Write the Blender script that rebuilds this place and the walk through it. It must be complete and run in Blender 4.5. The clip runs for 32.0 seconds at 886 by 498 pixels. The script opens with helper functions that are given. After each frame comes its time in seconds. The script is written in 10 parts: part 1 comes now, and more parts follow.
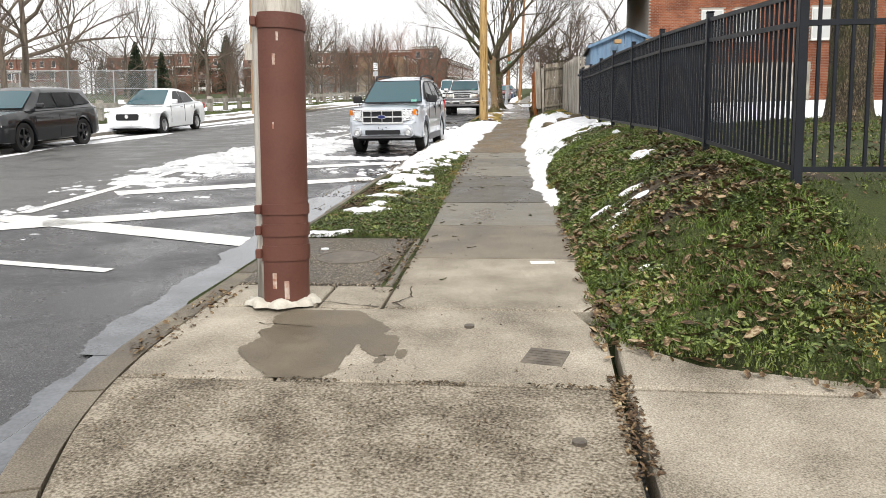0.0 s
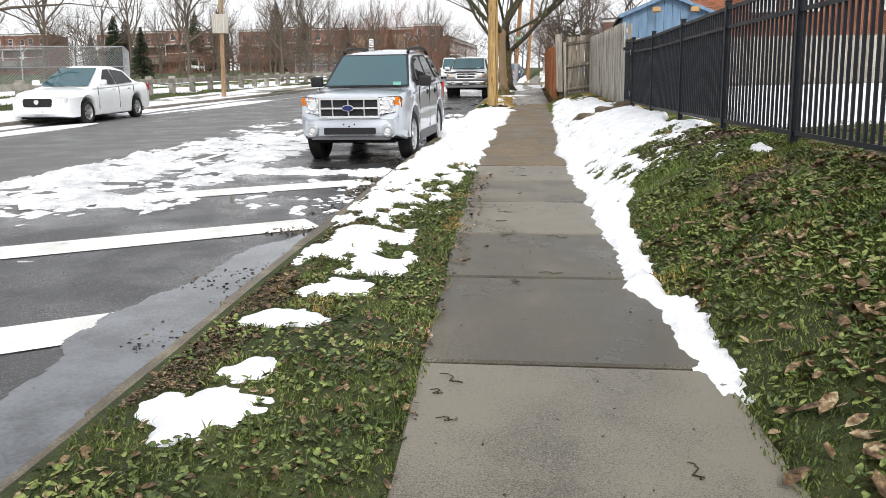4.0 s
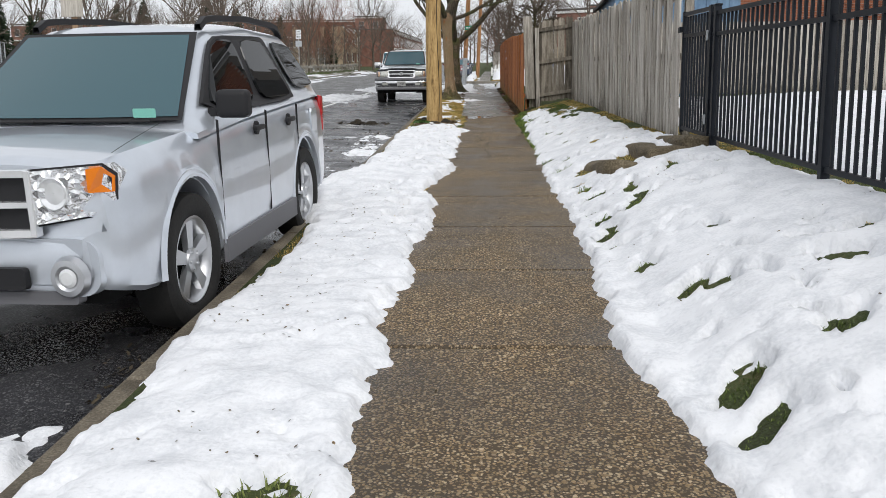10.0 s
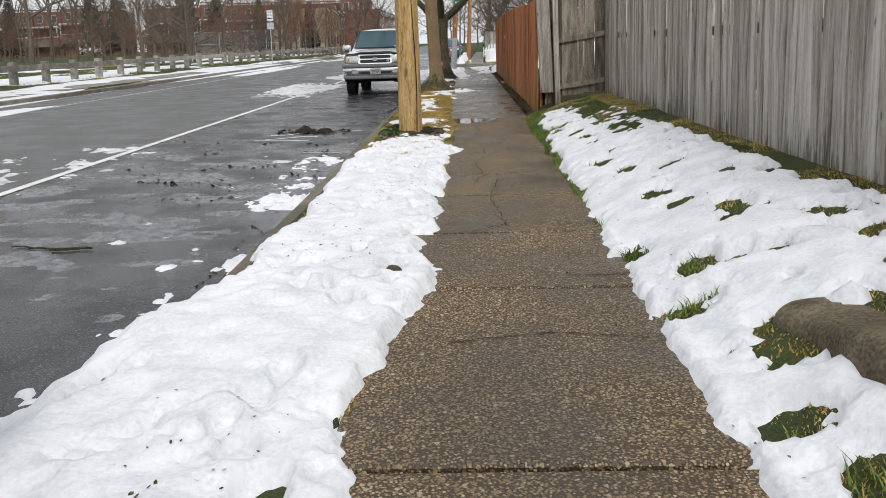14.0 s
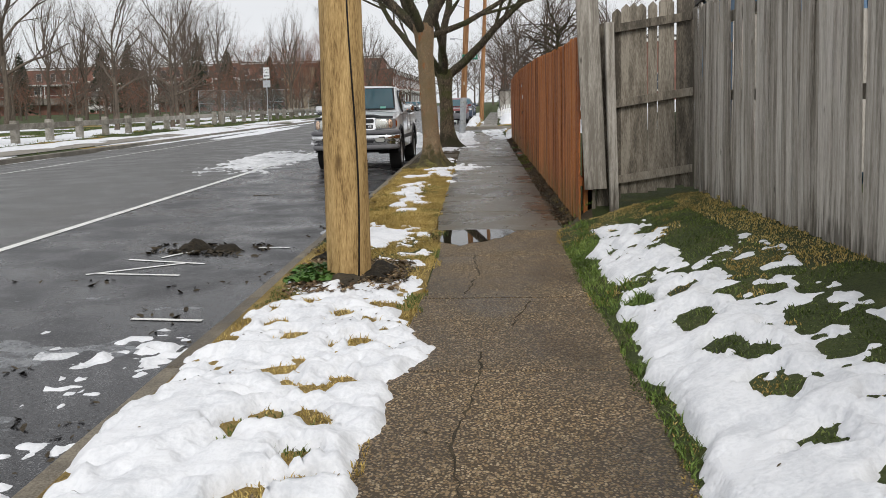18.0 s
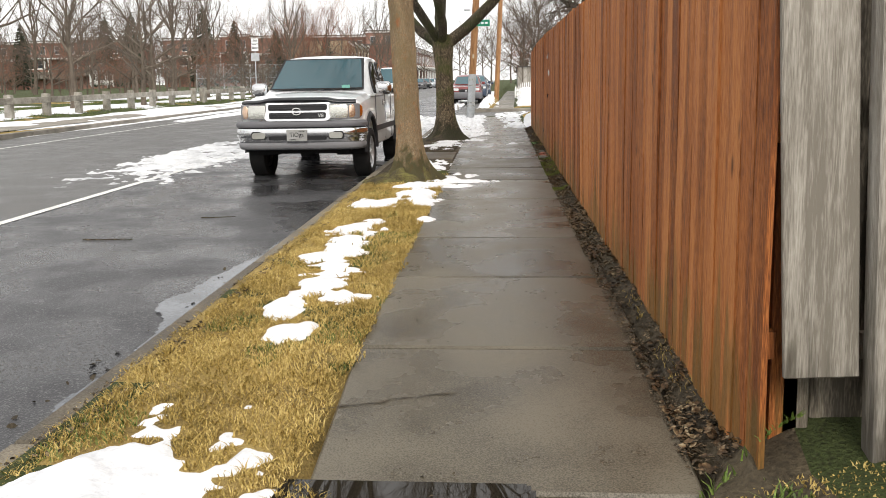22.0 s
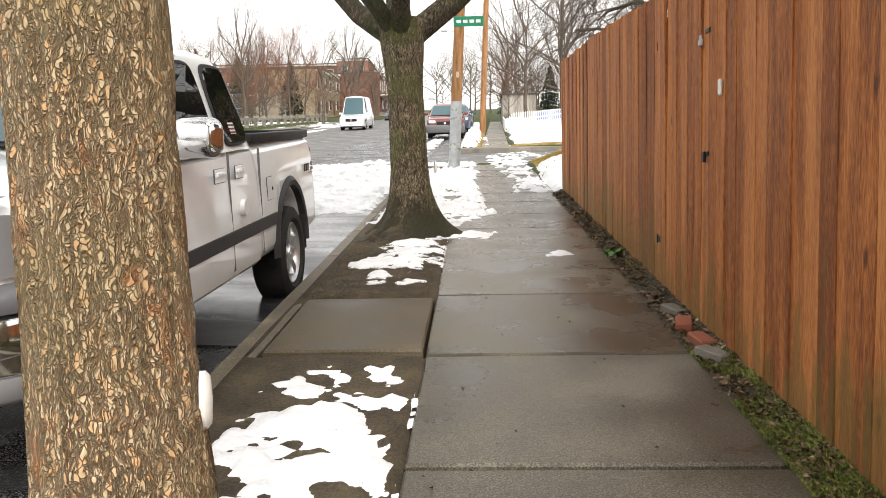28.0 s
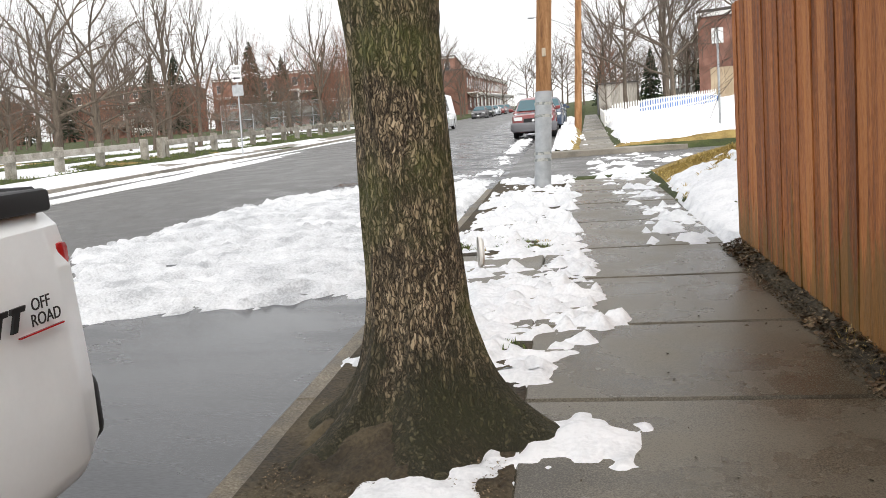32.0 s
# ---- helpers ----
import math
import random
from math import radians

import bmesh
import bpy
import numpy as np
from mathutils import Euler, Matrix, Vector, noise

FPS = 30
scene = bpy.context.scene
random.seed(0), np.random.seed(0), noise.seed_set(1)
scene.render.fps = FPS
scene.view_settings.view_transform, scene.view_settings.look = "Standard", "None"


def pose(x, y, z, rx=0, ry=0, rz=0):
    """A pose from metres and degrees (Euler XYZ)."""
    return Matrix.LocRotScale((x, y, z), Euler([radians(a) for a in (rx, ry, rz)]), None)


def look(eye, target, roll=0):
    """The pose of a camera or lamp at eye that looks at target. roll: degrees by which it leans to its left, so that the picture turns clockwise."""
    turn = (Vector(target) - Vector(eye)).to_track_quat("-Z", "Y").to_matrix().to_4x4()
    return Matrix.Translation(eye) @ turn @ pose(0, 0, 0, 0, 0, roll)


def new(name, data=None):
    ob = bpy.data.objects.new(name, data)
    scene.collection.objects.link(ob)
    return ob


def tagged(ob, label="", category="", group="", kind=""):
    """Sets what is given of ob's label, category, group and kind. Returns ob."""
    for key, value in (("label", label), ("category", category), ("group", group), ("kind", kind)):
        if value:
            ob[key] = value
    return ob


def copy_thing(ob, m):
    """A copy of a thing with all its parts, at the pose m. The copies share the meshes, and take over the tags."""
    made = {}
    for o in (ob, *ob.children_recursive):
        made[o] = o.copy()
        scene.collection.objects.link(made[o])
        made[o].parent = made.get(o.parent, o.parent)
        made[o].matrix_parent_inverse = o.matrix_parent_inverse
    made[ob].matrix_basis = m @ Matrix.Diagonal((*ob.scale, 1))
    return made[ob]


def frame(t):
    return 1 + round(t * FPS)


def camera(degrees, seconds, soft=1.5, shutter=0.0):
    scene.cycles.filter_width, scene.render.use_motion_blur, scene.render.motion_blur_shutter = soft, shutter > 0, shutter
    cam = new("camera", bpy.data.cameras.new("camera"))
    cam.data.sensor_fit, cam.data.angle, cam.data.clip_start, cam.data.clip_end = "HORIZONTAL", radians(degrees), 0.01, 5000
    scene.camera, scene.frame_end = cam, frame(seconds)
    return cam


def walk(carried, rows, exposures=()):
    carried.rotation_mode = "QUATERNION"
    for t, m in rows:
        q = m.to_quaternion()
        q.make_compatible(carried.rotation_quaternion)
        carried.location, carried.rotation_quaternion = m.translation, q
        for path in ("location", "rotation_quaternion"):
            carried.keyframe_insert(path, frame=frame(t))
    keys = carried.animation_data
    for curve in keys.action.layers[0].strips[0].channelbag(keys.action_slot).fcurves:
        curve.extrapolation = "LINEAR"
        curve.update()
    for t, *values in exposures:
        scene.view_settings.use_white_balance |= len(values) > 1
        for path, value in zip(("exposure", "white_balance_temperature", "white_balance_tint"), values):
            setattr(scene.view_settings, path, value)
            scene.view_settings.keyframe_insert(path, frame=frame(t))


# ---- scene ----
FOV = 59.46
SLOPE = 0.104          # the street climbs this much per metre
cam = camera(FOV, 32.0, .75)
ROWS = [
    (0.0, 0.276, -0.000, 1.414, 6.04, -5.89, 0.17),
    (0.5, 0.295, 0.708, 1.440, 5.56, -7.00, 0.09),
    (1.0, 0.315, 1.474, 1.494, 5.41, -8.86, -2.49),
    (1.5, 0.236, 2.232, 1.572, 6.07, -9.63, -1.00),
    (2.0, 0.141, 3.011, 1.677, 7.99, -10.16, -0.51),
    (2.5, 0.010, 3.785, 1.771, 9.65, -10.80, 1.57),
    (3.0, -0.098, 4.539, 1.851, 9.37, -10.45, 0.82),
    (3.5, -0.180, 5.284, 1.927, 7.71, -7.70, -0.14),
    (5.5, -0.380, 8.249, 2.226, 3.89, -7.10, 0.99),
    (6.0, -0.367, 8.979, 2.307, 3.75, -7.00, 0.29),
    (6.5, -0.429, 9.704, 2.390, 3.93, -4.84, 0.21),
    (7.0, -0.474, 10.446, 2.468, 3.88, -4.66, 1.31),
    (7.5, -0.521, 11.159, 2.536, 5.44, -5.18, 1.49),
    (8.0, -0.474, 11.878, 2.607, 4.30, -7.75, 1.11),
    (8.5, -0.462, 12.588, 2.683, 3.55, -8.22, 0.39),
    (9.0, -0.454, 13.308, 2.761, 2.31, -8.03, 0.89),
    (9.5, -0.514, 14.009, 2.838, 2.73, -7.54, 0.62),
    (10.0, -0.520, 14.719, 2.917, 2.42, -7.74, 0.33),
    (10.5, -0.528, 15.433, 2.989, 2.49, -7.95, 0.94),
    (11.0, -0.520, 16.145, 3.062, 2.46, -7.68, 0.84),
    (11.5, -0.559, 16.859, 3.132, 2.64, -6.91, 0.69),
    (12.0, -0.559, 17.589, 3.206, 2.40, -6.92, 0.70),
    (12.5, -0.607, 18.289, 3.270, 2.68, -7.07, 0.76),
    (13.0, -0.577, 18.987, 3.334, 2.45, -8.90, 0.82),
    (13.5, -0.612, 19.690, 3.406, 2.25, -9.41, 0.48),
    (14.0, -0.584, 20.393, 3.488, 1.80, -9.08, 1.55),
    (14.5, -0.560, 21.108, 3.569, 1.90, -4.82, -1.53),
    (16.5, -0.424, 23.990, 3.890, 3.50, -4.78, 1.45),
    (17.0, -0.380, 24.712, 3.964, 2.96, -5.06, 0.94),
    (17.5, -0.371, 25.432, 4.037, 2.42, -5.12, 1.40),
    (18.0, -0.356, 26.143, 4.107, 2.96, -4.89, 1.18),
    (18.5, -0.344, 26.855, 4.169, 4.68, -5.90, 1.44),
    (19.0, -0.289, 27.579, 4.239, 4.56, -7.56, 1.66),
    (19.5, -0.300, 28.305, 4.297, 4.86, -11.63, 0.54),
    (20.0, -0.279, 29.056, 4.385, 5.05, -10.20, -0.79),
    (20.5, -0.281, 29.803, 4.475, 4.80, -8.12, -0.58),
    (21.0, -0.239, 30.521, 4.555, 4.41, -8.72, 0.73),
    (21.5, -0.245, 31.261, 4.635, 4.18, -7.32, 0.26),
    (22.0, -0.183, 31.956, 4.698, 4.19, -6.50, 0.58),
    (22.5, -0.200, 32.721, 4.768, 4.19, -6.17, -0.12),
    (23.0, -0.251, 33.493, 4.843, 8.80, -5.58, 0.77),
    (23.5, -0.307, 34.231, 4.901, 10.61, -3.82, 0.48),
    (24.0, -0.374, 34.969, 4.967, 12.56, -5.30, 0.89),
    (24.5, -0.456, 35.753, 5.061, 12.47, -4.88, 0.56),
    (26.5, -0.747, 38.999, 5.406, 7.47, -6.03, 1.81),
    (27.0, -0.745, 39.755, 5.496, 6.22, -5.30, 1.43),
    (27.5, -0.707, 40.464, 5.572, 3.05, -4.19, 0.91),
    (28.0, -0.668, 41.166, 5.640, 2.57, -4.40, 1.16),
    (28.5, -0.576, 41.821, 5.732, 2.21, -5.32, 0.14),
    (29.0, -0.511, 42.449, 5.817, 2.27, -4.46, -0.25),
    (29.5, -0.494, 43.084, 5.881, 4.12, -4.39, -0.52),
    (30.0, -0.526, 43.723, 5.943, 10.09, -5.40, 1.40),
    (30.5, -0.589, 44.414, 6.007, 10.21, -4.48, 0.48),
    (31.0, -0.676, 45.066, 6.050, 11.36, -3.92, 0.72),
    (31.5, -0.684, 45.755, 6.101, 10.01, -3.44, 2.50),
    (32.0, -0.735, 46.460, 6.157, 9.46, -4.32, 3.40),
]
walk(cam, [(t, pose(x, y, z, 90 + pitch, roll, yaw)) for t, x, y, z, yaw, pitch, roll in ROWS], [(0.0, .38, 6750, 10), (2.2, .54, 6650, 10), (4.0, .3, 6550, 10), (6.0, -.05, 6350, 10), (8.8, -.08, 6370, 10), (10.0, -.15, 6380, 10), (12.0, -.12, 6400, 10), (13.5, -.1, 6450, 10), (15.0, -.18, 6450, 10), (18.0, -.2, 6500, 10), (21.0, .35, 6700, 10), (22.2, .44, 6850, 10), (23.0, .44, 6860, 10), (23.6, .25, 6880, 10), (24.6, .36, 6920, 10), (26.5, .58, 6980, 10), (29.0, .8, 6900, 10), (30.5, .7, 6750, 10), (32.0, .52, 6650, 10)])

# ---- light ----
world = bpy.data.worlds.new("overcast")
scene.world = world
world.use_nodes = True
wn, wl = world.node_tree.nodes, world.node_tree.links
wn.clear()
sky = wn.new("ShaderNodeTexSky")
sky.sky_type = "NISHITA"
sky.sun_disc = False
sky.sun_elevation, sky.sun_rotation = radians(40), radians(163)
sky.air_density, sky.dust_density, sky.ozone_density = 1.0, 4.0, 1.0
grey = wn.new("ShaderNodeHueSaturation")
grey.inputs["Saturation"].default_value = 0.18
cloud = wn.new("ShaderNodeMix")
cloud.data_type = "RGBA"
cloud.inputs[0].default_value = 0.72
cloud.inputs[7].default_value = (9.6, 9.8, 10.1, 1)
back = wn.new("ShaderNodeBackground")
back.inputs["Strength"].default_value = 0.115
wout = wn.new("ShaderNodeOutputWorld")
wl.new(sky.outputs[0], grey.inputs["Color"])
wl.new(grey.outputs[0], cloud.inputs[6])
wl.new(cloud.outputs[2], back.inputs["Color"])
wl.new(back.outputs[0], wout.inputs["Surface"])
sun_data = bpy.data.lights.new("sun", "SUN")
sun_data.energy, sun_data.angle, sun_data.color = 1.5, radians(24), (1.0, 0.96, 0.9)
sun = new("sun", sun_data)
sun.matrix_world = look((12, -30, 36), (0, 10, 0))

# ---- tools ----
rng = np.random.RandomState(7)


def Z(y):
    return SLOPE * y


def mesh_of(name, verts, faces, mat=None, smooth=False):
    me = bpy.data.meshes.new(name)
    if isinstance(faces, np.ndarray):
        n, k = faces.shape
        me.vertices.add(len(verts))
        me.vertices.foreach_set("co", np.asarray(verts, dtype=np.float32).ravel())
        me.loops.add(n * k)
        me.loops.foreach_set("vertex_index", faces.astype(np.int32).ravel())
        me.polygons.add(n)
        me.polygons.foreach_set("loop_start", np.arange(0, n * k, k, dtype=np.int32))
        me.update(calc_edges=True)
    else:
        me.from_pydata([tuple(v) for v in verts], [], faces)
        me.update()
    if smooth:
        me.polygons.foreach_set("use_smooth", np.ones(len(me.polygons), dtype=bool))
    if mat:
        me.materials.append(mat)
    return me


def bm_mesh(name, bm, mat=None, smooth=0):
    me = bpy.data.meshes.new(name)
    bm.normal_update()
    bm.to_mesh(me)
    bm.free()
    if mat:
        me.materials.append(mat)
    if smooth:
        me.polygons.foreach_set("use_smooth", np.ones(len(me.polygons), dtype=bool))
        me.set_sharp_from_angle(angle=radians(smooth))
    return me


def put(name, me, m=None, parent=None, label=""):
    ob = new(name, me)
    if parent:
        ob.parent = parent
    if m is not None:
        ob.matrix_basis = m
    if label:
        ob["label"] = label
    return ob


def part(name, bm, mat, parent, label="", m=None, smooth=0):
    return put(name, bm_mesh(name, bm, mat, smooth), m, parent, label)


def thing(name, m, label, category, group="", kind=""):
    ob = new(name)
    ob.matrix_basis = m
    return tagged(ob, label, category, group, kind)


def box(x0, x1, y0, y1, z0, z1, bevel=0.0, seg=1, bm=None):
    b = bm or bmesh.new()
    made = bmesh.ops.create_cube(b, size=1.0)["verts"]
    for v in made:
        v.co = Vector((x0 + (v.co.x + .5) * (x1 - x0), y0 + (v.co.y + .5) * (y1 - y0), z0 + (v.co.z + .5) * (z1 - z0)))
    if bevel:
        es = {e for v in made for e in v.link_edges}
        bmesh.ops.bevel(b, geom=list(es), offset=bevel, segments=seg, affect="EDGES", profile=.5)
    return b


def cyl(r, h, n=16, r2=None, axis="z", at=(0, 0, 0), bm=None, cap=True):
    b = bm or bmesh.new()
    made = bmesh.ops.create_cone(b, cap_ends=cap, segments=n, radius1=r, radius2=r if r2 is None else r2, depth=h)["verts"]
    turn = {"z": Matrix(), "x": Matrix.Rotation(math.pi / 2, 4, "Y"), "y": Matrix.Rotation(-math.pi / 2, 4, "X")}[axis]
    bmesh.ops.transform(b, matrix=Matrix.Translation(at) @ turn, verts=made)
    return b


def quad_strip(name, rows, mat, smooth=True):
    """A grid mesh from equally long rows of points."""
    n, k = len(rows), len(rows[0])
    v = np.array(rows, dtype=float).reshape(-1, 3)
    i = np.arange((n - 1) * k).reshape(n - 1, k)[:, :-1]
    f = np.stack([i, i + 1, i + 1 + k, i + k], -1).reshape(-1, 4)
    return mesh_of(name, v, f, mat, smooth)


def vnoise(x, y, scale, seed=0):
    """Smooth value noise on arrays, 0 to 1."""
    x, y = np.asarray(x, float) / scale + seed * 17.31, np.asarray(y, float) / scale + seed * 5.77
    xi, yi = np.floor(x), np.floor(y)
    fx, fy = x - xi, y - yi
    fx, fy = fx * fx * (3 - 2 * fx), fy * fy * (3 - 2 * fy)

    def h(a, b):
        s = np.sin(a * 127.1 + b * 311.7 + seed * 74.7) * 43758.5453
        return s - np.floor(s)
    return (h(xi, yi) * (1 - fx) + h(xi + 1, yi) * fx) * (1 - fy) + (h(xi, yi + 1) * (1 - fx) + h(xi + 1, yi + 1) * fx) * fy


def fbm(x, y, scale, seed=0, octaves=4):
    s, a, w = 0, 1, 0
    for o in range(octaves):
        s = s + a * vnoise(x, y, scale / 2 ** o, seed + o * 3)
        w += a
        a *= .5
    return s / w


# ---- materials ----
def material(name, stops, scale=3.0, rough=(.6, .8), bump=.3, fine=40.0, metal=0.0, fine_mix=.35, stretch=(1, 1, 1), spec=.3, random_value=0.0, coat=0.0, bump_distance=.01, coords="world"):
    """A surface whose colour runs through the stops by a large noise, broken up by a fine one."""
    m = bpy.data.materials.new(name)
    m.use_nodes = True
    n, l = m.node_tree.nodes, m.node_tree.links
    p = n["Principled BSDF"]
    if coords == "world":
        geo = n.new("ShaderNodeNewGeometry").outputs["Position"]
    else:
        geo = n.new("ShaderNodeTexCoord").outputs["Object"]
    mp = n.new("ShaderNodeMapping")
    mp.inputs["Scale"].default_value = stretch
    l.new(geo, mp.inputs["Vector"])
    big, small = n.new("ShaderNodeTexNoise"), n.new("ShaderNodeTexNoise")
    big.inputs["Scale"].default_value, big.inputs["Detail"].default_value = scale, 6
    small.inputs["Scale"].default_value, small.inputs["Detail"].default_value = fine, 5
    for t in (big, small):
        l.new(mp.outputs[0], t.inputs["Vector"])
    mixf = n.new("ShaderNodeMath")
    mixf.operation = "MULTIPLY_ADD"
    mixf.inputs[1].default_value = fine_mix
    sub = n.new("ShaderNodeMath")
    sub.operation = "SUBTRACT"
    sub.inputs[1].default_value = .5
    l.new(small.outputs[0], sub.inputs[0])
    l.new(sub.outputs[0], mixf.inputs[0])
    l.new(big.outputs[0], mixf.inputs[2])
    ramp = n.new("ShaderNodeValToRGB")
    el = ramp.color_ramp.elements
    while len(el) < len(stops):
        el.new(.5)
    for i, (pos, col) in enumerate(stops):
        el[i].position, el[i].color = pos, (*col, 1)
    fac = mixf.outputs[0]
    if random_value:
        info = n.new("ShaderNodeObjectInfo")
        rv = n.new("ShaderNodeMath")
        rv.operation = "MULTIPLY_ADD"
        rv.inputs[1].default_value = random_value
        rs = n.new("ShaderNodeMath")
        rs.operation = "SUBTRACT"
        rs.inputs[1].default_value = .5
        l.new(info.outputs["Random"], rs.inputs[0])
        l.new(rs.outputs[0], rv.inputs[0])
        l.new(fac, rv.inputs[2])
        fac = rv.outputs[0]
    l.new(fac, ramp.inputs[0])
    l.new(ramp.outputs[0], p.inputs["Base Color"])
    rr = n.new("ShaderNodeMapRange")
    rr.inputs[1].default_value, rr.inputs[2].default_value = .3, .7
    rr.inputs[3].default_value, rr.inputs[4].default_value = rough
    l.new(big.outputs[0], rr.inputs[0])
    l.new(rr.outputs[0], p.inputs["Roughness"])
    p.inputs["Metallic"].default_value = metal
    p.inputs["Specular IOR Level"].default_value = spec
    p.inputs["Coat Weight"].default_value = coat
    if bump:
        bp = n.new("ShaderNodeBump")
        bp.inputs["Strength"].default_value, bp.inputs["Distance"].default_value = bump, bump_distance
        l.new(mixf.outputs[0], bp.inputs["Height"])
        l.new(bp.outputs[0], p.inputs["Normal"])
    return m


def plain(name, col, rough=.5, metal=0.0, coat=0.0, spec=.3, vary=.04):
    v = [min(1, c * (1 + vary)) for c in col], [c * (1 - vary) for c in col]
    return material(name, [(.3, v[1]), (.7, v[0])], 6, (rough * .95, min(1, rough * 1.05)), .0 if coat else .03, 60, metal, .2, spec=spec, coat=coat, coords="object")


def glass_mat(name, col, rough=.03, ior=1.5):
    m = bpy.data.materials.new(name)
    m.use_nodes = True
    p = m.node_tree.nodes["Principled BSDF"]
    p.inputs["Base Color"].default_value = (*col, 1)
    p.inputs["Roughness"].default_value = rough
    p.inputs["IOR"].default_value = ior
    return m


def pebbled(name, matrix_col, stones, scale, rough, relief=.6, edges=(.28, .5), spec=.5):
    """Exposed aggregate: pebbles in several browns set in a darker binder."""
    m = bpy.data.materials.new(name)
    m.use_nodes = True
    n, l = m.node_tree.nodes, m.node_tree.links
    p = n["Principled BSDF"]
    geo = n.new("ShaderNodeNewGeometry")
    vo = n.new("ShaderNodeTexVoronoi")
    vo.inputs["Scale"].default_value = scale
    warp = n.new("ShaderNodeTexNoise")
    warp.inputs["Scale"].default_value, warp.inputs["Detail"].default_value = scale * .45, 2
    l.new(geo.outputs["Position"], warp.inputs["Vector"])
    bend = n.new("ShaderNodeVectorMath")
    bend.operation = "MULTIPLY_ADD"
    bend.inputs[1].default_value = (.9 / scale,) * 3
    l.new(warp.outputs["Color"], bend.inputs[0])
    l.new(geo.outputs["Position"], bend.inputs[2])
    l.new(bend.outputs[0], vo.inputs["Vector"])
    tone = n.new("ShaderNodeValToRGB")
    el = tone.color_ramp.elements
    while len(el) < len(stones):
        el.new(.5)
    for i, c in enumerate(stones):
        el[i].position, el[i].color = i / (len(stones) - 1), (*c, 1)
    sep = n.new("ShaderNodeSeparateColor")
    l.new(vo.outputs["Color"], sep.inputs[0])
    l.new(sep.outputs[0], tone.inputs[0])
    edge = n.new("ShaderNodeMapRange")
    edge.inputs[1].default_value, edge.inputs[2].default_value = edges
    p.inputs["Specular IOR Level"].default_value = spec
    l.new(vo.outputs["Distance"], edge.inputs[0])
    mix = n.new("ShaderNodeMix")
    mix.data_type = "RGBA"
    l.new(edge.outputs[0], mix.inputs[0])
    l.new(tone.outputs[0], mix.inputs[6])
    mix.inputs[7].default_value = (*matrix_col, 1)
    v2 = n.new("ShaderNodeTexVoronoi")
    v2.inputs["Scale"].default_value = scale * .52
    l.new(bend.outputs[0], v2.inputs["Vector"])
    sep2 = n.new("ShaderNodeSeparateColor")
    l.new(v2.outputs["Color"], sep2.inputs[0])
    tone2 = n.new("ShaderNodeValToRGB")
    e2 = tone2.color_ramp.elements
    while len(e2) < len(stones):
        e2.new(.5)
    for i, c in enumerate(stones):
        e2[i].position, e2[i].color = i / (len(stones) - 1), (*c, 1)
    l.new(sep2.outputs[1], tone2.inputs[0])
    rare = n.new("ShaderNodeMath")
    rare.operation = "GREATER_THAN"
    rare.inputs[1].default_value = .62
    l.new(sep2.outputs[0], rare.inputs[0])
    inside = n.new("ShaderNodeMapRange")
    inside.inputs[1].default_value, inside.inputs[2].default_value = .42, .32
    l.new(v2.outputs["Distance"], inside.inputs[0])
    both = n.new("ShaderNodeMath")
    both.operation = "MULTIPLY"
    l.new(rare.outputs[0], both.inputs[0])
    l.new(inside.outputs[0], both.inputs[1])
    large = n.new("ShaderNodeMix")
    large.data_type = "RGBA"
    l.new(both.outputs[0], large.inputs[0])
    l.new(mix.outputs[2], large.inputs[6])
    l.new(tone2.outputs[0], large.inputs[7])
    mix = large
    big = n.new("ShaderNodeTexNoise")
    big.inputs["Scale"].default_value, big.inputs["Detail"].default_value = 1.3, 5
    l.new(geo.outputs["Position"], big.inputs["Vector"])
    dirt = n.new("ShaderNodeMapRange")
    dirt.inputs[1].default_value, dirt.inputs[2].default_value, dirt.inputs[3].default_value, dirt.inputs[4].default_value = .3, .7, .6, 1.35
    l.new(big.outputs[0], dirt.inputs[0])
    mul = n.new("ShaderNodeMix")
    mul.data_type, mul.blend_type = "RGBA", "MULTIPLY"
    mul.inputs[0].default_value = 1
    l.new(mix.outputs[2], mul.inputs[6])
    l.new(dirt.outputs[0], mul.inputs[7])
    l.new(mul.outputs[2], p.inputs["Base Color"])
    rr = n.new("ShaderNodeMapRange")
    rr.inputs[1].default_value, rr.inputs[2].default_value, rr.inputs[3].default_value, rr.inputs[4].default_value = .35, .65, rough[0], rough[1]
    l.new(big.outputs[0], rr.inputs[0])
    l.new(rr.outputs[0], p.inputs["Roughness"])
    bp = n.new("ShaderNodeBump")
    bp.inputs["Strength"].default_value, bp.inputs["Distance"].default_value = relief, .006
    bp.invert = True
    l.new(edge.outputs[0], bp.inputs["Height"])
    l.new(bp.outputs[0], p.inputs["Normal"])
    return m


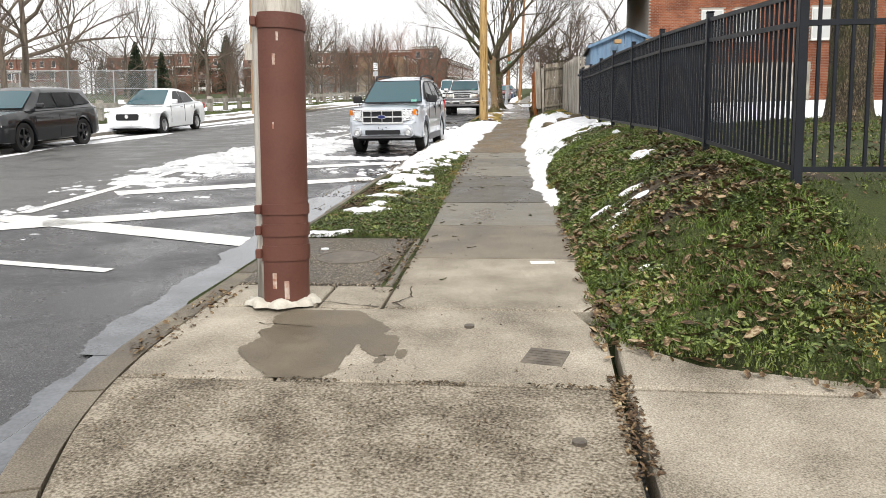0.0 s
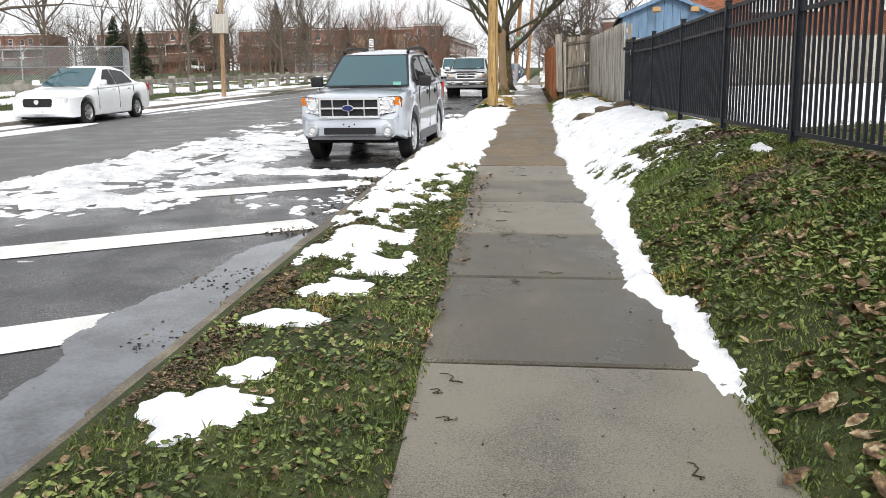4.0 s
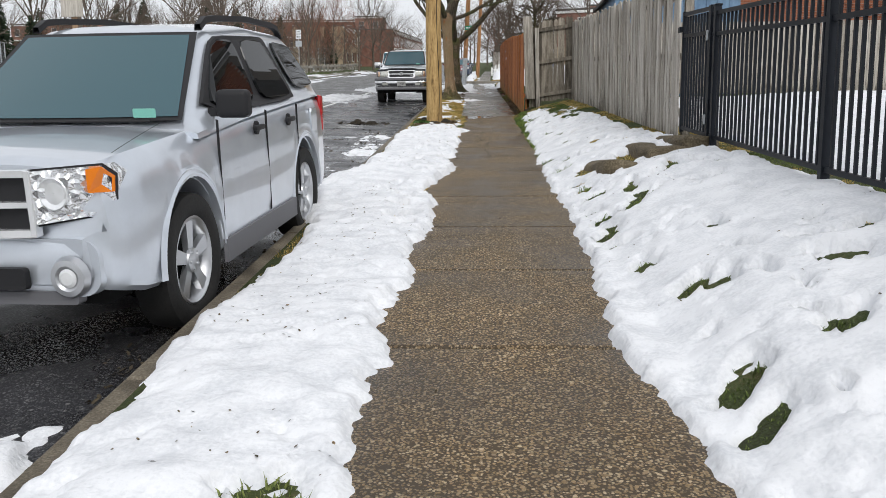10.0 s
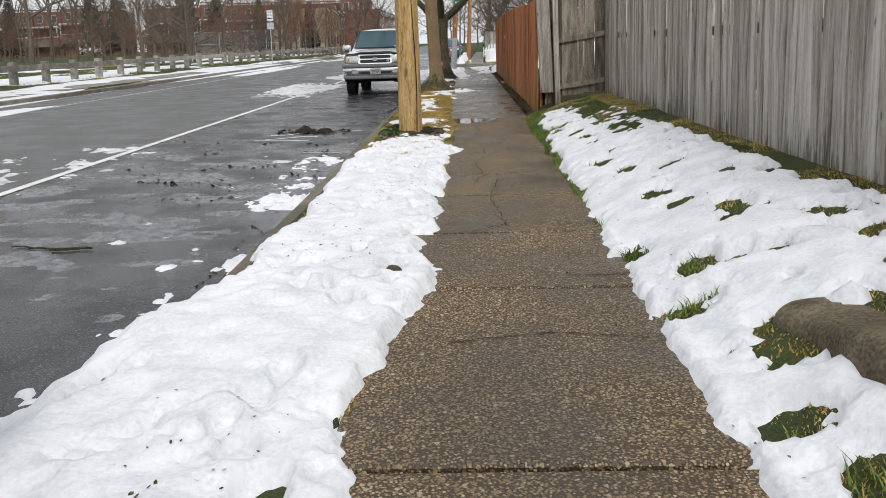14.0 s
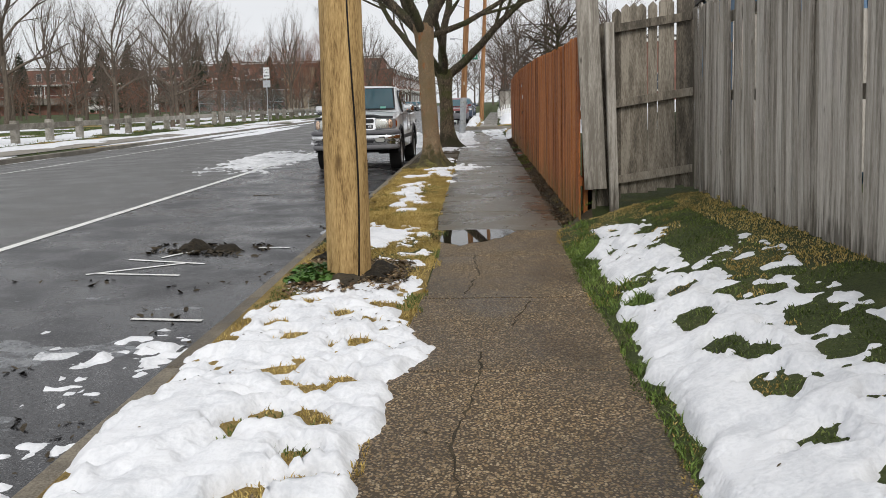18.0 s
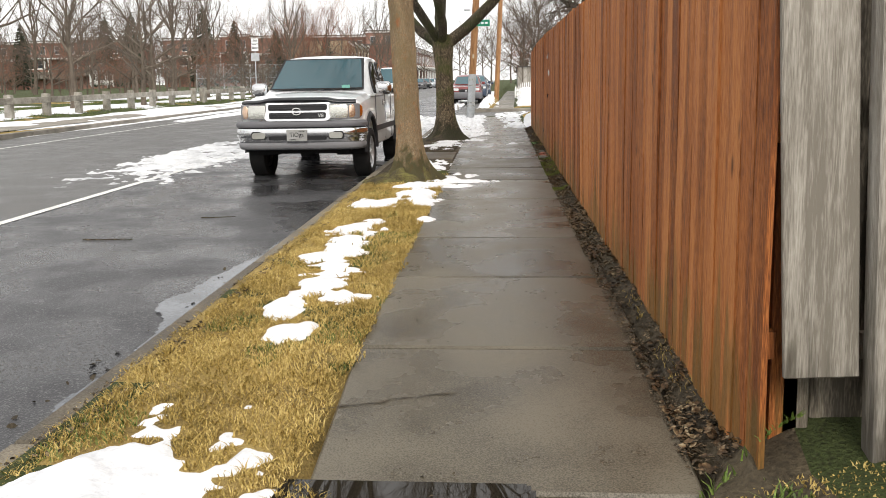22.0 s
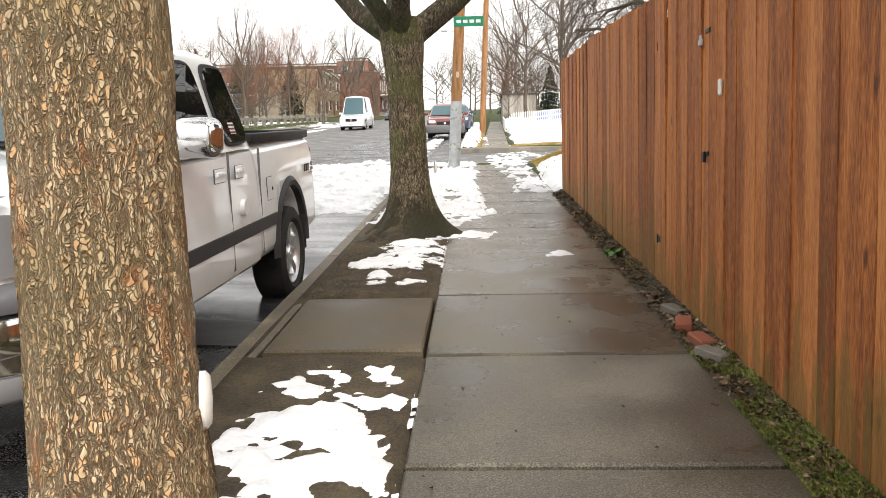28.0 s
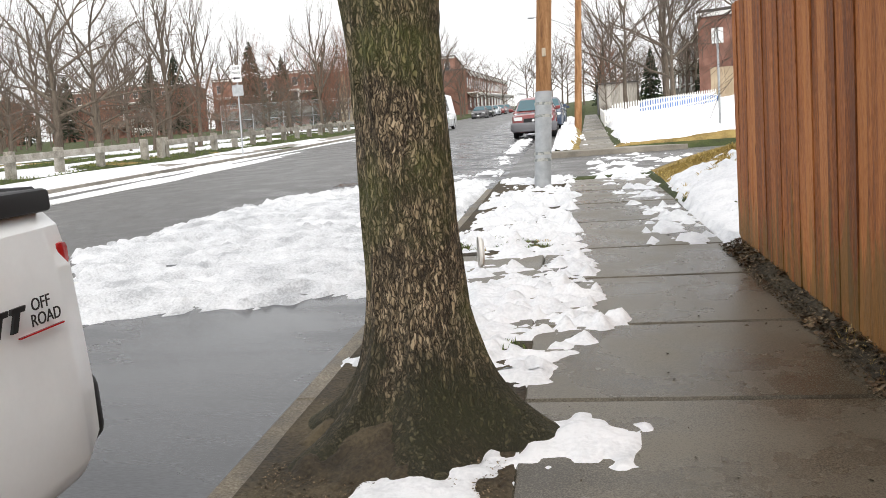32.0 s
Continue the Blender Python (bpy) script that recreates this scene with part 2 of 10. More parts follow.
ASPHALT = pebbled("wet_asphalt", (.027, .027, .03), [(.034, .034, .037), (.07, .07, .074), (.045, .045, .048), (.145, .145, .145), (.038, .038, .042)], 75, (.07, .5), .4, spec=.42)
LANE = pebbled("worn_asphalt", (.082, .081, .08), [(.076, .075, .074), (.135, .132, .127), (.1, .098, .095), (.2, .194, .183), (.092, .091, .089)], 90, (.3, .62))
CONCRETE_WET = material("damp_concrete", [(.3, (.057, .051, .039)), (.5, (.112, .1, .078)), (.68, (.19, .174, .14))], 1.7, (.2, .6), .3, 150, fine_mix=1.2, random_value=.34, bump_distance=.004)
CONCRETE_DAMP = material("damp_brown_concrete", [(.3, (.085, .07, .05)), (.5, (.165, .14, .105)), (.7, (.245, .215, .168))], 1.9, (.4, .7), .3, 120, fine_mix=1.0, random_value=.1, bump_distance=.005)
CONCRETE_DRY = material("pale_concrete", [(.22, (.13, .11, .082)), (.45, (.285, .25, .195)), (.62, (.37, .332, .268)), (.8, (.5, .455, .38))], 2.1, (.6, .85), .45, 120, fine_mix=1.3, random_value=.1, bump_distance=.006)
AGGREGATE = pebbled("exposed_aggregate", (.056, .038, .019), [(.12, .082, .04), (.31, .22, .115), (.185, .125, .062), (.52, .42, .28), (.25, .17, .083), (.1, .07, .04), (.44, .33, .2), (.2, .132, .062), (.36, .25, .135)], 82, (.3, .65), 1.0, (.36, .56))
AGGREGATE_DARK = pebbled("dark_aggregate", (.04, .032, .022), [(.09, .072, .048), (.25, .205, .145), (.13, .107, .072), (.46, .4, .31), (.17, .138, .095)], 80, (.45, .75), 1.0, (.36, .56))
CONCRETE_BROWN = material("wet_brown_concrete", [(.3, (.047, .036, .022)), (.5, (.085, .067, .043)), (.7, (.135, .11, .073))], 1.9, (.4, .7), .3, 120, fine_mix=1.0, bump_distance=.005)
CONCRETE_SOAKED = material("soaked_concrete", [(.3, (.05, .043, .031)), (.5, (.094, .082, .06)), (.68, (.155, .138, .105))], 1.7, (.14, .45), .3, 150, fine_mix=1.2, random_value=.2, bump_distance=.003)
CONCRETE_WORN = material("pitted_concrete", [(.2, (.06, .046, .03)), (.42, (.18, .15, .108)), (.6, (.27, .235, .18)), (.8, (.42, .375, .3))], 3.2, (.6, .85), .8, 75, fine_mix=1.7, random_value=.1, bump_distance=.012)
KERB_WET = material("wet_kerb", [(.25, (.062, .052, .037)), (.5, (.125, .105, .077)), (.75, (.24, .21, .16))], 4, (.4, .75), .6, 90, fine_mix=.8, random_value=.2)
KERB = material("kerb_concrete", [(.3, (.13, .12, .1)), (.55, (.22, .2, .17)), (.75, (.3, .28, .24))], 2.2, (.5, .8), .5, 90, fine_mix=.5, random_value=.15)
SOIL = material("soil", [(.3, (.03, .024, .016)), (.5, (.06, .047, .03)), (.7, (.1, .08, .05))], 4, (.75, .95), .8, 60, fine_mix=.6, bump_distance=.03)
TURF = material("turf", [(.28, (.03, .035, .012)), (.45, (.045, .06, .018)), (.6, (.06, .075, .022)), (.75, (.1, .09, .04))], 2.6, (.8, .95), .8, 70, fine_mix=.7, bump_distance=.04)
STRAW_TURF = material("straw_turf", [(.3, (.14, .1, .032)), (.5, (.28, .195, .065)), (.7, (.38, .28, .1))], 3, (.8, .95), .8, 80, fine_mix=.7, bump_distance=.04)
SNOW = material("snow", [(.28, (.64, .655, .685)), (.6, (.79, .8, .825))], 5, (.6, .8), .5, 45, fine_mix=.7, spec=.15, bump_distance=.018)
SLUSH = material("slush", [(.3, (.42, .43, .45)), (.5, (.66, .67, .69)), (.7, (.8, .81, .83))], 3, (.3, .6), .7, 45, fine_mix=.6, bump_distance=.03)
PAINT_LINE = material("road_paint", [(.3, (.55, .55, .53)), (.5, (.72, .72, .7)), (.7, (.8, .8, .78))], 3, (.4, .65), .2, 90, fine_mix=.7)
BLACK_METAL = material("black_metal", [(.3, (.006, .008, .012)), (.7, (.012, .015, .021))], 3, (.35, .5), .1, 80, metal=.0, spec=.2)
GREY_WOOD = material("weathered_wood", [(.22, (.2, .18, .15)), (.42, (.335, .308, .268)), (.6, (.45, .42, .372)), (.8, (.58, .55, .5))], 3, (.75, .95), .5, 30, fine_mix=.7, stretch=(9, 9, .6), random_value=.36)
DARK_WOOD = material("dark_weathered_wood", [(.25, (.07, .06, .047)), (.5, (.19, .165, .13)), (.75, (.34, .305, .25))], 2.2, (.75, .95), .5, 26, fine_mix=.8, stretch=(7, 7, .9), random_value=.35)
BROWN_WOOD = material("stained_wood", [(.25, (.165, .051, .015)), (.42, (.31, .101, .028)), (.58, (.435, .15, .042)), (.78, (.56, .23, .078))], 2.2, (.55, .8), .5, 40, fine_mix=1.2, stretch=(7, 7, .45), random_value=.42)
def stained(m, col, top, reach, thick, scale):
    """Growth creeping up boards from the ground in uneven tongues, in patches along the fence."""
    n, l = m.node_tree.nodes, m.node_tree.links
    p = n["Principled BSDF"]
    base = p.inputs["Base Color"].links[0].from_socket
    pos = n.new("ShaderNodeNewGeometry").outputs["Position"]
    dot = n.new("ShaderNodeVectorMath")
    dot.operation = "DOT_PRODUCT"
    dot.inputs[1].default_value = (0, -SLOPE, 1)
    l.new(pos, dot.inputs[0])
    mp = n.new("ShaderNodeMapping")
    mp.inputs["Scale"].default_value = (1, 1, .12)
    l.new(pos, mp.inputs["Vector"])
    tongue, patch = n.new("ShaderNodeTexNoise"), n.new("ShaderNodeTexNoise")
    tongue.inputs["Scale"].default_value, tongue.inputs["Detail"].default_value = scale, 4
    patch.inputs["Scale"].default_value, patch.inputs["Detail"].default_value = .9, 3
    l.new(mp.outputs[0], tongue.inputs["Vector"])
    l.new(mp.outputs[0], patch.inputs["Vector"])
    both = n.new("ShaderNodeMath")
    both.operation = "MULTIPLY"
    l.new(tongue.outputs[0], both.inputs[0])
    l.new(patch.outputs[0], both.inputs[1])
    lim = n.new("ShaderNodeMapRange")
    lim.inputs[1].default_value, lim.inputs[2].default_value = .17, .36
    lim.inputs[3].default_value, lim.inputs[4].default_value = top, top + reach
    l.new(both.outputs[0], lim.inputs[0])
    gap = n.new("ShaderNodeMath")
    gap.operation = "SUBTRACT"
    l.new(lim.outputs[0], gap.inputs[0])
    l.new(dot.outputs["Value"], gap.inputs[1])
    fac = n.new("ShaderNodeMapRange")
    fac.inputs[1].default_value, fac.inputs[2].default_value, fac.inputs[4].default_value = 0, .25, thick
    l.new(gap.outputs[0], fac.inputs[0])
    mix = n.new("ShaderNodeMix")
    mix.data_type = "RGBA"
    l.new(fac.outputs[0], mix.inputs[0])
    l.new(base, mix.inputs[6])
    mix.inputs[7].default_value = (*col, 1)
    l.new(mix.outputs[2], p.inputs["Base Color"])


def knotted(m, col, scale, size):
    """Dark knots and run marks strewn over wood."""
    n, l = m.node_tree.nodes, m.node_tree.links
    p = n["Principled BSDF"]
    base = p.inputs["Base Color"].links[0].from_socket
    mp = n.new("ShaderNodeMapping")
    mp.inputs["Scale"].default_value = (1, 1, .38)
    l.new(n.new("ShaderNodeNewGeometry").outputs["Position"], mp.inputs["Vector"])
    vo = n.new("ShaderNodeTexVoronoi")
    vo.inputs["Scale"].default_value = scale
    l.new(mp.outputs[0], vo.inputs["Vector"])
    fac = n.new("ShaderNodeMapRange")
    fac.inputs[1].default_value, fac.inputs[2].default_value = size, size * .4
    fac.inputs[3].default_value, fac.inputs[4].default_value = 0, .8
    l.new(vo.outputs["Distance"], fac.inputs[0])
    mix = n.new("ShaderNodeMix")
    mix.data_type = "RGBA"
    l.new(fac.outputs[0], mix.inputs[0])
    l.new(base, mix.inputs[6])
    mix.inputs[7].default_value = (*col, 1)
    l.new(mix.outputs[2], p.inputs["Base Color"])


knotted(BROWN_WOOD, (.06, .018, .007), 5.5, .12)
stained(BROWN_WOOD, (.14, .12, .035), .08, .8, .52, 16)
knotted(GREY_WOOD, (.06, .052, .042), 6, .1)
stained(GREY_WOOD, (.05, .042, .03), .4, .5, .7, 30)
POLE_WOOD = material("pole_wood", [(.25, (.19, .115, .042)), (.45, (.4, .26, .105)), (.75, (.58, .4, .18))], 3.5, (.7, .9), .8, 30, fine_mix=1.0, stretch=(5, 5, .6))
knotted(POLE_WOOD, (.12, .07, .025), 5, .2)
POLE_BROWN = material("creosote_pole_wood", [(.25, (.15, .07, .03)), (.5, (.3, .15, .065)), (.75, (.42, .24, .12))], 3, (.7, .9), .6, 30, fine_mix=.6, stretch=(5, 5, .6))


def bark_mat(name, crack, plates, scale, moss=None, foot=None, tall=.3, rift=.09, wander=.9, rust=None):
    """Bark: upright plates parted by dark cracks, with patches of another tone."""
    m = bpy.data.materials.new(name)
    m.use_nodes = True
    n, l = m.node_tree.nodes, m.node_tree.links
    p = n["Principled BSDF"]
    pos = n.new("ShaderNodeTexCoord").outputs["Object"]
    warp = n.new("ShaderNodeTexNoise")
    warp.inputs["Scale"].default_value, warp.inputs["Detail"].default_value = 14, 3
    l.new(pos, warp.inputs["Vector"])
    add = n.new("ShaderNodeVectorMath")
    add.operation = "MULTIPLY_ADD"
    add.inputs[1].default_value = (.05, .05, .05)
    l.new(warp.outputs["Color"], add.inputs[0])
    l.new(pos, add.inputs[2])
    mp = n.new("ShaderNodeMapping")
    mp.inputs["Scale"].default_value = (1, 1, tall)
    l.new(add.outputs[0], mp.inputs["Vector"])
    vo, ve = n.new("ShaderNodeTexVoronoi"), n.new("ShaderNodeTexVoronoi")
    ve.feature = "DISTANCE_TO_EDGE"
    for t in (vo, ve):
        t.inputs["Scale"].default_value = scale
        l.new(mp.outputs[0], t.inputs["Vector"])
    sep = n.new("ShaderNodeSeparateColor")
    l.new(vo.outputs["Color"], sep.inputs[0])
    fine = n.new("ShaderNodeTexNoise")
    fine.inputs["Scale"].default_value, fine.inputs["Detail"].default_value = 70, 8
    l.new(mp.outputs[0], fine.inputs["Vector"])
    tone = n.new("ShaderNodeMath")
    tone.operation = "MULTIPLY_ADD"
    tone.inputs[1].default_value = .3
    l.new(sep.outputs[0], tone.inputs[0])
    half = n.new("ShaderNodeMath")
    half.operation = "MULTIPLY"
    half.inputs[1].default_value = .45
    patch = n.new("ShaderNodeTexNoise")
    patch.inputs["Scale"].default_value, patch.inputs["Detail"].default_value = 9, 5
    l.new(mp.outputs[0], patch.inputs["Vector"])
    both = n.new("ShaderNodeMath")
    both.operation = "MULTIPLY_ADD"
    both.inputs[1].default_value = .9
    l.new(patch.outputs[0], both.inputs[0])
    l.new(fine.outputs[0], both.inputs[2])
    l.new(both.outputs[0], half.inputs[0])
    l.new(half.outputs[0], tone.inputs[2])
    ramp = n.new("ShaderNodeValToRGB")
    el = ramp.color_ramp.elements
    while len(el) < len(plates):
        el.new(.5)
    for i, (q, c) in enumerate(plates):
        el[i].position, el[i].color = q, (*c, 1)
    l.new(tone.outputs[0], ramp.inputs[0])
    run = n.new("ShaderNodeMapping")
    run.inputs["Scale"].default_value = (1, 1, .2)
    l.new(add.outputs[0], run.inputs["Vector"])
    ridge = n.new("ShaderNodeTexNoise")
    ridge.inputs["Scale"].default_value, ridge.inputs["Detail"].default_value, ridge.inputs["Distortion"].default_value = scale * .7, 4, .6
    l.new(run.outputs[0], ridge.inputs["Vector"])
    dist = n.new("ShaderNodeMath")
    dist.operation = "SUBTRACT"
    dist.inputs[1].default_value = .5
    l.new(ridge.outputs[0], dist.inputs[0])
    mag = n.new("ShaderNodeMath")
    mag.operation = "ABSOLUTE"
    l.new(dist.outputs[0], mag.inputs[0])
    low = n.new("ShaderNodeMath")
    low.operation = "MINIMUM"
    wide = n.new("ShaderNodeMath")
    wide.operation = "MULTIPLY_ADD"
    wide.inputs[1].default_value, wide.inputs[2].default_value = .9, .012
    l.new(ve.outputs["Distance"], wide.inputs[0])
    far = n.new("ShaderNodeMath")
    far.operation = "ADD"
    far.inputs[1].default_value = .9 - wander
    l.new(mag.outputs[0], far.inputs[0])
    l.new(far.outputs[0], low.inputs[0])
    l.new(wide.outputs[0], low.inputs[1])
    edge = n.new("ShaderNodeMapRange")
    edge.inputs[1].default_value, edge.inputs[2].default_value = .0, rift
    l.new(low.outputs[0], edge.inputs[0])
    mix = n.new("ShaderNodeMix")
    mix.data_type = "RGBA"
    mix.inputs[6].default_value = (*crack, 1)
    l.new(edge.outputs[0], mix.inputs[0])
    l.new(ramp.outputs[0], mix.inputs[7])
    col = mix.outputs[2]
    if moss:
        big = n.new("ShaderNodeTexNoise")
        big.inputs["Scale"].default_value, big.inputs["Detail"].default_value = 2.2, 5
        l.new(pos, big.inputs["Vector"])
        mr = n.new("ShaderNodeMapRange")
        mr.inputs[1].default_value, mr.inputs[2].default_value, mr.inputs[4].default_value = .46, .64, .7
        l.new(big.outputs[0], mr.inputs[0])
        m2 = n.new("ShaderNodeMix")
        m2.data_type = "RGBA"
        l.new(mr.outputs[0], m2.inputs[0])
        l.new(col, m2.inputs[6])
        m2.inputs[7].default_value = (*moss, 1)
        col = m2.outputs[2]
    if rust:
        spot = n.new("ShaderNodeTexNoise")
        spot.inputs["Scale"].default_value, spot.inputs["Detail"].default_value, spot.inputs["Roughness"].default_value = 5.5, 8, .7
        l.new(mp.outputs[0], spot.inputs["Vector"])
        mr = n.new("ShaderNodeMapRange")
        mr.inputs[1].default_value, mr.inputs[2].default_value, mr.inputs[4].default_value = .56, .68, .75
        l.new(spot.outputs[0], mr.inputs[0])
        m2 = n.new("ShaderNodeMix")
        m2.data_type = "RGBA"
        l.new(mr.outputs[0], m2.inputs[0])
        l.new(col, m2.inputs[6])
        m2.inputs[7].default_value = (*rust, 1)
        col = m2.outputs[2]
    if foot:            # moss creeping up from the roots in tongues
        sz = n.new("ShaderNodeSeparateXYZ")
        l.new(pos, sz.inputs[0])
        climb = n.new("ShaderNodeTexNoise")
        climb.inputs["Scale"].default_value, climb.inputs["Detail"].default_value = 9, 6
        l.new(mp.outputs[0], climb.inputs["Vector"])
        lift = n.new("ShaderNodeMath")
        lift.operation = "MULTIPLY_ADD"
        lift.inputs[1].default_value = -.9
        l.new(sz.outputs[2], lift.inputs[0])
        l.new(climb.outputs[0], lift.inputs[2])
        mr = n.new("ShaderNodeMapRange")
        mr.inputs[1].default_value, mr.inputs[2].default_value, mr.inputs[4].default_value = .1, .32, .85
        l.new(lift.outputs[0], mr.inputs[0])
        m2 = n.new("ShaderNodeMix")
        m2.data_type = "RGBA"
        l.new(mr.outputs[0], m2.inputs[0])
        l.new(col, m2.inputs[6])
        m2.inputs[7].default_value = (*foot, 1)
        col = m2.outputs[2]
    l.new(col, p.inputs["Base Color"])
    p.inputs["Roughness"].default_value = .9
    bp = n.new("ShaderNodeBump")
    bp.inputs["Strength"].default_value, bp.inputs["Distance"].default_value = 1.0, .02
    hsum = n.new("ShaderNodeMath")
    hsum.operation = "MULTIPLY_ADD"
    hsum.inputs[1].default_value = .35
    l.new(fine.outputs[0], hsum.inputs[0])
    l.new(edge.outputs[0], hsum.inputs[2])
    l.new(hsum.outputs[0], bp.inputs["Height"])
    l.new(bp.outputs[0], p.inputs["Normal"])
    return m


BARK = bark_mat("bark", (.26, .18, .1), [(.3, (.34, .24, .14)), (.42, (.48, .355, .21)), (.52, (.62, .48, .31)), (.6, (.52, .385, .235)), (.68, (.62, .35, .16)), (.74, (.58, .44, .28))], 98, moss=(.33, .25, .125), foot=(.08, .078, .022), tall=.5, rift=.085, wander=.9, rust=(.6, .2, .06))
DARK_BARK = bark_mat("dark_bark", (.012, .009, .006), [(.3, (.05, .04, .026)), (.46, (.11, .088, .056)), (.6, (.2, .155, .1)), (.78, (.32, .25, .16))], 62, (.07, .085, .02))
MOSS_BARK = bark_mat("mossy_bark", (.02, .014, .008), [(.3, (.11, .08, .048)), (.46, (.22, .165, .1)), (.6, (.36, .275, .17)), (.78, (.52, .41, .27))], 70, (.12, .14, .03), (.035, .033, .013))
PARK_BARK = material("park_bark", [(.3, (.075, .06, .047)), (.7, (.17, .138, .108))], 3, (.8, 1), .4, 30, fine_mix=.8, stretch=(4, 4, 1))
TWIG = material("twig", [(.3, (.075, .058, .046)), (.7, (.16, .125, .1))], 2, (.8, 1), 0, 30)
STREET_TWIG = material("street_twig", [(.3, (.05, .04, .03)), (.7, (.12, .098, .076))], 2, (.8, 1), 0, 30)
RED_TWIG = material("red_twig", [(.3, (.16, .075, .05)), (.7, (.3, .15, .1))], 2, (.8, 1), 0, 30)
NEEDLES = material("needles", [(.3, (.012, .022, .012)), (.7, (.035, .055, .025))], 3, (.7, .9), 0, 30)
GALV = material("galvanised", [(.3, (.36, .38, .4)), (.7, (.52, .54, .56))], 8, (.4, .6), .1, 60, metal=.6)
STEEL_BROWN = material("brown_painted_steel", [(.3, (.095, .036, .026)), (.7, (.135, .055, .04))], 3, (.4, .6), .08, 60)

# ---- the lie of the land ----
KX0, KX1 = -2.12, -1.95       # kerb
CROSS = (60.2, 67.4)          # side street ahead
ARC = (3.17, 4.4, 5.0)        # kerb arc at the first corner: centre and radius


def sm(a, b, t):
    u = np.clip((np.asarray(t, float) - a) / (b - a), 0, 1)
    return u * u * (3 - 2 * u)


def arc_x(y):
    """Outer edge of the pavement beside the carriageway, round the first corner."""
    y = np.asarray(y, float)
    return np.where(y >= ARC[1], np.interp(y, [4.4, 12], [KX1 + .12, KX1]), ARC[0] - np.sqrt(np.maximum(ARC[2] ** 2 - (y - ARC[1]) ** 2, 0.01)))


def walk_left(y):
    return np.interp(y, [4.9, 8, 11.5, 14, 17, 17.1, 24, 28, 34.4, 34.5, 53, 60], [-.65, -.7, -.83, -.92, -.98, -1.1, -1.1, -.92, -.75, -.93, -1.02, -.8])


def walk_right(y):
    return np.interp(y, [4.9, 8, 11, 14, 17, 17.1, 34.4, 34.5, 53, 60], [.76, .7, .6, .5, .45, .42, .42, .56, .56, .5])


def road_h(x):
    return np.interp(x, [-14.6, -11, -8.2, -5.6, -2.1], [-.15, -.08, -.06, -.11, -.185])


def fence_x(y):
    return np.interp(y, [5.8, 10.5, 15, 24.1, 34.4], [2.2, 2.08, 1.92, 1.88, 1.86])


def bank_h(y):
    return np.interp(y, [3.6, 4.6, 5.8, 10, 15, 20, 24, 29, 34.2, 34.9, 35.2, 53.4, 56, 58.5, 59.5], [0, .3, .68, .72, .62, .5, .47, .44, .4, .1, .12, .1, .52, .55, .4])


def far_left(y):
    """Footway beyond the side street, drifting with the road's slow bend."""
    return -.42 + .024 * (y - 72)


def land_h(x, y, lower=False):
    """Height of turf and soil over the tilted plane of the street."""
    x, y = np.asarray(x, float), np.asarray(y, float)
    right = walk_right(y)
    top = np.where(y < 34.45, fence_x(y), np.where(y < 53.4, .8, 2.2))
    u = np.clip((x - right) / np.maximum(top - right, .1), 0, 1)
    bank = bank_h(y - .55 * np.clip(1.9 - x, 0, 1.6) * (y < 6)) * (1 - (1 - u) ** 1.6)
    yard = np.clip(x - top, 0, 40) * .012 + .02 * np.clip(x - top, 0, 4)
    h = np.where(x > right, bank + yard, 0)
    verge = (x > -2) & (x < walk_left(y))
    h = np.where(verge, .02 * np.sin(np.clip((x + 2) / 1.1, 0, 1) * math.pi) - .01, h)
    fl = far_left(y)
    lawn = .28 * sm(.0, .5, x - fl - .95) + .06 * np.clip(x - fl - 1.1, 0, 9)
    mound = .26 * sm(0, .3, x - fl + .78) * (1 - sm(-.35, 0, x - fl)) * sm(CROSS[1] + .4, 70.5, y)
    h = np.where((y > CROSS[1]) & (x > -1.25), np.where(x > fl + .95, lawn * sm(CROSS[1], CROSS[1] + 1.2, y), mound), h)
    h = np.where(x < -14.5, np.interp(x, [-60, -30, -17.2, -16.2, -14.9, -14.5], [.5, .35, .27, .08, .02, .0]), h)
    paved = ((x > walk_left(y) + .03) & (x < walk_right(y) - .03) & (y > 4.8) & (y < 59.7)) | ((x > -2) & (x < -.8) & (y > 4.4) & (y < 7.28)) | ((x > -2.1) & (x < .74) & (y < 4.97) & (y > -1)) | ((x >= .74) & (y < 4.5 - .8 * np.clip((x - .74) / 1.3, 0, 1)) & (y > -1))
    paved = paved | ((x > -1.97) & (x < -.9) & ((y > 45.52) & (y < 46.7) | (y > 50.95) & (y < 53.35))) | ((x > fl + .03) & (x < fl + .92) & (y > 67) & (y < 111))
    if lower:
        h = np.where(paved, -.13, h)
    h = h + (np.abs(x + .2) > .8) * .03 * (fbm(x, y, 1.1, 3, 3) - .5)
    return h


def covered(x, y):
    """Where road or paving hides the land."""
    return ((x > -14.5) & (x < -2.03)) | ((x > -2.1) & (x < -1.16) & (y > CROSS[1] - .2) & (y < 118)) | ((x > -2.1) & ((y > CROSS[0] + .2) & (y < CROSS[1] - .2) | (y < 3.5 - 0 * x) & (y > -11)))


def top_h(x, y):
    """Height of whatever lies on top: road, kerb, paving or turf."""
    h = land_h(x, y)
    h = np.where(x < KX1, -.02 + (road_h(x) + .02) * sm(-2.02, -2.2, x), h)
    h = np.where(x < -14.5, land_h(x, y), h)
    h = np.where((x > -2.1) & (y > CROSS[0]) & (y < CROSS[1]), -.13, h)
    h = np.where((x > -2.1) & (x < -1.15) & (y >= CROSS[1]), -.17, h)
    return h


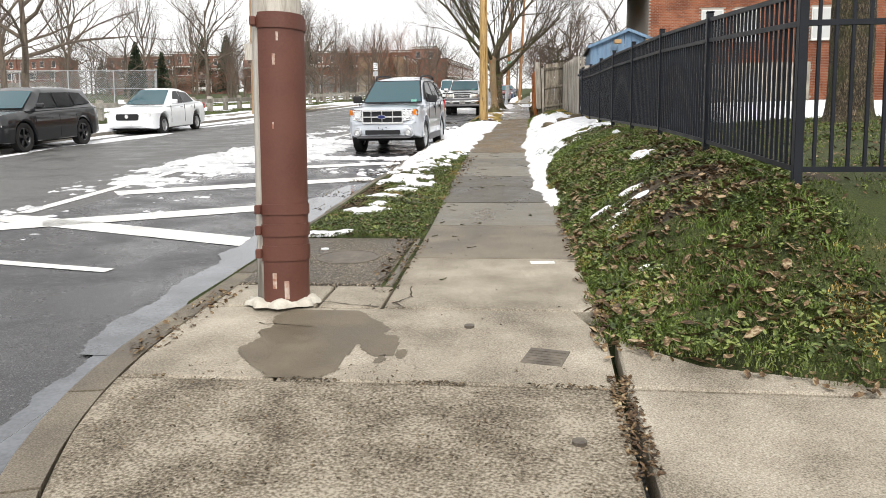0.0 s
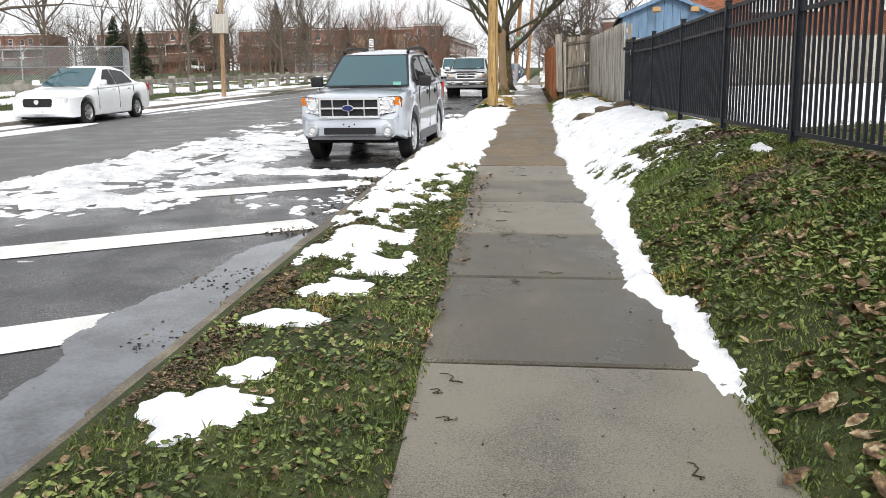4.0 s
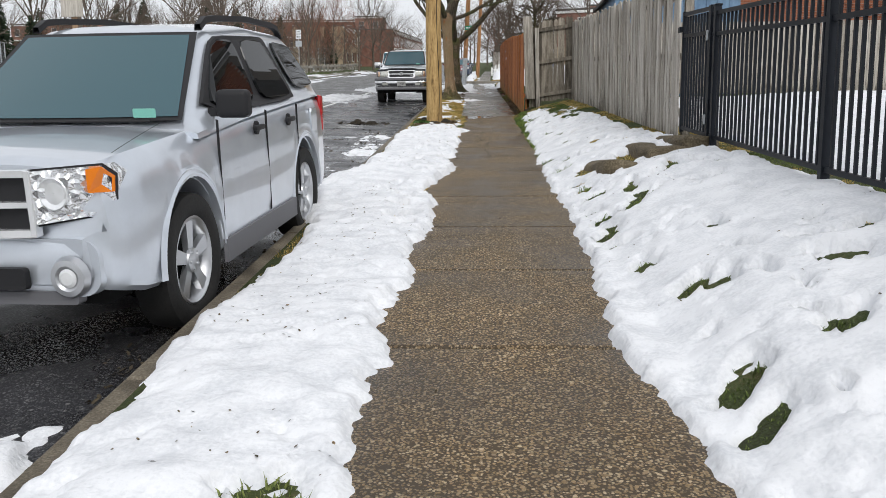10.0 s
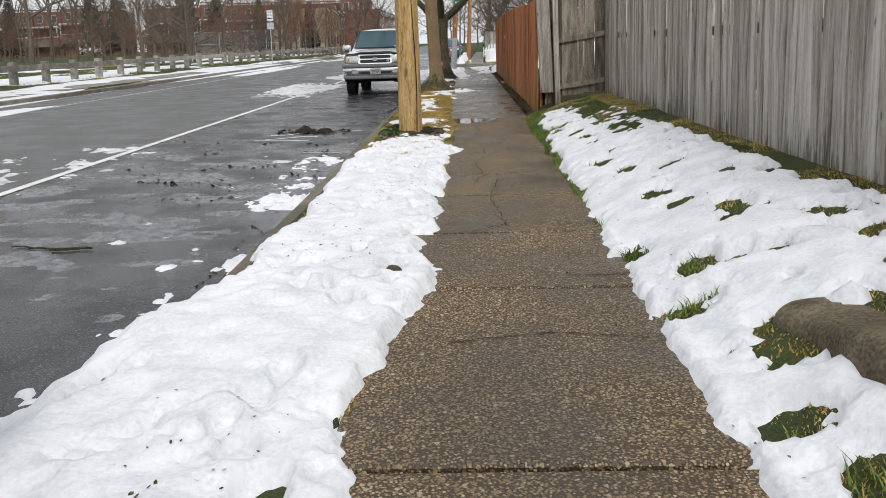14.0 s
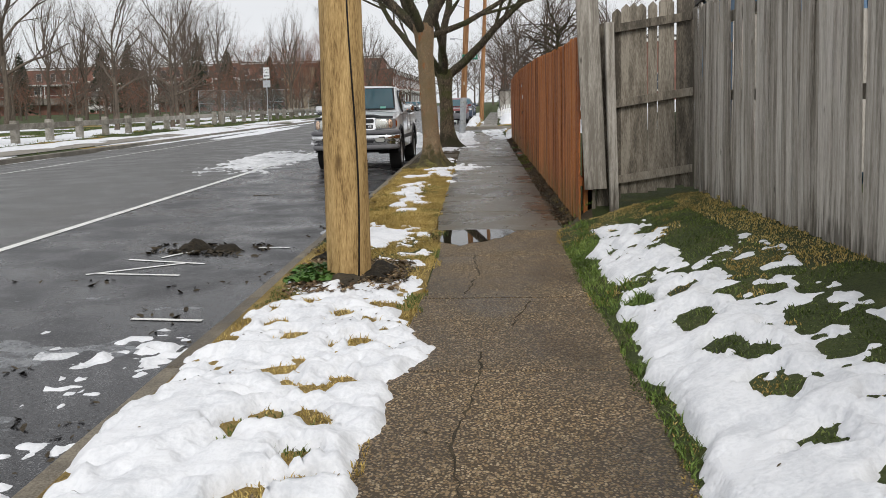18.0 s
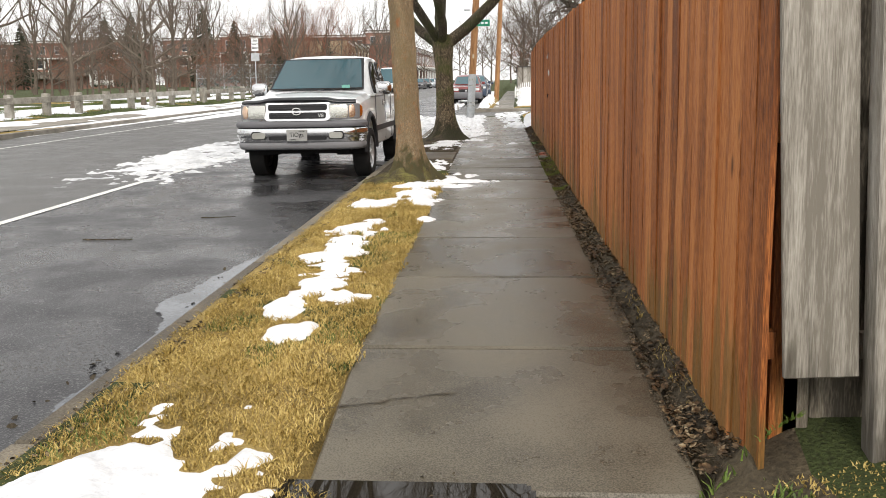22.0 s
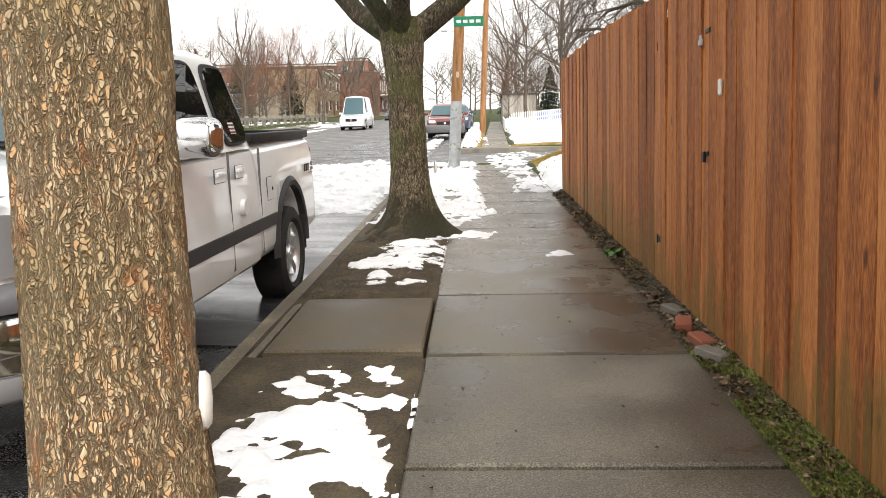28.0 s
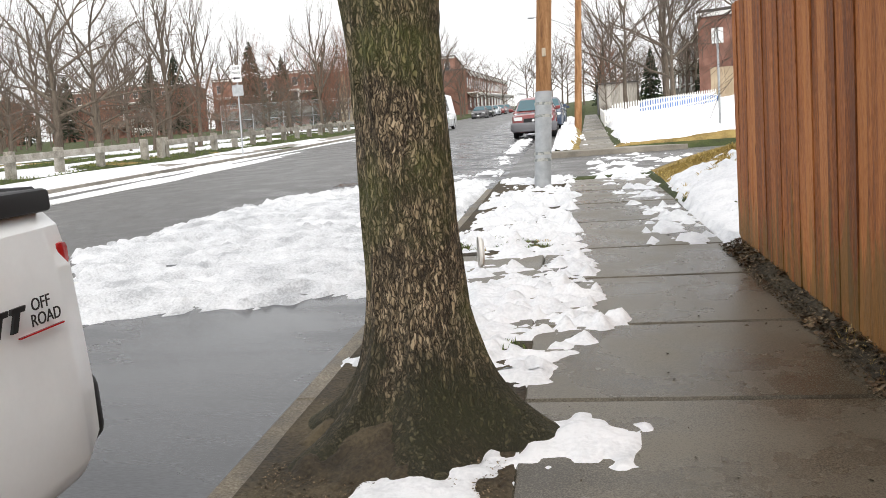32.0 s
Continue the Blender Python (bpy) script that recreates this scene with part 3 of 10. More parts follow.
def heaped_h(x, y):
    """Ground under ploughed snow: it slopes off the kerb on to the road."""
    return np.where((x < -1.93) & (y > 21.4) & (y < 25), -.004 + (road_h(x) + .004) * sm(-2.13, -2.62, x), top_h(x, y))


def axis(*parts):
    out = []
    for a, b, s in parts:
        out += list(np.arange(a, b, s))
    return np.array(out + [parts[-1][1]])


gx = axis((-260, -60, 20), (-60, -32, 4), (-32, -20, .5), (-20, -14.6, .45), (-14.6, -14.4, .2), (-14.4, -2.2, 3), (-2.1, 3.0, .1), (3.0, 12, .6), (12, 60, 4), (60, 260, 25))
gy = axis((-90, -12, 13), (-12, 2, .7), (2, 62, .2), (62, 90, .7), (90, 150, 4), (150, 430, 20))
X, Y = np.meshgrid(gx, gy)
zz = Z(Y) + np.where(covered(X, Y), -.42, land_h(X, Y, True))
rows = np.stack([X, Y, zz], -1)
ground_me = quad_strip("ground", rows, None)
for m_ in (TURF, STRAW_TURF, SOIL):
    ground_me.materials.append(m_)
cx = (X[:-1, :-1] + X[1:, 1:]) / 2
cy = (Y[:-1, :-1] + Y[1:, 1:]) / 2
nz = fbm(cx, cy, 1.4, 9, 3)
kind = np.zeros(cx.shape, dtype=np.int32)
kind[(cx > -2.1) & (cx < -.8) & (cy > 28.5) & (cy < 43.2) & (nz > .3)] = 1
kind[(cx > -2.1) & (cx < -.8) & (cy > 43.2) & (cy < 60)] = 2
kind[(cx > .3) & (cx < .8) & (cy > 34.3) & (cy < 53.5)] = 2
kind[(cx > 1.2) & (cx < 2.6) & (cy > 6) & (cy < 16) & (nz + .25 * (cx - 1.6) > .5)] = 2
kind[(cx > .6) & (cx < 6) & (cy > 56.5) & (cy < 60.4)] = 1
kind[(cx > -1.3) & (cy > CROSS[1]) & (cy < 68.2) | (cx > -1.3) & (cx < -.3) & (cy > CROSS[1]) & (cy < 80)] = 1
kind[(cx < -14) & (cx > -30) & (cy > -10) & (cy < 90) & (fbm(cx, cy, 3.2, 9, 4) > .62)] = 1
ground_me.polygons.foreach_set("material_index", kind.ravel())
put("ground", ground_me)["kind"] = "structure"

# ---- road ----
ry = axis((-90, 0, 6), (0, 70, 1), (70, 120, 5), (120, 420, 20))
rx = np.array([-14.45, -13, -11, -9.5, -8.2, -7, -5.72, -5.6, -4.5, -3.3, -2.6, -2.1])
X, Y = np.meshgrid(rx, ry)
me = quad_strip("road", np.stack([X, Y, Z(Y) + road_h(X)], -1), None)
me.materials.append(LANE)
me.materials.append(ASPHALT)
cx = ((X[:-1, :-1] + X[1:, 1:]) / 2).ravel()
me.polygons.foreach_set("material_index", (cx > -5.7).astype(np.int32))
put("road", me)["kind"] = "structure"
for y0, y1, nm in ((-11, 3.6, "road_south"), (CROSS[0], CROSS[1], "road_north")):
    X, Y = np.meshgrid(np.array([-2.1, -1, 0, 2, 8, 30, 90]), np.linspace(y0, y1, 9))
    put("road", quad_strip(nm, np.stack([X, Y, Z(Y) - .165 + .035 * sm(-2, 1, X)], -1), LANE))["kind"] = "structure"


X, Y = np.meshgrid(np.array([-2.1, -1.6, -1.15]), np.linspace(CROSS[1], 118, 26))
put("road", quad_strip("road_beyond", np.stack([X, Y, Z(Y) - .18 + .02 * sm(-2.1, -1.2, X)], -1), LANE))["kind"] = "structure"


def marking(pts, label):
    """A painted line through points (x, y, half width), on the road."""
    left, right = [], []
    for i, (x, y, w) in enumerate(pts):
        a, b = pts[max(i - 1, 0)], pts[min(i + 1, len(pts) - 1)]
        d = Vector((b[0] - a[0], b[1] - a[1])).normalized()
        for side, s in ((left, 1), (right, -1)):
            qx, qy = x - d.y * w * s, y + d.x * w * s
            side.append((qx, qy, Z(qy) + float(road_h(qx)) + .006))
    ob = put("road_marking", quad_strip("road_marking", [left, right], PAINT_LINE))
    return tagged(ob, label, "road marking", "road markings", "structure")


def line(x0, y0, x1, y1, w, label, n=14):
    marking([(x0 + (x1 - x0) * i / n, y0 + (y1 - y0) * i / n, w) for i in range(n + 1)], label)


line(-5.66, 17.5, -5.66, 58.5, .06, "white parking lane line on asphalt", 40)
line(-12.1, 32, -12.1, 72, .055, "white edge line along the far side", 30)
line(-2.45, 7.85, -6.15, 8.95, .22, "broad white bar painted on asphalt")
line(-3.4, 6.5, -4.9, 6.72, .07, "short white stop line")
line(-6.1, 9.3, -6.4, 15.5, .09, "white border line of a hatched area")
for y in (10.75, 13.7, 16.6):
    line(-2.42, y, -5.9, y - 2.5, .25, "slanted white bar of a hatched no-parking area")
for a in ((-4.1, 33.2, -3.35, 33.75), (-4.0, 33.9, -3.15, 33.72), (-4.05, 33.25, -3.2, 33.2), (-2.9, 34.6, -2.5, 34.6), (-3.0, 31.75, -2.45, 31.72), (-3.7, 34.0, -3.5, 34.4)):
    line(*a, .025, "thin white survey mark sprayed on asphalt", 3)

# ---- kerb ----
kerb = thing("kerb", pose(0, 0, 0), "grey concrete kerb beside the verge", "kerb", kind="structure")
ky = 4.4
while ky < 59:
    ln = 1.52
    bm = box(KX0, KX1, 0, ln - .012, -.3, -.012, .012)
    for v in bm.verts:
        v.co.z += SLOPE * v.co.y
    part("kerb_stone", bm, KERB_WET, kerb, m=pose(float(np.interp(ky + .7, [4.4, 12], [.12, 0])), ky, Z(ky)))
    ky += ln
a0 = 0.0
for i in range(9):
    a1 = a0 + .19
    pts = []
    for r_ in (ARC[2], ARC[2] + .17):
        for k in range(4):
            a = a0 + (a1 - a0 - .004) * k / 3
            pts.append((ARC[0] - r_ * math.cos(a), ARC[1] - r_ * math.sin(a)))
    vs = [(x, y, Z(y) - .004) for x, y in pts] + [(x, y, Z(y) - .3) for x, y in pts]
    fs = [(k, k + 1, k + 5, k + 4) for k in range(3)] + [(4 + k, 5 + k, 13 + k, 12 + k) for k in range(3)] + [(1 + k, k, 8 + k, 9 + k) for k in range(3)] + [(0, 4, 12, 8), (3, 11, 15, 7)]
    put("kerb_stone", mesh_of("kerb_stone", vs, fs, CONCRETE_DAMP), None, kerb)
    a0 = a1
for y in np.arange(68.2, 116, 3.0):
    bm = box(-1.17, -1.04, 0, 2.98, -.4, .0, .012)
    for v in bm.verts:
        v.co.z += SLOPE * v.co.y
    part("kerb_stone", bm, KERB, kerb, m=pose(0, float(y), Z(float(y))))
far_kerb = thing("kerb", pose(0, 0, 0), "low concrete kerb on the far side", "kerb", kind="structure")
for y in np.arange(-20, 110, 5.0):
    bm = box(-14.62, -14.44, 0, 4.98, -.4, .01, .015)
    for v in bm.verts:
        v.co.z += SLOPE * v.co.y
    part("kerb_stone", bm, KERB, far_kerb, m=pose(0, float(y), Z(float(y))))
put("pavement", quad_strip("pavement_far", [[(x, y, Z(y) + float(land_h(np.array(x), np.array(y))) + .03) for x in (-16.1, -15.5, -14.95)] for y in np.arange(-30, 130, 4.0)], KERB))["kind"] = "structure"

# ---- paving ----
pavement = thing("pavement", pose(0, 0, 0), "footway of cast concrete slabs with dark joints", "pavement", kind="structure")


def slab(poly, mat, thick=.16, tip=0.0, label=""):
    """One slab from its outline; the top edge is eased and the slab sits a little out of level."""
    cxx, cyy = sum(p[0] for p in poly) / len(poly), sum(p[1] for p in poly) / len(poly)
    ins = []
    for x, y in poly:
        ins.append((x + math.copysign(.02, cxx - x), y + math.copysign(.028, cyy - y)))
    n = len(poly)
    out = [(x + math.copysign(.008, cxx - x), y + math.copysign(.016, cyy - y)) for x, y in poly]
    f = lambda x, y: Z(y) + tip * (y - cyy)
    vs = [(x - cxx, y - cyy, f(x, y) - Z(cyy) - thick) for x, y in out] + [(x - cxx, y - cyy, f(x, y) - Z(cyy) - .012) for x, y in out] + [(x - cxx, y - cyy, f(x, y) - Z(cyy)) for x, y in ins]
    fs = [tuple(range(2 * n, 3 * n))]
    for k in range(n):
        j = (k + 1) % n
        fs += [(k, j, n + j, n + k), (n + k, n + j, 2 * n + j, 2 * n + k)]
    put("slab", mesh_of("slab", vs, fs, mat), pose(cxx, cyy, Z(cyy)), pavement, label)


def row(y0, y1, mat, x0=None, x1=None):
    a = float(walk_left(np.array(y0 + .01))) if x0 is None else x0
    b = float(walk_left(np.array(y1 - .01))) if x0 is None else x0
    c = float(walk_right(np.array(y0 + .01))) if x1 is None else x1
    d = float(walk_right(np.array(y1 - .01))) if x1 is None else x1
    slab([(a, y0), (c, y0), (d, y1), (b, y1)], mat, tip=random.uniform(-.006, .006))


# corner apron
def arc_side(y0, y1, n=6):
    return [(float(arc_x(y0 + (y1 - y0) * k / n)), y0 + (y1 - y0) * k / n) for k in range(n + 1)]


slab([(-.96, 3.65), (-.96, 4.93)] + [(p[0], p[1]) for p in arc_side(4.93, 3.65)], CONCRETE_DRY)
slab([(-.96, 3.65), (.73, 3.65), (.75, 4.4), (.6, 4.93), (-.96, 4.93)], CONCRETE_DRY)
slab([(.7, 1.8), (.73, 3.65)] + arc_side(3.65, 1.8), CONCRETE_WORN)
slab([(.7, .5), (.7, 1.8)] + arc_side(1.8, .5), CONCRETE_WORN)
slab([(.73, .6), (2.3, .1), (2.3, 3.62), (.76, 3.65)], CONCRETE_DRY)
slab([(.76, 3.66), (2.3, 3.63), (1.9, 3.75), (1.15, 4.0), (.78, 4.4)], CONCRETE_DRY)
for x in (2.31, 4.0, 5.7, 7.4, 9.1):
    slab([(x, .1), (x + 1.68, .1), (x + 1.68, 3.6), (x, 3.6)], CONCRETE_DRY)
slab([(-1.82, 4.94), (-1.1, 4.94), (-1.1, 5.5), (-1.84, 5.5)], CONCRETE_DRY)
slab([(-1.09, 4.94), (-.66, 4.94), (-.66, 5.5), (-1.09, 5.5)], CONCRETE_DRY)
slab([(-1.85, 5.52), (-.76, 5.52), (-.76, 7.3), (-1.88, 7.3)], AGGREGATE_DARK, label="slab of dark exposed aggregate")
slab([(-.75, 5.52), (-.68, 5.52), (-.7, 7.3), (-.76, 7.3)], KERB)
row(4.94, 6.44, CONCRETE_DRY)
row(6.44, 8.0, CONCRETE_DAMP)
edges = [8.0, 9.6, 11.13, 12.5, 14.05, 15.54, 17.0]
for a, b in zip(edges, edges[1:]):
    row(a, b, CONCRETE_WET)
edges = [17.0, 18.46, 19.91, 21.28, 22.8, 24.7, 26.0, 27.4, 28.6, 30.1, 31.6, 33.12, 34.45]
for a, b in zip(edges, edges[1:]):
    row(a, b, AGGREGATE)
edges = [34.45, 35.9, 37.35, 38.72, 40.9, 42.6, 44.06, 45.41, 46.8, 48.4, 49.9, 51.08, 52.3, 53.5, 55, 56.5, 58, 59.6]
for a, b in zip(edges, edges[1:]):
    row(a, b, CONCRETE_WET if 42 < a < 45.3 else CONCRETE_SOAKED)
slab([(-1.93, 45.5), (-.99, 45.5), (-.99, 46.75), (-1.93, 46.75)], CONCRETE_BROWN)
slab([(-1.9, 50.9), (-1.0, 50.9), (-1.0, 53.4), (-1.9, 53.4)], CONCRETE_WET)
for y in np.arange(67.6, 110, 1.5):
    row(float(y), float(y) + 1.49, CONCRETE_WET, float(far_left(y + .7)), float(far_left(y + .7)) + .95)
slab([(-1.3, 67.0), (2.2, 67.0), (1.0, 67.6), (-1.3, 67.6)], KERB)

# ---- iron fence ----
def picket_mesh(w, d, h, mat, name="picket"):
    return bm_mesh(name, box(-w / 2, w / 2, -d / 2, d / 2, 0, h), mat)


def rail_bm(x0, y0, z0, x1, y1, z1, w, h):
    """A bar from one end to the other with an upright section."""
    bm = bmesh.new()
    d = Vector((x1 - x0, y1 - y0)).normalized()
    nx, ny = -d.y * w / 2, d.x * w / 2
    v = [bm.verts.new((x + s * nx, y + s * ny, z + t)) for x, y, z in ((x0, y0, z0), (x1, y1, z1)) for s in (-1, 1) for t in (-h / 2, h / 2)]
    for f in ((0, 1, 3, 2), (4, 6, 7, 5), (0, 4, 5, 1), (2, 3, 7, 6), (1, 5, 7, 3), (0, 2, 6, 4)):
        bm.faces.new([v[i] for i in f])
    bmesh.ops.recalc_face_normals(bm, faces=bm.faces)
    return bm


def fence_post(h, mat, w=.064):
    bm = box(-w / 2, w / 2, -w / 2, w / 2, -.3, h, .004)
    box(-w / 2 - .006, w / 2 + .006, -w / 2 - .006, w / 2 + .006, h, h + .018, .005, bm=bm)
    return bm_mesh("post", bm, mat)


IRON_H = 1.33
iron = thing("iron_fence", pose(2, 5.8, Z(5.8)), "black powder-coated steel picket fence on the bank", "fence")
iron_post, iron_picket = fence_post(IRON_H + .05, BLACK_METAL), picket_mesh(.022, .022, IRON_H - .09, BLACK_METAL)
inv = iron.matrix_basis.inverted()


def in_iron(name, me, m):
    put(name, me, inv @ m, iron)


py = [5.8, 8.35, 10.8, 13.0, 15.15, 17.65, 20.25, 22.8, 22.95]
fh = lambda y: float(bank_h(np.array(y))) + .03
for y in py:
    in_iron("post", iron_post, pose(float(fence_x(y)), y, Z(y) + fh(y)))
for a, b in zip(py, py[1:]):
    xa, xb = float(fence_x(a)), float(fence_x(b))
    for dz in (.09, IRON_H - .22, IRON_H - .015):
        part("rail", rail_bm(xa, a, Z(a) + fh(a) + dz, xb, b, Z(b) + fh(b) + dz, .03, .038), BLACK_METAL, iron, m=inv)
    n = max(2, round((b - a) / .112))
    for i in range(1, n):
        y = a + (b - a) * i / n
        in_iron("picket", iron_picket, pose(xa + (xb - xa) * i / n, y, Z(a) + fh(a) + (Z(b) + fh(b) - Z(a) - fh(a)) * i / n + .075))
# return along the side street
for k in range(5):
    xa, xb, y = 2.2 + 2.4 * k, 2.2 + 2.4 * (k + 1), 5.8
    g0 = fh(5.8)
    in_iron("post", iron_post, pose(xb, y, Z(y) + g0))
    for dz in (.09, IRON_H - .22, IRON_H - .015):
        part("rail", rail_bm(xa, y, Z(y) + g0 + dz, xb, y, Z(y) + g0 + dz, .03, .038), BLACK_METAL, iron, m=inv)
    for i in range(1, 21):
        in_iron("picket", iron_picket, pose(xa + 2.4 * i / 21, y, Z(y) + g0 + .075))
# gate
gate = thing("metal_gate", pose(1.88, 22.95, Z(22.95) + fh(22.95)), "black steel picket gate, closed, between fence posts", "gate")
gi = gate.matrix_basis.inverted()
for y in (23.0, 24.02):
    part("gate_stile", box(-.022, .022, -.022, .022, .04, IRON_H + .07, .003), BLACK_METAL, gate, m=gi @ pose(1.88, y, Z(y) + fh(y)))
for dz in (.09, IRON_H - .2, IRON_H + .04):
    part("gate_rail", rail_bm(1.88, 23.02, Z(23.02) + fh(23) + dz, 1.88, 24.0, Z(24) + fh(24) + dz, .03, .04), BLACK_METAL, gate, m=gi)
for i in range(1, 9):
    y = 23.02 + .98 * i / 9
    put("picket", iron_picket, gi @ pose(1.88, y, Z(y) + fh(y) + .1), gate)
for dz in (.25, 1.1):
    part("hinge", box(-.035, -.02, -.025, .025, -.05, .05, .004), GALV, gate, "bright steel hinge", m=gi @ pose(1.87, 22.98, Z(23) + fh(23) + dz))
part("latch", box(-.06, -.02, -.04, .05, -.03, .03, .004), BLACK_METAL, gate, m=gi @ pose(1.87, 24.0, Z(24) + fh(24) + 1.2))

# ---- board fences ----
def board_mesh(w, h, t, mat, dog=0.0, seed=0, axis_y=True, warp=.004):
    """An upright board along y, with slightly uneven edges; dog: cut corners at the top."""
    r = random.Random(seed)
    ws = w / 2
    zs = [0, h * .33, h * .66, h - max(dog, .02), h]
    bm = bmesh.new()
    rings = []
    for i, z in enumerate(zs):
        k = ws - (dog if i == 4 and dog else 0) + r.uniform(-.002, .002)
        off = r.uniform(-warp, warp)
        bt = t / 2
        rings.append([bm.verts.new(p) for p in ((-bt + off, -k, z), (-bt - .0 + off, k, z), (bt + off, k, z), (bt + off, -k, z))])
    for a, b in zip(rings, rings[1:]):
        for k in range(4):
            bm.faces.new((a[k], a[(k + 1) % 4], b[(k + 1) % 4], b[k]))
    bm.faces.new(rings[-1])
    bmesh.ops.recalc_face_normals(bm, faces=bm.faces)
    if not axis_y:
        bmesh.ops.rotate(bm, verts=bm.verts, matrix=Matrix.Rotation(math.pi / 2, 3, "Z"))
    return bm_mesh("board", bm, mat)


grey_fence = thing("board_fence", pose(1.86, 24.1, Z(24.1)), "silver-grey weathered wooden board fence on the bank", "fence")
gi = grey_fence.matrix_basis.inverted()
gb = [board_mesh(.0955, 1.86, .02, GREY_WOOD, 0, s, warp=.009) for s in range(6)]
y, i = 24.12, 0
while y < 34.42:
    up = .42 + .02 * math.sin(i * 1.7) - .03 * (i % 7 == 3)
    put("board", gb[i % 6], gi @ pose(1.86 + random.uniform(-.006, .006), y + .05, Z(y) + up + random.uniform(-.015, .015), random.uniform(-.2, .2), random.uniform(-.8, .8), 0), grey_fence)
    y += .1015
    i += 1
for dz in (.75, 1.4, 2.1):
    part("rail", rail_bm(1.9, 24.15, Z(24.15) + dz, 1.9, 34.4, Z(34.4) + dz - .03, .04, .09), GREY_WOOD, grey_fence, m=gi)
for y in np.arange(24.2, 34.5, 2.5):
    part("post", box(-.045, .045, -.045, .045, -.3, 2.25), GREY_WOOD, grey_fence, m=gi @ pose(1.97, float(y), Z(float(y))))

dark_fence = thing("board_fence", pose(1.0, 34.5, Z(34.5)), "dark weathered wooden picket fence seen from its rail side", "fence")
di = dark_fence.matrix_basis.inverted()
db = [board_mesh(.095, 1.98, .018, DARK_WOOD, .044, 20 + s, False) for s in range(5)]
for i in range(9):
    x = 1.06 + .096 * i
    put("board", db[i % 5], di @ pose(x, 34.56, Z(34.56) + .32 + .14 * (x - 1) + random.uniform(-.02, .02), 0, random.uniform(-.7, .7), 0), dark_fence)
for dz in (.5, 1.3, 2.08):
    part("rail", rail_bm(.98, 34.52, Z(34.5) + dz, 1.85, 34.52, Z(34.5) + dz + .12, .04, .085), DARK_WOOD, dark_fence, m=di)
part("post", box(-.045, .045, -.045, .045, -.2, 1.96, .006), GREY_WOOD, dark_fence, "pale grey post", m=di @ pose(1.02, 34.42, Z(34.42) + .18, 0, -1.5, 0))
part("wide_board", box(-.115, .115, -.012, .012, 0, 2.0, .004), GREY_WOOD, dark_fence, "wide pale grey board with cut corner", m=di @ pose(.83, 34.44, Z(34.44) + .42, 0, -2.5, 0))
part("backing_board", box(-.09, .09, -.01, .01, 0, 2.0, .003), DARK_WOOD, dark_fence, m=di @ pose(.95, 34.6, Z(34.6) + .15))
part("corner_post", box(-.045, .045, -.045, .045, -.2, 2.2, .006), DARK_WOOD, dark_fence, m=di @ pose(.8, 34.6, Z(34.6)))

brown = thing("board_fence", pose(.66, 34.5, Z(34.5)), "reddish-brown stained wooden board fence beside the footway", "fence")
bi = brown.matrix_basis.inverted()
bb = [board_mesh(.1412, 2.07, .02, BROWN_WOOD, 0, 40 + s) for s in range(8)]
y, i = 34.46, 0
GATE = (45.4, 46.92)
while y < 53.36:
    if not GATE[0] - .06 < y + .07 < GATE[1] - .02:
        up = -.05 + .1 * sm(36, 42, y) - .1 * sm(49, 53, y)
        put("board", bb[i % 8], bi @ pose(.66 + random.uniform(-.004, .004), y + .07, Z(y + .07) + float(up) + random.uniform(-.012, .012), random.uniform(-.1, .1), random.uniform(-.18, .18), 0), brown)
    y += .1415
    i += 1
for dz in (.5, 1.2, 1.85):
    part("rail", rail_bm(.69, 34.5, Z(34.5) + dz, .69, 53.3, Z(53.3) + dz, .035, .09), BROWN_WOOD, brown, m=bi)
for y in np.arange(34.6, 53.4, 2.66):
    part("post", box(-.045, .045, -.045, .045, -.2, 1.95), BROWN_WOOD, brown, m=bi @ pose(.76, float(y), Z(float(y))))
bgate = thing("wooden_gate", pose(.66, GATE[0], Z(GATE[0])), "brown stained board gate, closed, with black hardware", "gate")
bgi = bgate.matrix_basis.inverted()
y, i = GATE[0], 0
while y < GATE[1] - .1:
    put("board", bb[(i * 3) % 8], bgi @ pose(.655, y + .07, Z(y + .07) + .06, 0, random.uniform(-.4, .4), 0), bgate)
    y += .1415
    i += 1
for dz in (.55, 1.9):
    part("rail", rail_bm(.69, GATE[0], Z(GATE[0]) + dz, .69, GATE[1] - .03, Z(GATE[1]) + dz, .03, .09), BROWN_WOOD, bgate, m=bgi)
IRONWORK = plain("black_ironwork", (.015, .015, .017), .4, .4)
for dz in (1.75, .37):
    bm = box(-.02, -.012, -.06, .012, -.022, .022, .003)
    cyl(.008, .06, 10, at=(-.018, .012, 0), bm=bm)
    part("hinge", bm, IRONWORK, bgate, "black strap hinge", m=bgi @ pose(.66, GATE[1] - .03, Z(GATE[1]) + dz))
bm = box(-.022, -.012, -.05, .03, -.012, .012, .003)
box(-.035, -.018, -.012, .018, -.05, .012, .004, bm=bm)
part("latch", bm, IRONWORK, bgate, "black gravity latch", m=bgi @ pose(.66, 45.71, Z(45.71) + 1.06))
bm = cyl(.004, .03, 8, at=(-.026, -.012, .02))
cyl(.004, .03, 8, at=(-.026, .012, .02), bm=bm)
box(-.036, -.016, -.02, .02, -.026, .01, .004, bm=bm)
part("padlock", bm, GALV, bgate, "brass and steel padlock", m=bgi @ pose(.66, 45.8, Z(45.8) + 1.7))
part("hasp", box(-.02, -.012, -.05, .04, -.01, .014, .002), IRONWORK, bgate, m=bgi @ pose(.66, 45.7, Z(45.7) + 1.75))
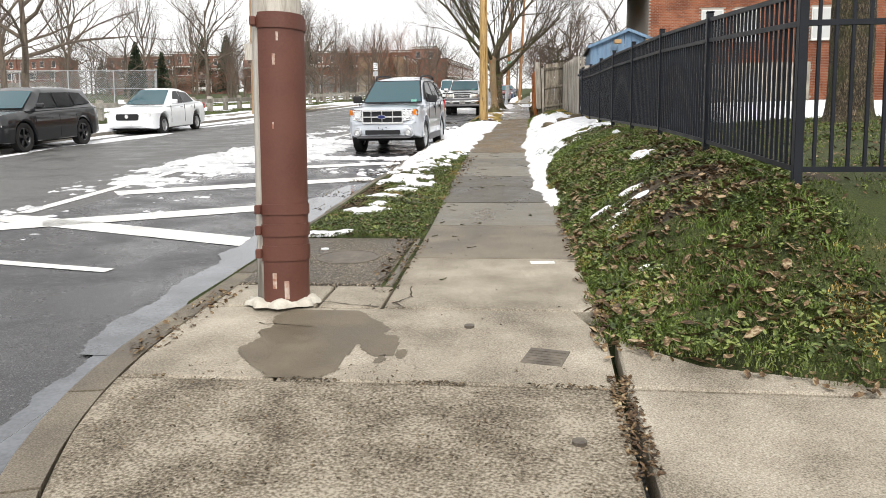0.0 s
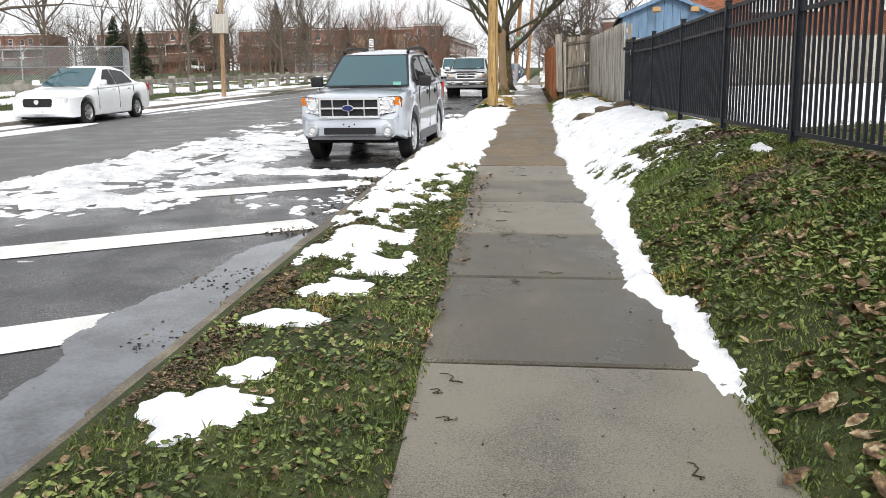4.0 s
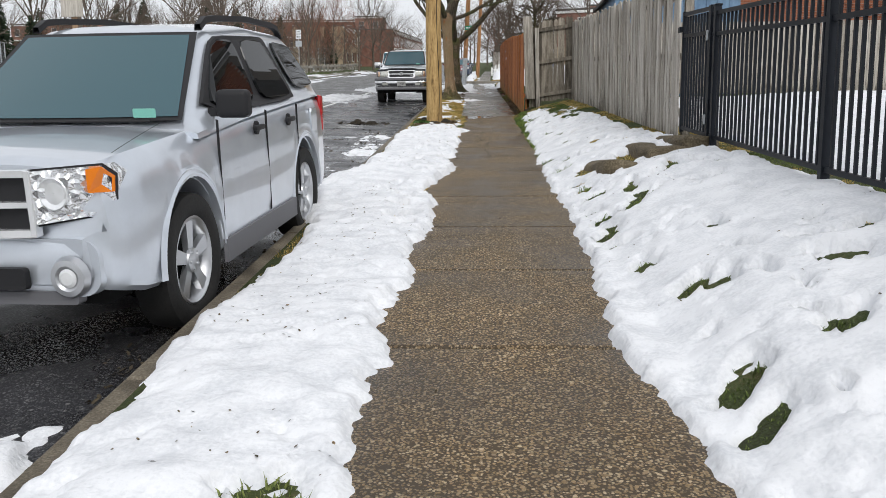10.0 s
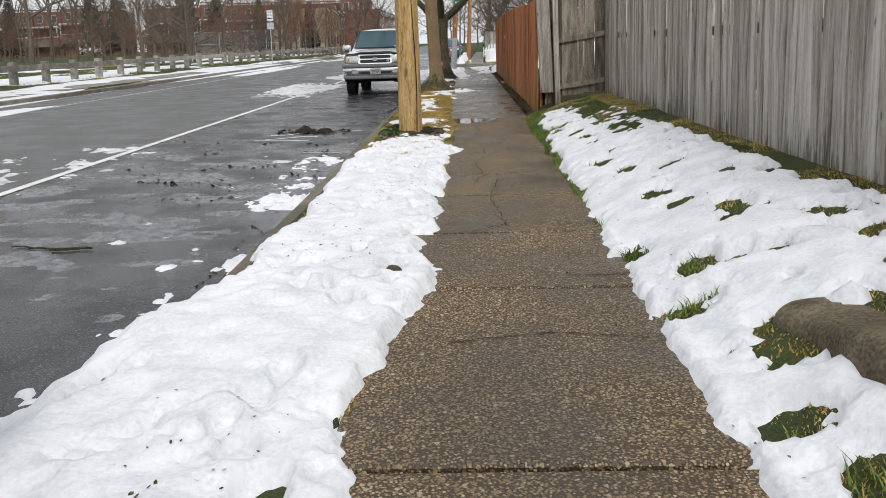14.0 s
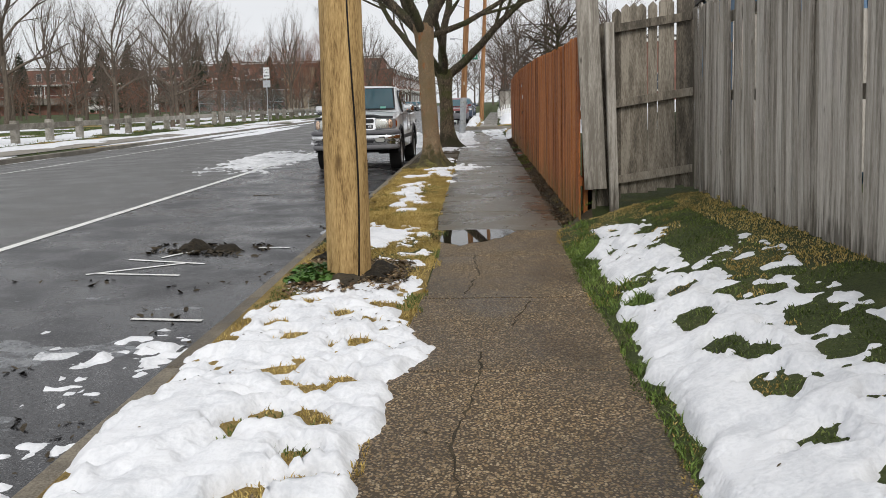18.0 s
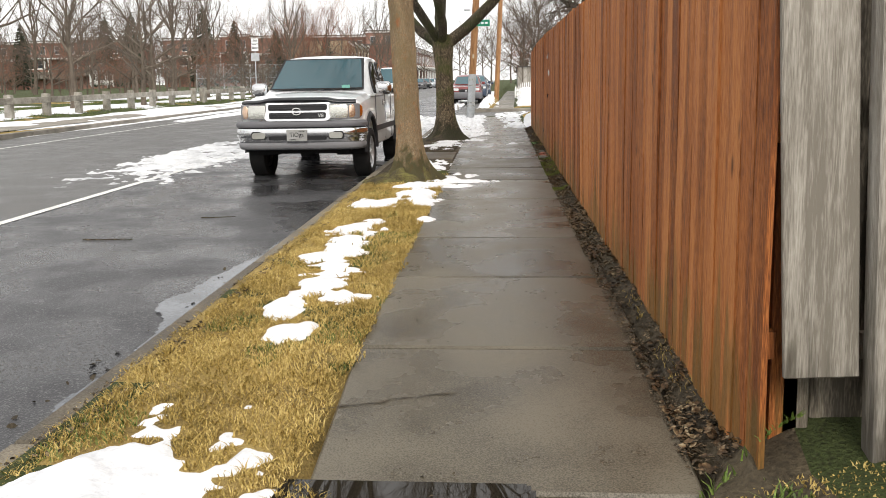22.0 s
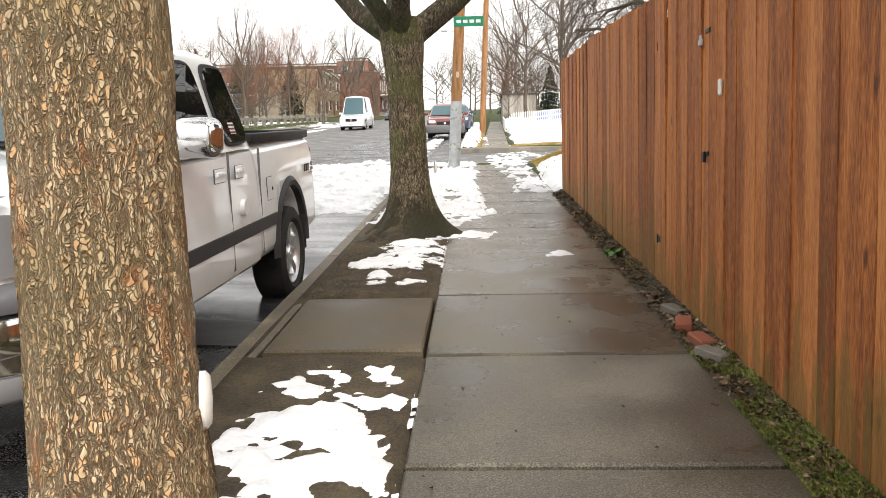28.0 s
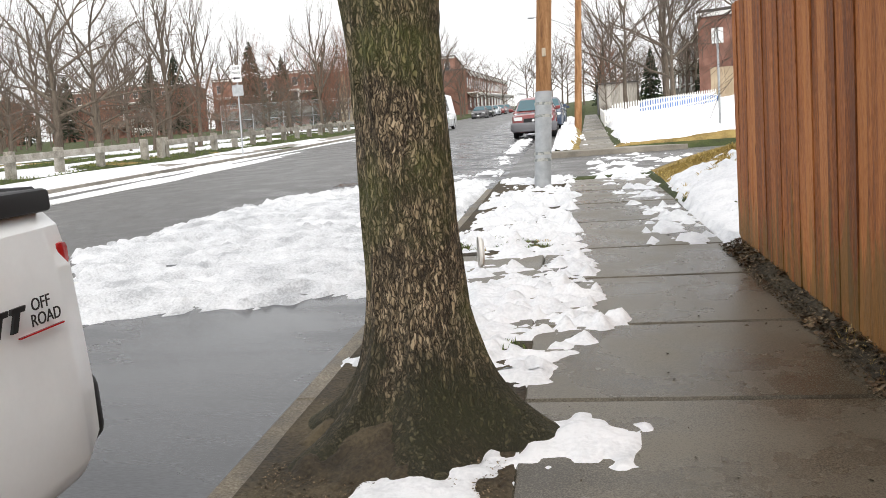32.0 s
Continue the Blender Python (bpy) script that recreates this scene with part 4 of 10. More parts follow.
wtag = put("plastic_tag", bm_mesh("plastic_tag", box(-.02, -.0, -.016, .016, -.045, .045, .007), plain("white_plastic", (.8, .8, .78), .4)), pose(.647, 45.44, Z(45.44) + 1.43))
tagged(wtag, "small white plastic tag on the brown fence", "tag")

# ---- poles ----
PRIMER = material("bare_primer", [(.35, (.3, .14, .1)), (.6, (.5, .42, .36))], 18, (.6, .8), .2, 60)
FOOT = material("white_mortar", [(.3, (.42, .39, .33)), (.7, (.66, .63, .56))], 9, (.7, .9), .6, 70)
def pole_mesh(r0, r1, h, mat, seed=0, lean=0.0, n=28):
    rws = []
    zs = np.concatenate([np.linspace(-.3, min(3, h * .6), 24), np.linspace(min(3.3, h * .65), h, 14)])
    for z in zs:
        r = r0 + (r1 - r0) * max(z, 0) / h
        a = np.linspace(0, 2 * math.pi, n + 1)
        rr = r * (1 + .03 * (vnoise(a * 2.2, np.full_like(a, z * .35), 1, seed) - .5) + .02 * (vnoise(np.cos(a) * 9, np.sin(a) * 9 + z * .2, 1, seed + 1) - .5))
        rr[-1] = rr[0]
        rws.append([(math.cos(t) * q + lean * z, math.sin(t) * q, z) for t, q in zip(a, rr)])
    return quad_strip("shaft", rws, mat)


p1 = thing("utility_pole", pose(-1.34, 5.02, Z(5.02)), "wooden utility pole with a brown steel guard on a concrete pad", "utility pole")
put("shaft", pole_mesh(.165, .13, 9.5, GREY_WOOD, 1), None, p1, "weathered grey wood")


def shell_bm(z0, z1, r, a0=-2.0, a1=1.75, nseg=26):
    """A bent sheet of steel round the pole."""
    bm = bmesh.new()
    ring = []
    for z in (z0, z1):
        for q in (r, r - .012):
            ring.append([bm.verts.new((q * math.cos(t), q * math.sin(t), z)) for t in np.linspace(a0, a1, nseg)])
    for k in range(nseg - 1):
        bm.faces.new((ring[0][k], ring[0][k + 1], ring[2][k + 1], ring[2][k]))
        bm.faces.new((ring[1][k + 1], ring[1][k], ring[3][k], ring[3][k + 1]))
        bm.faces.new((ring[2][k], ring[2][k + 1], ring[3][k + 1], ring[3][k]))
    bm.faces.new((ring[0][0], ring[2][0], ring[3][0], ring[1][0]))
    bm.faces.new((ring[0][-1], ring[1][-1], ring[3][-1], ring[2][-1]))
    bmesh.ops.recalc_face_normals(bm, faces=bm.faces)
    return bm


part("steel_guard", shell_bm(.02, 1.88, .178), STEEL_BROWN, p1, "brown painted steel wrap", smooth=40)
for z0, z1 in ((.3, .4), (.46, .54), (.6, .67), (1.78, 1.86)):
    part("steel_band", shell_bm(z0, z1, .187), STEEL_BROWN, p1, "brown painted steel band", smooth=40)
for z, a, w in ((.05, -1.2, .035), (.12, -1.62, .03), (1.55, -1.45, .02), (1.15, -1.5, .012), (1.7, -1.3, .016)):
    bm = shell_bm(z, z + w * 3.4, .1795, a, a + w * 5, 5)
    part("paint_chip", bm, PRIMER, p1, "chipped patch of pale paint")
for z in (.35, .5, .635, 1.82):
    part("bolt_lug", box(-.115, -.075, -.2, -.15, z - .03, z + .03, .006), STEEL_BROWN, p1)

p2 = thing("utility_pole", pose(-1.45, 32.36, Z(32.36)), "pale yellowish wooden utility pole with a ground wire", "utility pole")
put("shaft", pole_mesh(.178, .13, 9.5, POLE_WOOD, 5, -.006), None, p2)
bmw = bmesh.new()
prev = None
for z in np.linspace(.02, 7, 60):
    cxx, cyy = .1 + .02 * math.sin(z * 2.1) - .007 * z, -.165 + .004 * z + .012 * math.sin(z * 1.3)
    ring = [bmw.verts.new((cxx + .007 * math.cos(a), cyy + .007 * math.sin(a), z)) for a in (0, 1.57, 3.14, 4.71)]
    if prev:
        for k in range(4):
            bmw.faces.new((prev[k], prev[(k + 1) % 4], ring[(k + 1) % 4], ring[k]))
    prev = ring
part("ground_wire", bmw, IRONWORK, p2, "black ground wire")

p3 = thing("utility_pole", pose(-1.2, 58.85, Z(58.85)), "brown wooden utility pole wrapped low down in grey sheet metal", "utility pole")
put("shaft", pole_mesh(.125, .1, 9.5, POLE_BROWN, 9, .055), None, p3)
put("metal_wrap", pole_mesh(.133, .13, 1.48, GALV, 9, .055), None, p3, "grey galvanised wrap with torn stickers")
STICKER = material("torn_paper", [(.4, (.2, .22, .22)), (.55, (.5, .5, .46))], 14, (.7, .9), .2, 60)
for z in (.42, .52, 1.1, 1.29):
    part("sticker_band", cyl(.1365, .045, 26, .1365, at=(.055 * z, 0, z)), STICKER, p3, "strip of torn stickers", smooth=40)
part("meter_tag", box(.09, .15, -.14, -.11, 2.0, 2.13, .01), plain("tan_plastic", (.5, .42, .32), .5), p3)
p4 = thing("utility_pole", pose(-.4, 79.5, Z(79.5) + .1), "brown wooden utility pole beyond the side street", "utility pole")
put("shaft", pole_mesh(.15, .11, 10, POLE_BROWN, 12, .045), None, p4)
p5 = thing("utility_pole", pose(-15.0, 43.0, Z(43) + .03), "weathered wooden pole carrying a flat board", "utility pole")
put("shaft", pole_mesh(.11, .09, 7.5, material("grey_pole_wood", [(.25, (.18, .115, .068)), (.5, (.32, .215, .13)), (.75, (.44, .32, .21))], 3, (.7, .9), .6, 30, fine_mix=.6, stretch=(5, 5, .6)), 14, .0), None, p5)
part("sign_board", box(-.4, .4, -.16, -.13, 3.0, 3.9, .01), GREY_WOOD, p5, "plain sign seen from behind")

# ---- vehicles ----
SILVER = plain("silver_car_paint", (.6, .64, .7), .3, .58, 1.0)
WHITE_PAINT = plain("white_car_paint", (.87, .9, .92), .32, 0, 1.0)
BLACK_PAINT = plain("black_car_paint", (.006, .007, .009), .3, .0, 1.0, spec=.3)
RED_PAINT = plain("red_car_paint", (.17, .022, .022), .3, 0, 1.0)
BLUE_PAINT = plain("dark_blue_car_paint", (.03, .05, .09), .3, .2, 1.0)
TRIM = plain("black_plastic", (.018, .018, .02), .55)
GREY_TRIM = plain("grey_plastic", (.13, .13, .14), .5)
DARK_TRIM = plain("dark_grey_plastic", (.035, .036, .039), .5)
RUBBER = material("tyre_rubber", [(.3, (.012, .012, .012)), (.7, (.026, .025, .024))], 5, (.7, .9), .4, 60, coords="object")
DULL_CHROME = plain("dull_chrome", (.7, .705, .715), .12, 1.0)
VALANCE = plain("grey_valance", (.2, .2, .21), .4)
HEADLAMP = plain("headlamp_lens", (.42, .42, .39), .1, .35, .8)
CHROME = plain("chrome", (.88, .89, .9), .2, .65)
ALLOY = plain("alloy", (.55, .56, .58), .32, .85)
TINT = glass_mat("tinted_glass", (.004, .005, .006), .012, 1.33)
WINDSHIELD = glass_mat("windscreen_glass", (.026, .08, .1), .01, 1.7)
LAMP = glass_mat("clear_lamp", (.66, .67, .68), .08)
PLATE_GREY = plain("worn_plate", (.34, .34, .33), .5)
STICKER_GREEN = plain("sticker_green", (.2, .5, .42), .5)
AMBER = glass_mat("amber_lamp", (.75, .2, .012), .12)
RED_LAMP = glass_mat("red_lamp", (.4, .012, .015), .12)
BADGE_BLUE = plain("badge_blue", (.02, .03, .12), .3)
WELL = plain("wheel_well", (.01, .01, .01), .9)
PAPER = plain("sticker_white", (.75, .77, .78), .5)


def faceted(name, col, scale, depth):
    """A lamp's moulded reflector behind clear plastic: many small bright facets."""
    m = bpy.data.materials.new(name)
    m.use_nodes = True
    n, l = m.node_tree.nodes, m.node_tree.links
    p = n["Principled BSDF"]
    vo = n.new("ShaderNodeTexVoronoi")
    vo.inputs["Scale"].default_value = scale
    l.new(n.new("ShaderNodeTexCoord").outputs["Object"], vo.inputs["Vector"])
    bp = n.new("ShaderNodeBump")
    bp.inputs["Strength"].default_value, bp.inputs["Distance"].default_value = 1.0, depth
    l.new(vo.outputs["Distance"], bp.inputs["Height"])
    l.new(bp.outputs[0], p.inputs["Normal"])
    p.inputs["Base Color"].default_value = (*col, 1)
    p.inputs["Metallic"].default_value, p.inputs["Roughness"].default_value = .75, .12
    p.inputs["Coat Weight"].default_value = 1.0
    return m


FACETS = faceted("faceted_headlamp", (.82, .83, .84), 22, .03)
FLUTES = faceted("faceted_truck_lamp", (.6, .6, .55), 190, .0008)
AMBER_FACETS = faceted("faceted_amber_lamp", (.75, .25, .03), 190, .0008)
PEACH_FACETS = faceted("faceted_clear_lamp", (.72, .52, .38), 190, .0008)


def lathe(profile, n, axis="x", bm=None, at=(0, 0, 0)):
    """A turned shape: points (distance along the axis, radius)."""
    b = bm or bmesh.new()
    rings = []
    for d, r in profile:
        ring = []
        for k in range(n):
            a = 2 * math.pi * k / n
            p = {"x": (d, r * math.cos(a), r * math.sin(a)), "y": (r * math.cos(a), d, r * math.sin(a)), "z": (r * math.cos(a), r * math.sin(a), d)}[axis]
            ring.append(b.verts.new(Vector(p) + Vector(at)))
        rings.append(ring)
    for p, q in zip(rings, rings[1:]):
        for k in range(n):
            b.faces.new((p[k], p[(k + 1) % n], q[(k + 1) % n], q[k]))
    return b


wheel_store = {}


def wheel_set(r, w, spokes, rim_mat):
    key = (r, w, spokes, rim_mat.name)
    if key in wheel_store:
        return wheel_store[key]
    h = w / 2
    ri = r * .66
    tyre = lathe([(-h * .8, ri), (-h, ri + .03), (-h, r - .04), (-h * .85, r - .008), (-h * .5, r), (h * .5, r), (h * .85, r - .008), (h, r - .04), (h, ri + .03), (h * .8, ri), (-h * .8, ri)], 80)
    for v in tyre.verts:      # tread: a shallow zigzag cut into the crown
        rad = math.hypot(v.co.y, v.co.z)
        if rad > r - .004:
            k = round(math.atan2(v.co.z, v.co.y) / (2 * math.pi) * 80)
            cut = .985 if (k + (v.co.x > 0)) % 2 else 1.0
            v.co.y, v.co.z = v.co.y * cut, v.co.z * cut
    bmesh.ops.recalc_face_normals(tyre, faces=tyre.faces)
    t_me = bm_mesh("tyre", tyre, RUBBER, 40)
    rim = lathe([(h * .82, ri), (h * .86, ri - .012), (h * .7, ri - .03), (h * .1, ri - .05), (-h * .7, ri - .045)], 36)
    lathe([(h * .62, .075), (h * .78, .07), (h * .84, .045), (h * .84, .002)], 20, bm=rim)
    for k in range(spokes):
        a = 2 * math.pi * k / spokes
        sp = bmesh.ops.create_cube(rim, size=1)["verts"]
        for v in sp:
            out = v.co.z > 0
            v.co.x = h * (.66 if v.co.x > 0 else .35) + (h * .06 if out and v.co.x > 0 else 0)
            v.co.y *= (.085 if out else .055) * r / .36 * (5 / spokes)
            v.co.z = ri - .025 if out else .05
        bmesh.ops.rotate(rim, verts=sp, matrix=Matrix.Rotation(a, 3, "X"))
    for k in range(5):
        a = 2 * math.pi * (k + .5) / 5
        cyl(.011, .03, 8, axis="x", at=(h * .75, .05 * math.cos(a), .05 * math.sin(a)), bm=rim)
    bmesh.ops.recalc_face_normals(rim, faces=rim.faces)
    r_me = bm_mesh("rim", rim, rim_mat, 35)
    disc = cyl(ri - .03, .02, 24, axis="x", at=(-h * .2, 0, 0))
    d_me = bm_mesh("brake_disc", disc, WELL)
    wheel_store[key] = (t_me, r_me, d_me)
    return wheel_store[key]


def add_wheels(car, r, w, spokes, rim_mat, half, axles):
    t_me, r_me, d_me = wheel_set(r, w, spokes, rim_mat)
    for y in axles:
        for s in (1, -1):
            sc = car.matrix_basis.to_scale()
            wh = put("wheel", t_me, pose(s * (half - w / 2 - .01), y, r * 1.03 / sc.z, 0, 0, 0 if s > 0 else 180) @ Matrix.Diagonal((1, 1.03 / sc.y, 1.03 / sc.z, 1)), car)
            put("rim", r_me, None, wh, "silver alloy rim")
            put("brake_disc", d_me, None, wh)


def hull(name, ys, half, low, top, axles, arch, r, mat, car, crown=.03, label="", shoulder=.16, floor=.3, bed=None):
    """The lower body: sections across the car, with the wheel arches cut into its sides."""
    y = np.unique(np.concatenate([np.arange(ys[0], ys[-1], .06), np.array(ys)] + [np.linspace(a - arch, a + arch, 15) for a in axles]))
    w, zt = np.interp(y, ys, half), np.interp(y, ys, top)
    zb = np.interp(y, ys, low)
    for a in axles:
        d = arch ** 2 - (y - a) ** 2
        zb = np.where(d > 0, np.maximum(zb, r + np.sqrt(np.maximum(d, 0)) * .98), zb)
    secs = []
    for yy, ww, t, b in zip(y, w, zt, zb):
        pts = [(0, b), (ww - .2, b), (ww - .03, b), (ww - .004, b + .025), (ww + .012, max(.5, b + .05)), (ww + .016, max(.7, b + .06)), (ww, max(t - shoulder, b + .07)), (ww - .025, max(t - .07, b + .08)), (ww - .1, t), (ww * .5, t + crown * .75), (0, t + crown)]
        pts = [(x, min(z, t + crown)) for x, z in pts]
        full = [(-x, z) for x, z in pts[::-1][:-1]] + pts[0:1] + pts[1:]
        ring = [(-x, z) for x, z in pts[1:-1]][::-1]
        secs.append([(x, yy, z) for x, z in pts] + [(x, yy, z) for x, z in ring])
    n, k = len(secs), len(secs[0])
    v = [p for s in secs for p in s]
    f = [(i * k + j, i * k + (j + 1) % k, (i + 1) * k + (j + 1) % k, (i + 1) * k + j) for i in range(n - 1) for j in range(k)]
    f += [tuple(range(k))[::-1], tuple((n - 1) * k + j for j in range(k))]
    bm = bmesh.new()
    bv = [bm.verts.new(p) for p in v]
    for q in f:
        try:
            bm.faces.new([bv[i] for i in q])
        except ValueError:
            pass
    bmesh.ops.remove_doubles(bm, verts=bm.verts, dist=.0005)
    bmesh.ops.recalc_face_normals(bm, faces=bm.faces)
    if bed:
        bmesh.ops.delete(bm, geom=[q for q in bm.faces if bed[0] < q.calc_center_median().y < bed[1] and abs(q.calc_center_median().x) < .79 and q.calc_center_median().z > .8], context="FACES")
    part(name, bm, mat, car, label, smooth=32)
    part("underbody", box(-half[len(half) // 2] + .22, half[len(half) // 2] - .22, ys[0] + .25, ys[-1] - .25, floor - .06, floor + .32), WELL, car, "dark underbody")
    wm = []
    for a in axles:
        for s in (1, -1):
            b2 = bmesh.new()
            pr = []
            for ang in np.linspace(-.12, math.pi + .12, 20):
                pr.append([b2.verts.new((s * x, a + math.cos(ang) * rr, r + math.sin(ang) * rr)) for x, rr in ((np.interp(a, ys, half) - .45, arch + .02), (np.interp(a, ys, half) - .02, arch + .012))])
            for p, q in zip(pr, pr[1:]):
                b2.faces.new((p[0], p[1], q[1], q[0]))
            c2 = [b2.verts.new((s * (np.interp(a, ys, half) - .45), a + math.cos(ang) * (arch + .02), r + math.sin(ang) * (arch + .02))) for ang in np.linspace(-.12, math.pi + .12, 20)]
            b2.faces.new(c2)
            part("wheel_well", b2, WELL, car, "dark wheel well")


def flare(car, axles, arch, r, half, mat, w=.06, t=.02):
    for a in axles:
        for s in (1, -1):
            b = bmesh.new()
            pr = []
            for ang in np.linspace(-.03, math.pi + .03, 24):
                ring = []
                for x, rr in ((half - .02, arch - .004), (half + t, arch), (half + t + .008, arch + w * .4), (half + .004, arch + w)):
                    ring.append(b.verts.new((s * x, a + math.cos(ang) * rr, max(.2, r + math.sin(ang) * rr))))
                pr.append(ring)
            for p, q in zip(pr, pr[1:]):
                for k in range(3):
                    b.faces.new((p[k], p[k + 1], q[k + 1], q[k]))
            bmesh.ops.recalc_face_normals(b, faces=b.faces)
            part("wheel_arch_trim", b, mat, car, smooth=50)


def cabin(ys, roof, half_r, belt_z, half_b, mat, car, crown=.03):
    """The glasshouse shell: sections from belt to roof. Returns a function giving the side's x at (y, z)."""
    secs = []
    y = np.unique(np.concatenate([np.arange(ys[0], ys[-1], .07), np.array(ys)]))
    for yy in y:
        rz, wr, bz, wb = (float(np.interp(yy, ys, q)) for q in (roof, half_r, belt_z, half_b))
        rz = max(rz, bz + .004)
        e = min(.09, (rz - bz) * .45)
        pts = [(wb, bz - .03), (wb - (wb - wr) * .1, bz), (wr + (wb - wr) * e * .5 / max(rz - bz, .05), rz - e), (wr - .035, rz - e * .3), (wr - .12, rz), (wr * .5, rz + crown * .75), (0, rz + crown)]
        ring = [(-x, z) for x, z in pts[:-1]][::-1]
        secs.append([(x, yy, z) for x, z in pts + ring])
    n, k = len(secs), len(secs[0])
    v = [p for s in secs for p in s]
    f = [(i * k + j, i * k + j + 1, (i + 1) * k + j + 1, (i + 1) * k + j) for i in range(n - 1) for j in range(k - 1)]
    f += [tuple(range(k))[::-1], tuple((n - 1) * k + j for j in range(k))]
    bm = bmesh.new()
    bv = [bm.verts.new(p) for p in v]
    for q in f:
        bm.faces.new([bv[i] for i in q])
    bmesh.ops.remove_doubles(bm, verts=bm.verts, dist=.0005)
    bmesh.ops.recalc_face_normals(bm, faces=bm.faces)
    part("cabin_shell", bm, mat, car, smooth=32)

    def side(yy, zz):
        rz, wr, bz, wb = (float(np.interp(yy, ys, q)) for q in (roof, half_r, belt_z, half_b))
        u = min(max((zz - bz) / max(rz - bz, .05), 0), 1)
        return wb + (wr - wb) * u
    return side


def soft(poly, n=2):
    """The outline with its corners rounded off."""
    for k in range(n):
        q = []
        for a, b in zip(poly, poly[1:] + poly[:1]):
            u = .16 if k == 0 else .25
            q += [(a[0] + (b[0] - a[0]) * u, a[1] + (b[1] - a[1]) * u), (a[0] + (b[0] - a[0]) * (1 - u), a[1] + (b[1] - a[1]) * (1 - u))]
        poly = q
    return poly


def side_panel(name, poly, side, mat, car, out=.006, label="", both=True, only=None):
    """A flat panel on the car's side, given in (y, z)."""
    for s in ((1, -1) if both else (only or 1,)):
        b = bmesh.new()
        cy_, cz_ = sum(p[0] for p in poly) / len(poly), sum(p[1] for p in poly) / len(poly)
        o = [b.verts.new((s * (side(y, z) + out), y, z)) for y, z in poly]
        i = [b.verts.new((s * (side(y, z) - .012), y + (y - cy_) * .02, z + (z - cz_) * .02)) for y, z in poly]
        b.faces.new(o)
        for k in range(len(o)):
            j = (k + 1) % len(o)
            b.faces.new((o[k], o[j], i[j], i[k]))
        bmesh.ops.recalc_face_normals(b, faces=b.faces)
        part(name, b, mat, car, label)


def screen(name, y0, z0, w0, y1, z1, w1, mat, car, bow=.06, lift=.012, n=10, label=""):
    rws = []
    up = Vector((0, z0 - z1, y1 - y0)).normalized()
    if up.z < 0:
        up = -up
    for i in range(5):
        u = i / 4
        rws.append([(s * (w0 + (w1 - w0) * u), y0 + (y1 - y0) * u + bow * (s * s - .0) * (1 - .4 * u) + up.y * lift, z0 + (z1 - z0) * u + up.z * lift) for s in np.linspace(-1, 1, n)])
    return put(name, quad_strip(name, rws, mat), None, car, label)


def rounded(poly_w, poly_h, r, n=5):
    pts = []
    for cx_, cz_, a in ((poly_w / 2 - r, poly_h / 2 - r, 0), (-poly_w / 2 + r, poly_h / 2 - r, 90), (-poly_w / 2 + r, -poly_h / 2 + r, 180), (poly_w / 2 - r, -poly_h / 2 + r, 270)):
        for k in range(n + 1):
            t = radians(a + 90 * k / n)
            pts.append((cx_ + r * math.cos(t), cz_ + r * math.sin(t)))
    return pts


def plate_bm(w, h, r, depth, at=(0, 0, 0), bend=0.0, bm=None, tilt=0.0):
    """A rounded plate that faces -y, bent back towards its ends."""
    b = bm or bmesh.new()
    o = rounded(w, h, r)
    f = lambda x, z, d: (at[0] + x, at[1] - d + bend * x * x + tilt * z, at[2] + z)
    fr, bk = [b.verts.new(f(x, z, depth)) for x, z in o], [b.verts.new(f(x * 1.02, z * 1.02, 0)) for x, z in o]
    b.faces.new(fr)
    for k in range(len(o)):
        j = (k + 1) % len(o)
        b.faces.new((fr[k], fr[j], bk[j], bk[k]))
    bmesh.ops.recalc_face_normals(b, faces=b.faces)
    return b


def text_mesh(s, size, mat, depth=.002):
    cu = bpy.data.curves.new("lettering", "FONT")
    cu.body, cu.size, cu.extrude, cu.align_x, cu.align_y = s, size, depth, "CENTER", "CENTER"
    ob = bpy.data.objects.new("lettering", cu)
    scene.collection.objects.link(ob)
    me = bpy.data.meshes.new_from_object(ob.evaluated_get(bpy.context.evaluated_depsgraph_get()))
    bpy.data.objects.remove(ob)
    me.materials.clear()
    me.materials.append(mat)
    return me


TILT = math.degrees(math.atan(SLOPE))


def mirror_bm(s, at, w=.2, h=.17, d=.13, bevel=.035):
    bm = box(-w / 2, w / 2, -d / 2, d / 2, -h / 2, h / 2, bevel, 4)
    bmesh.ops.translate(bm, verts=bm.verts, vec=Vector((s * at[0], at[1], at[2])))
    box(min(s * (at[0] - w * .8), s * (at[0] - w * .3)), max(s * (at[0] - w * .8), s * (at[0] - w * .3)), at[1] - .02, at[1] + .03, at[2] - h * .45, at[2] - h * .15, bm=bm)
    return bm


FRONT = ("headlight", "turn_signal", "fog_lamp", "grille_opening", "grille_frame", "badge", "badge_field", "bumper", "lower_intake", "skid_trim", "bolt_hole", "grille_surround", "grille_insert", "grille_bar", "front_bumper", "bumper_top_pad", "bumper_valance", "bumper_slot", "plate", "grille", "lettering", "bug_shield")


def nose_curve(th, half, y0, run):
    """A blunt nose in plan: x and y at an angle from the middle line."""
    s, c = abs(math.sin(th)), abs(math.cos(th))
    return math.copysign(half * s ** .4, th), y0 + run * (1 - c ** .4)


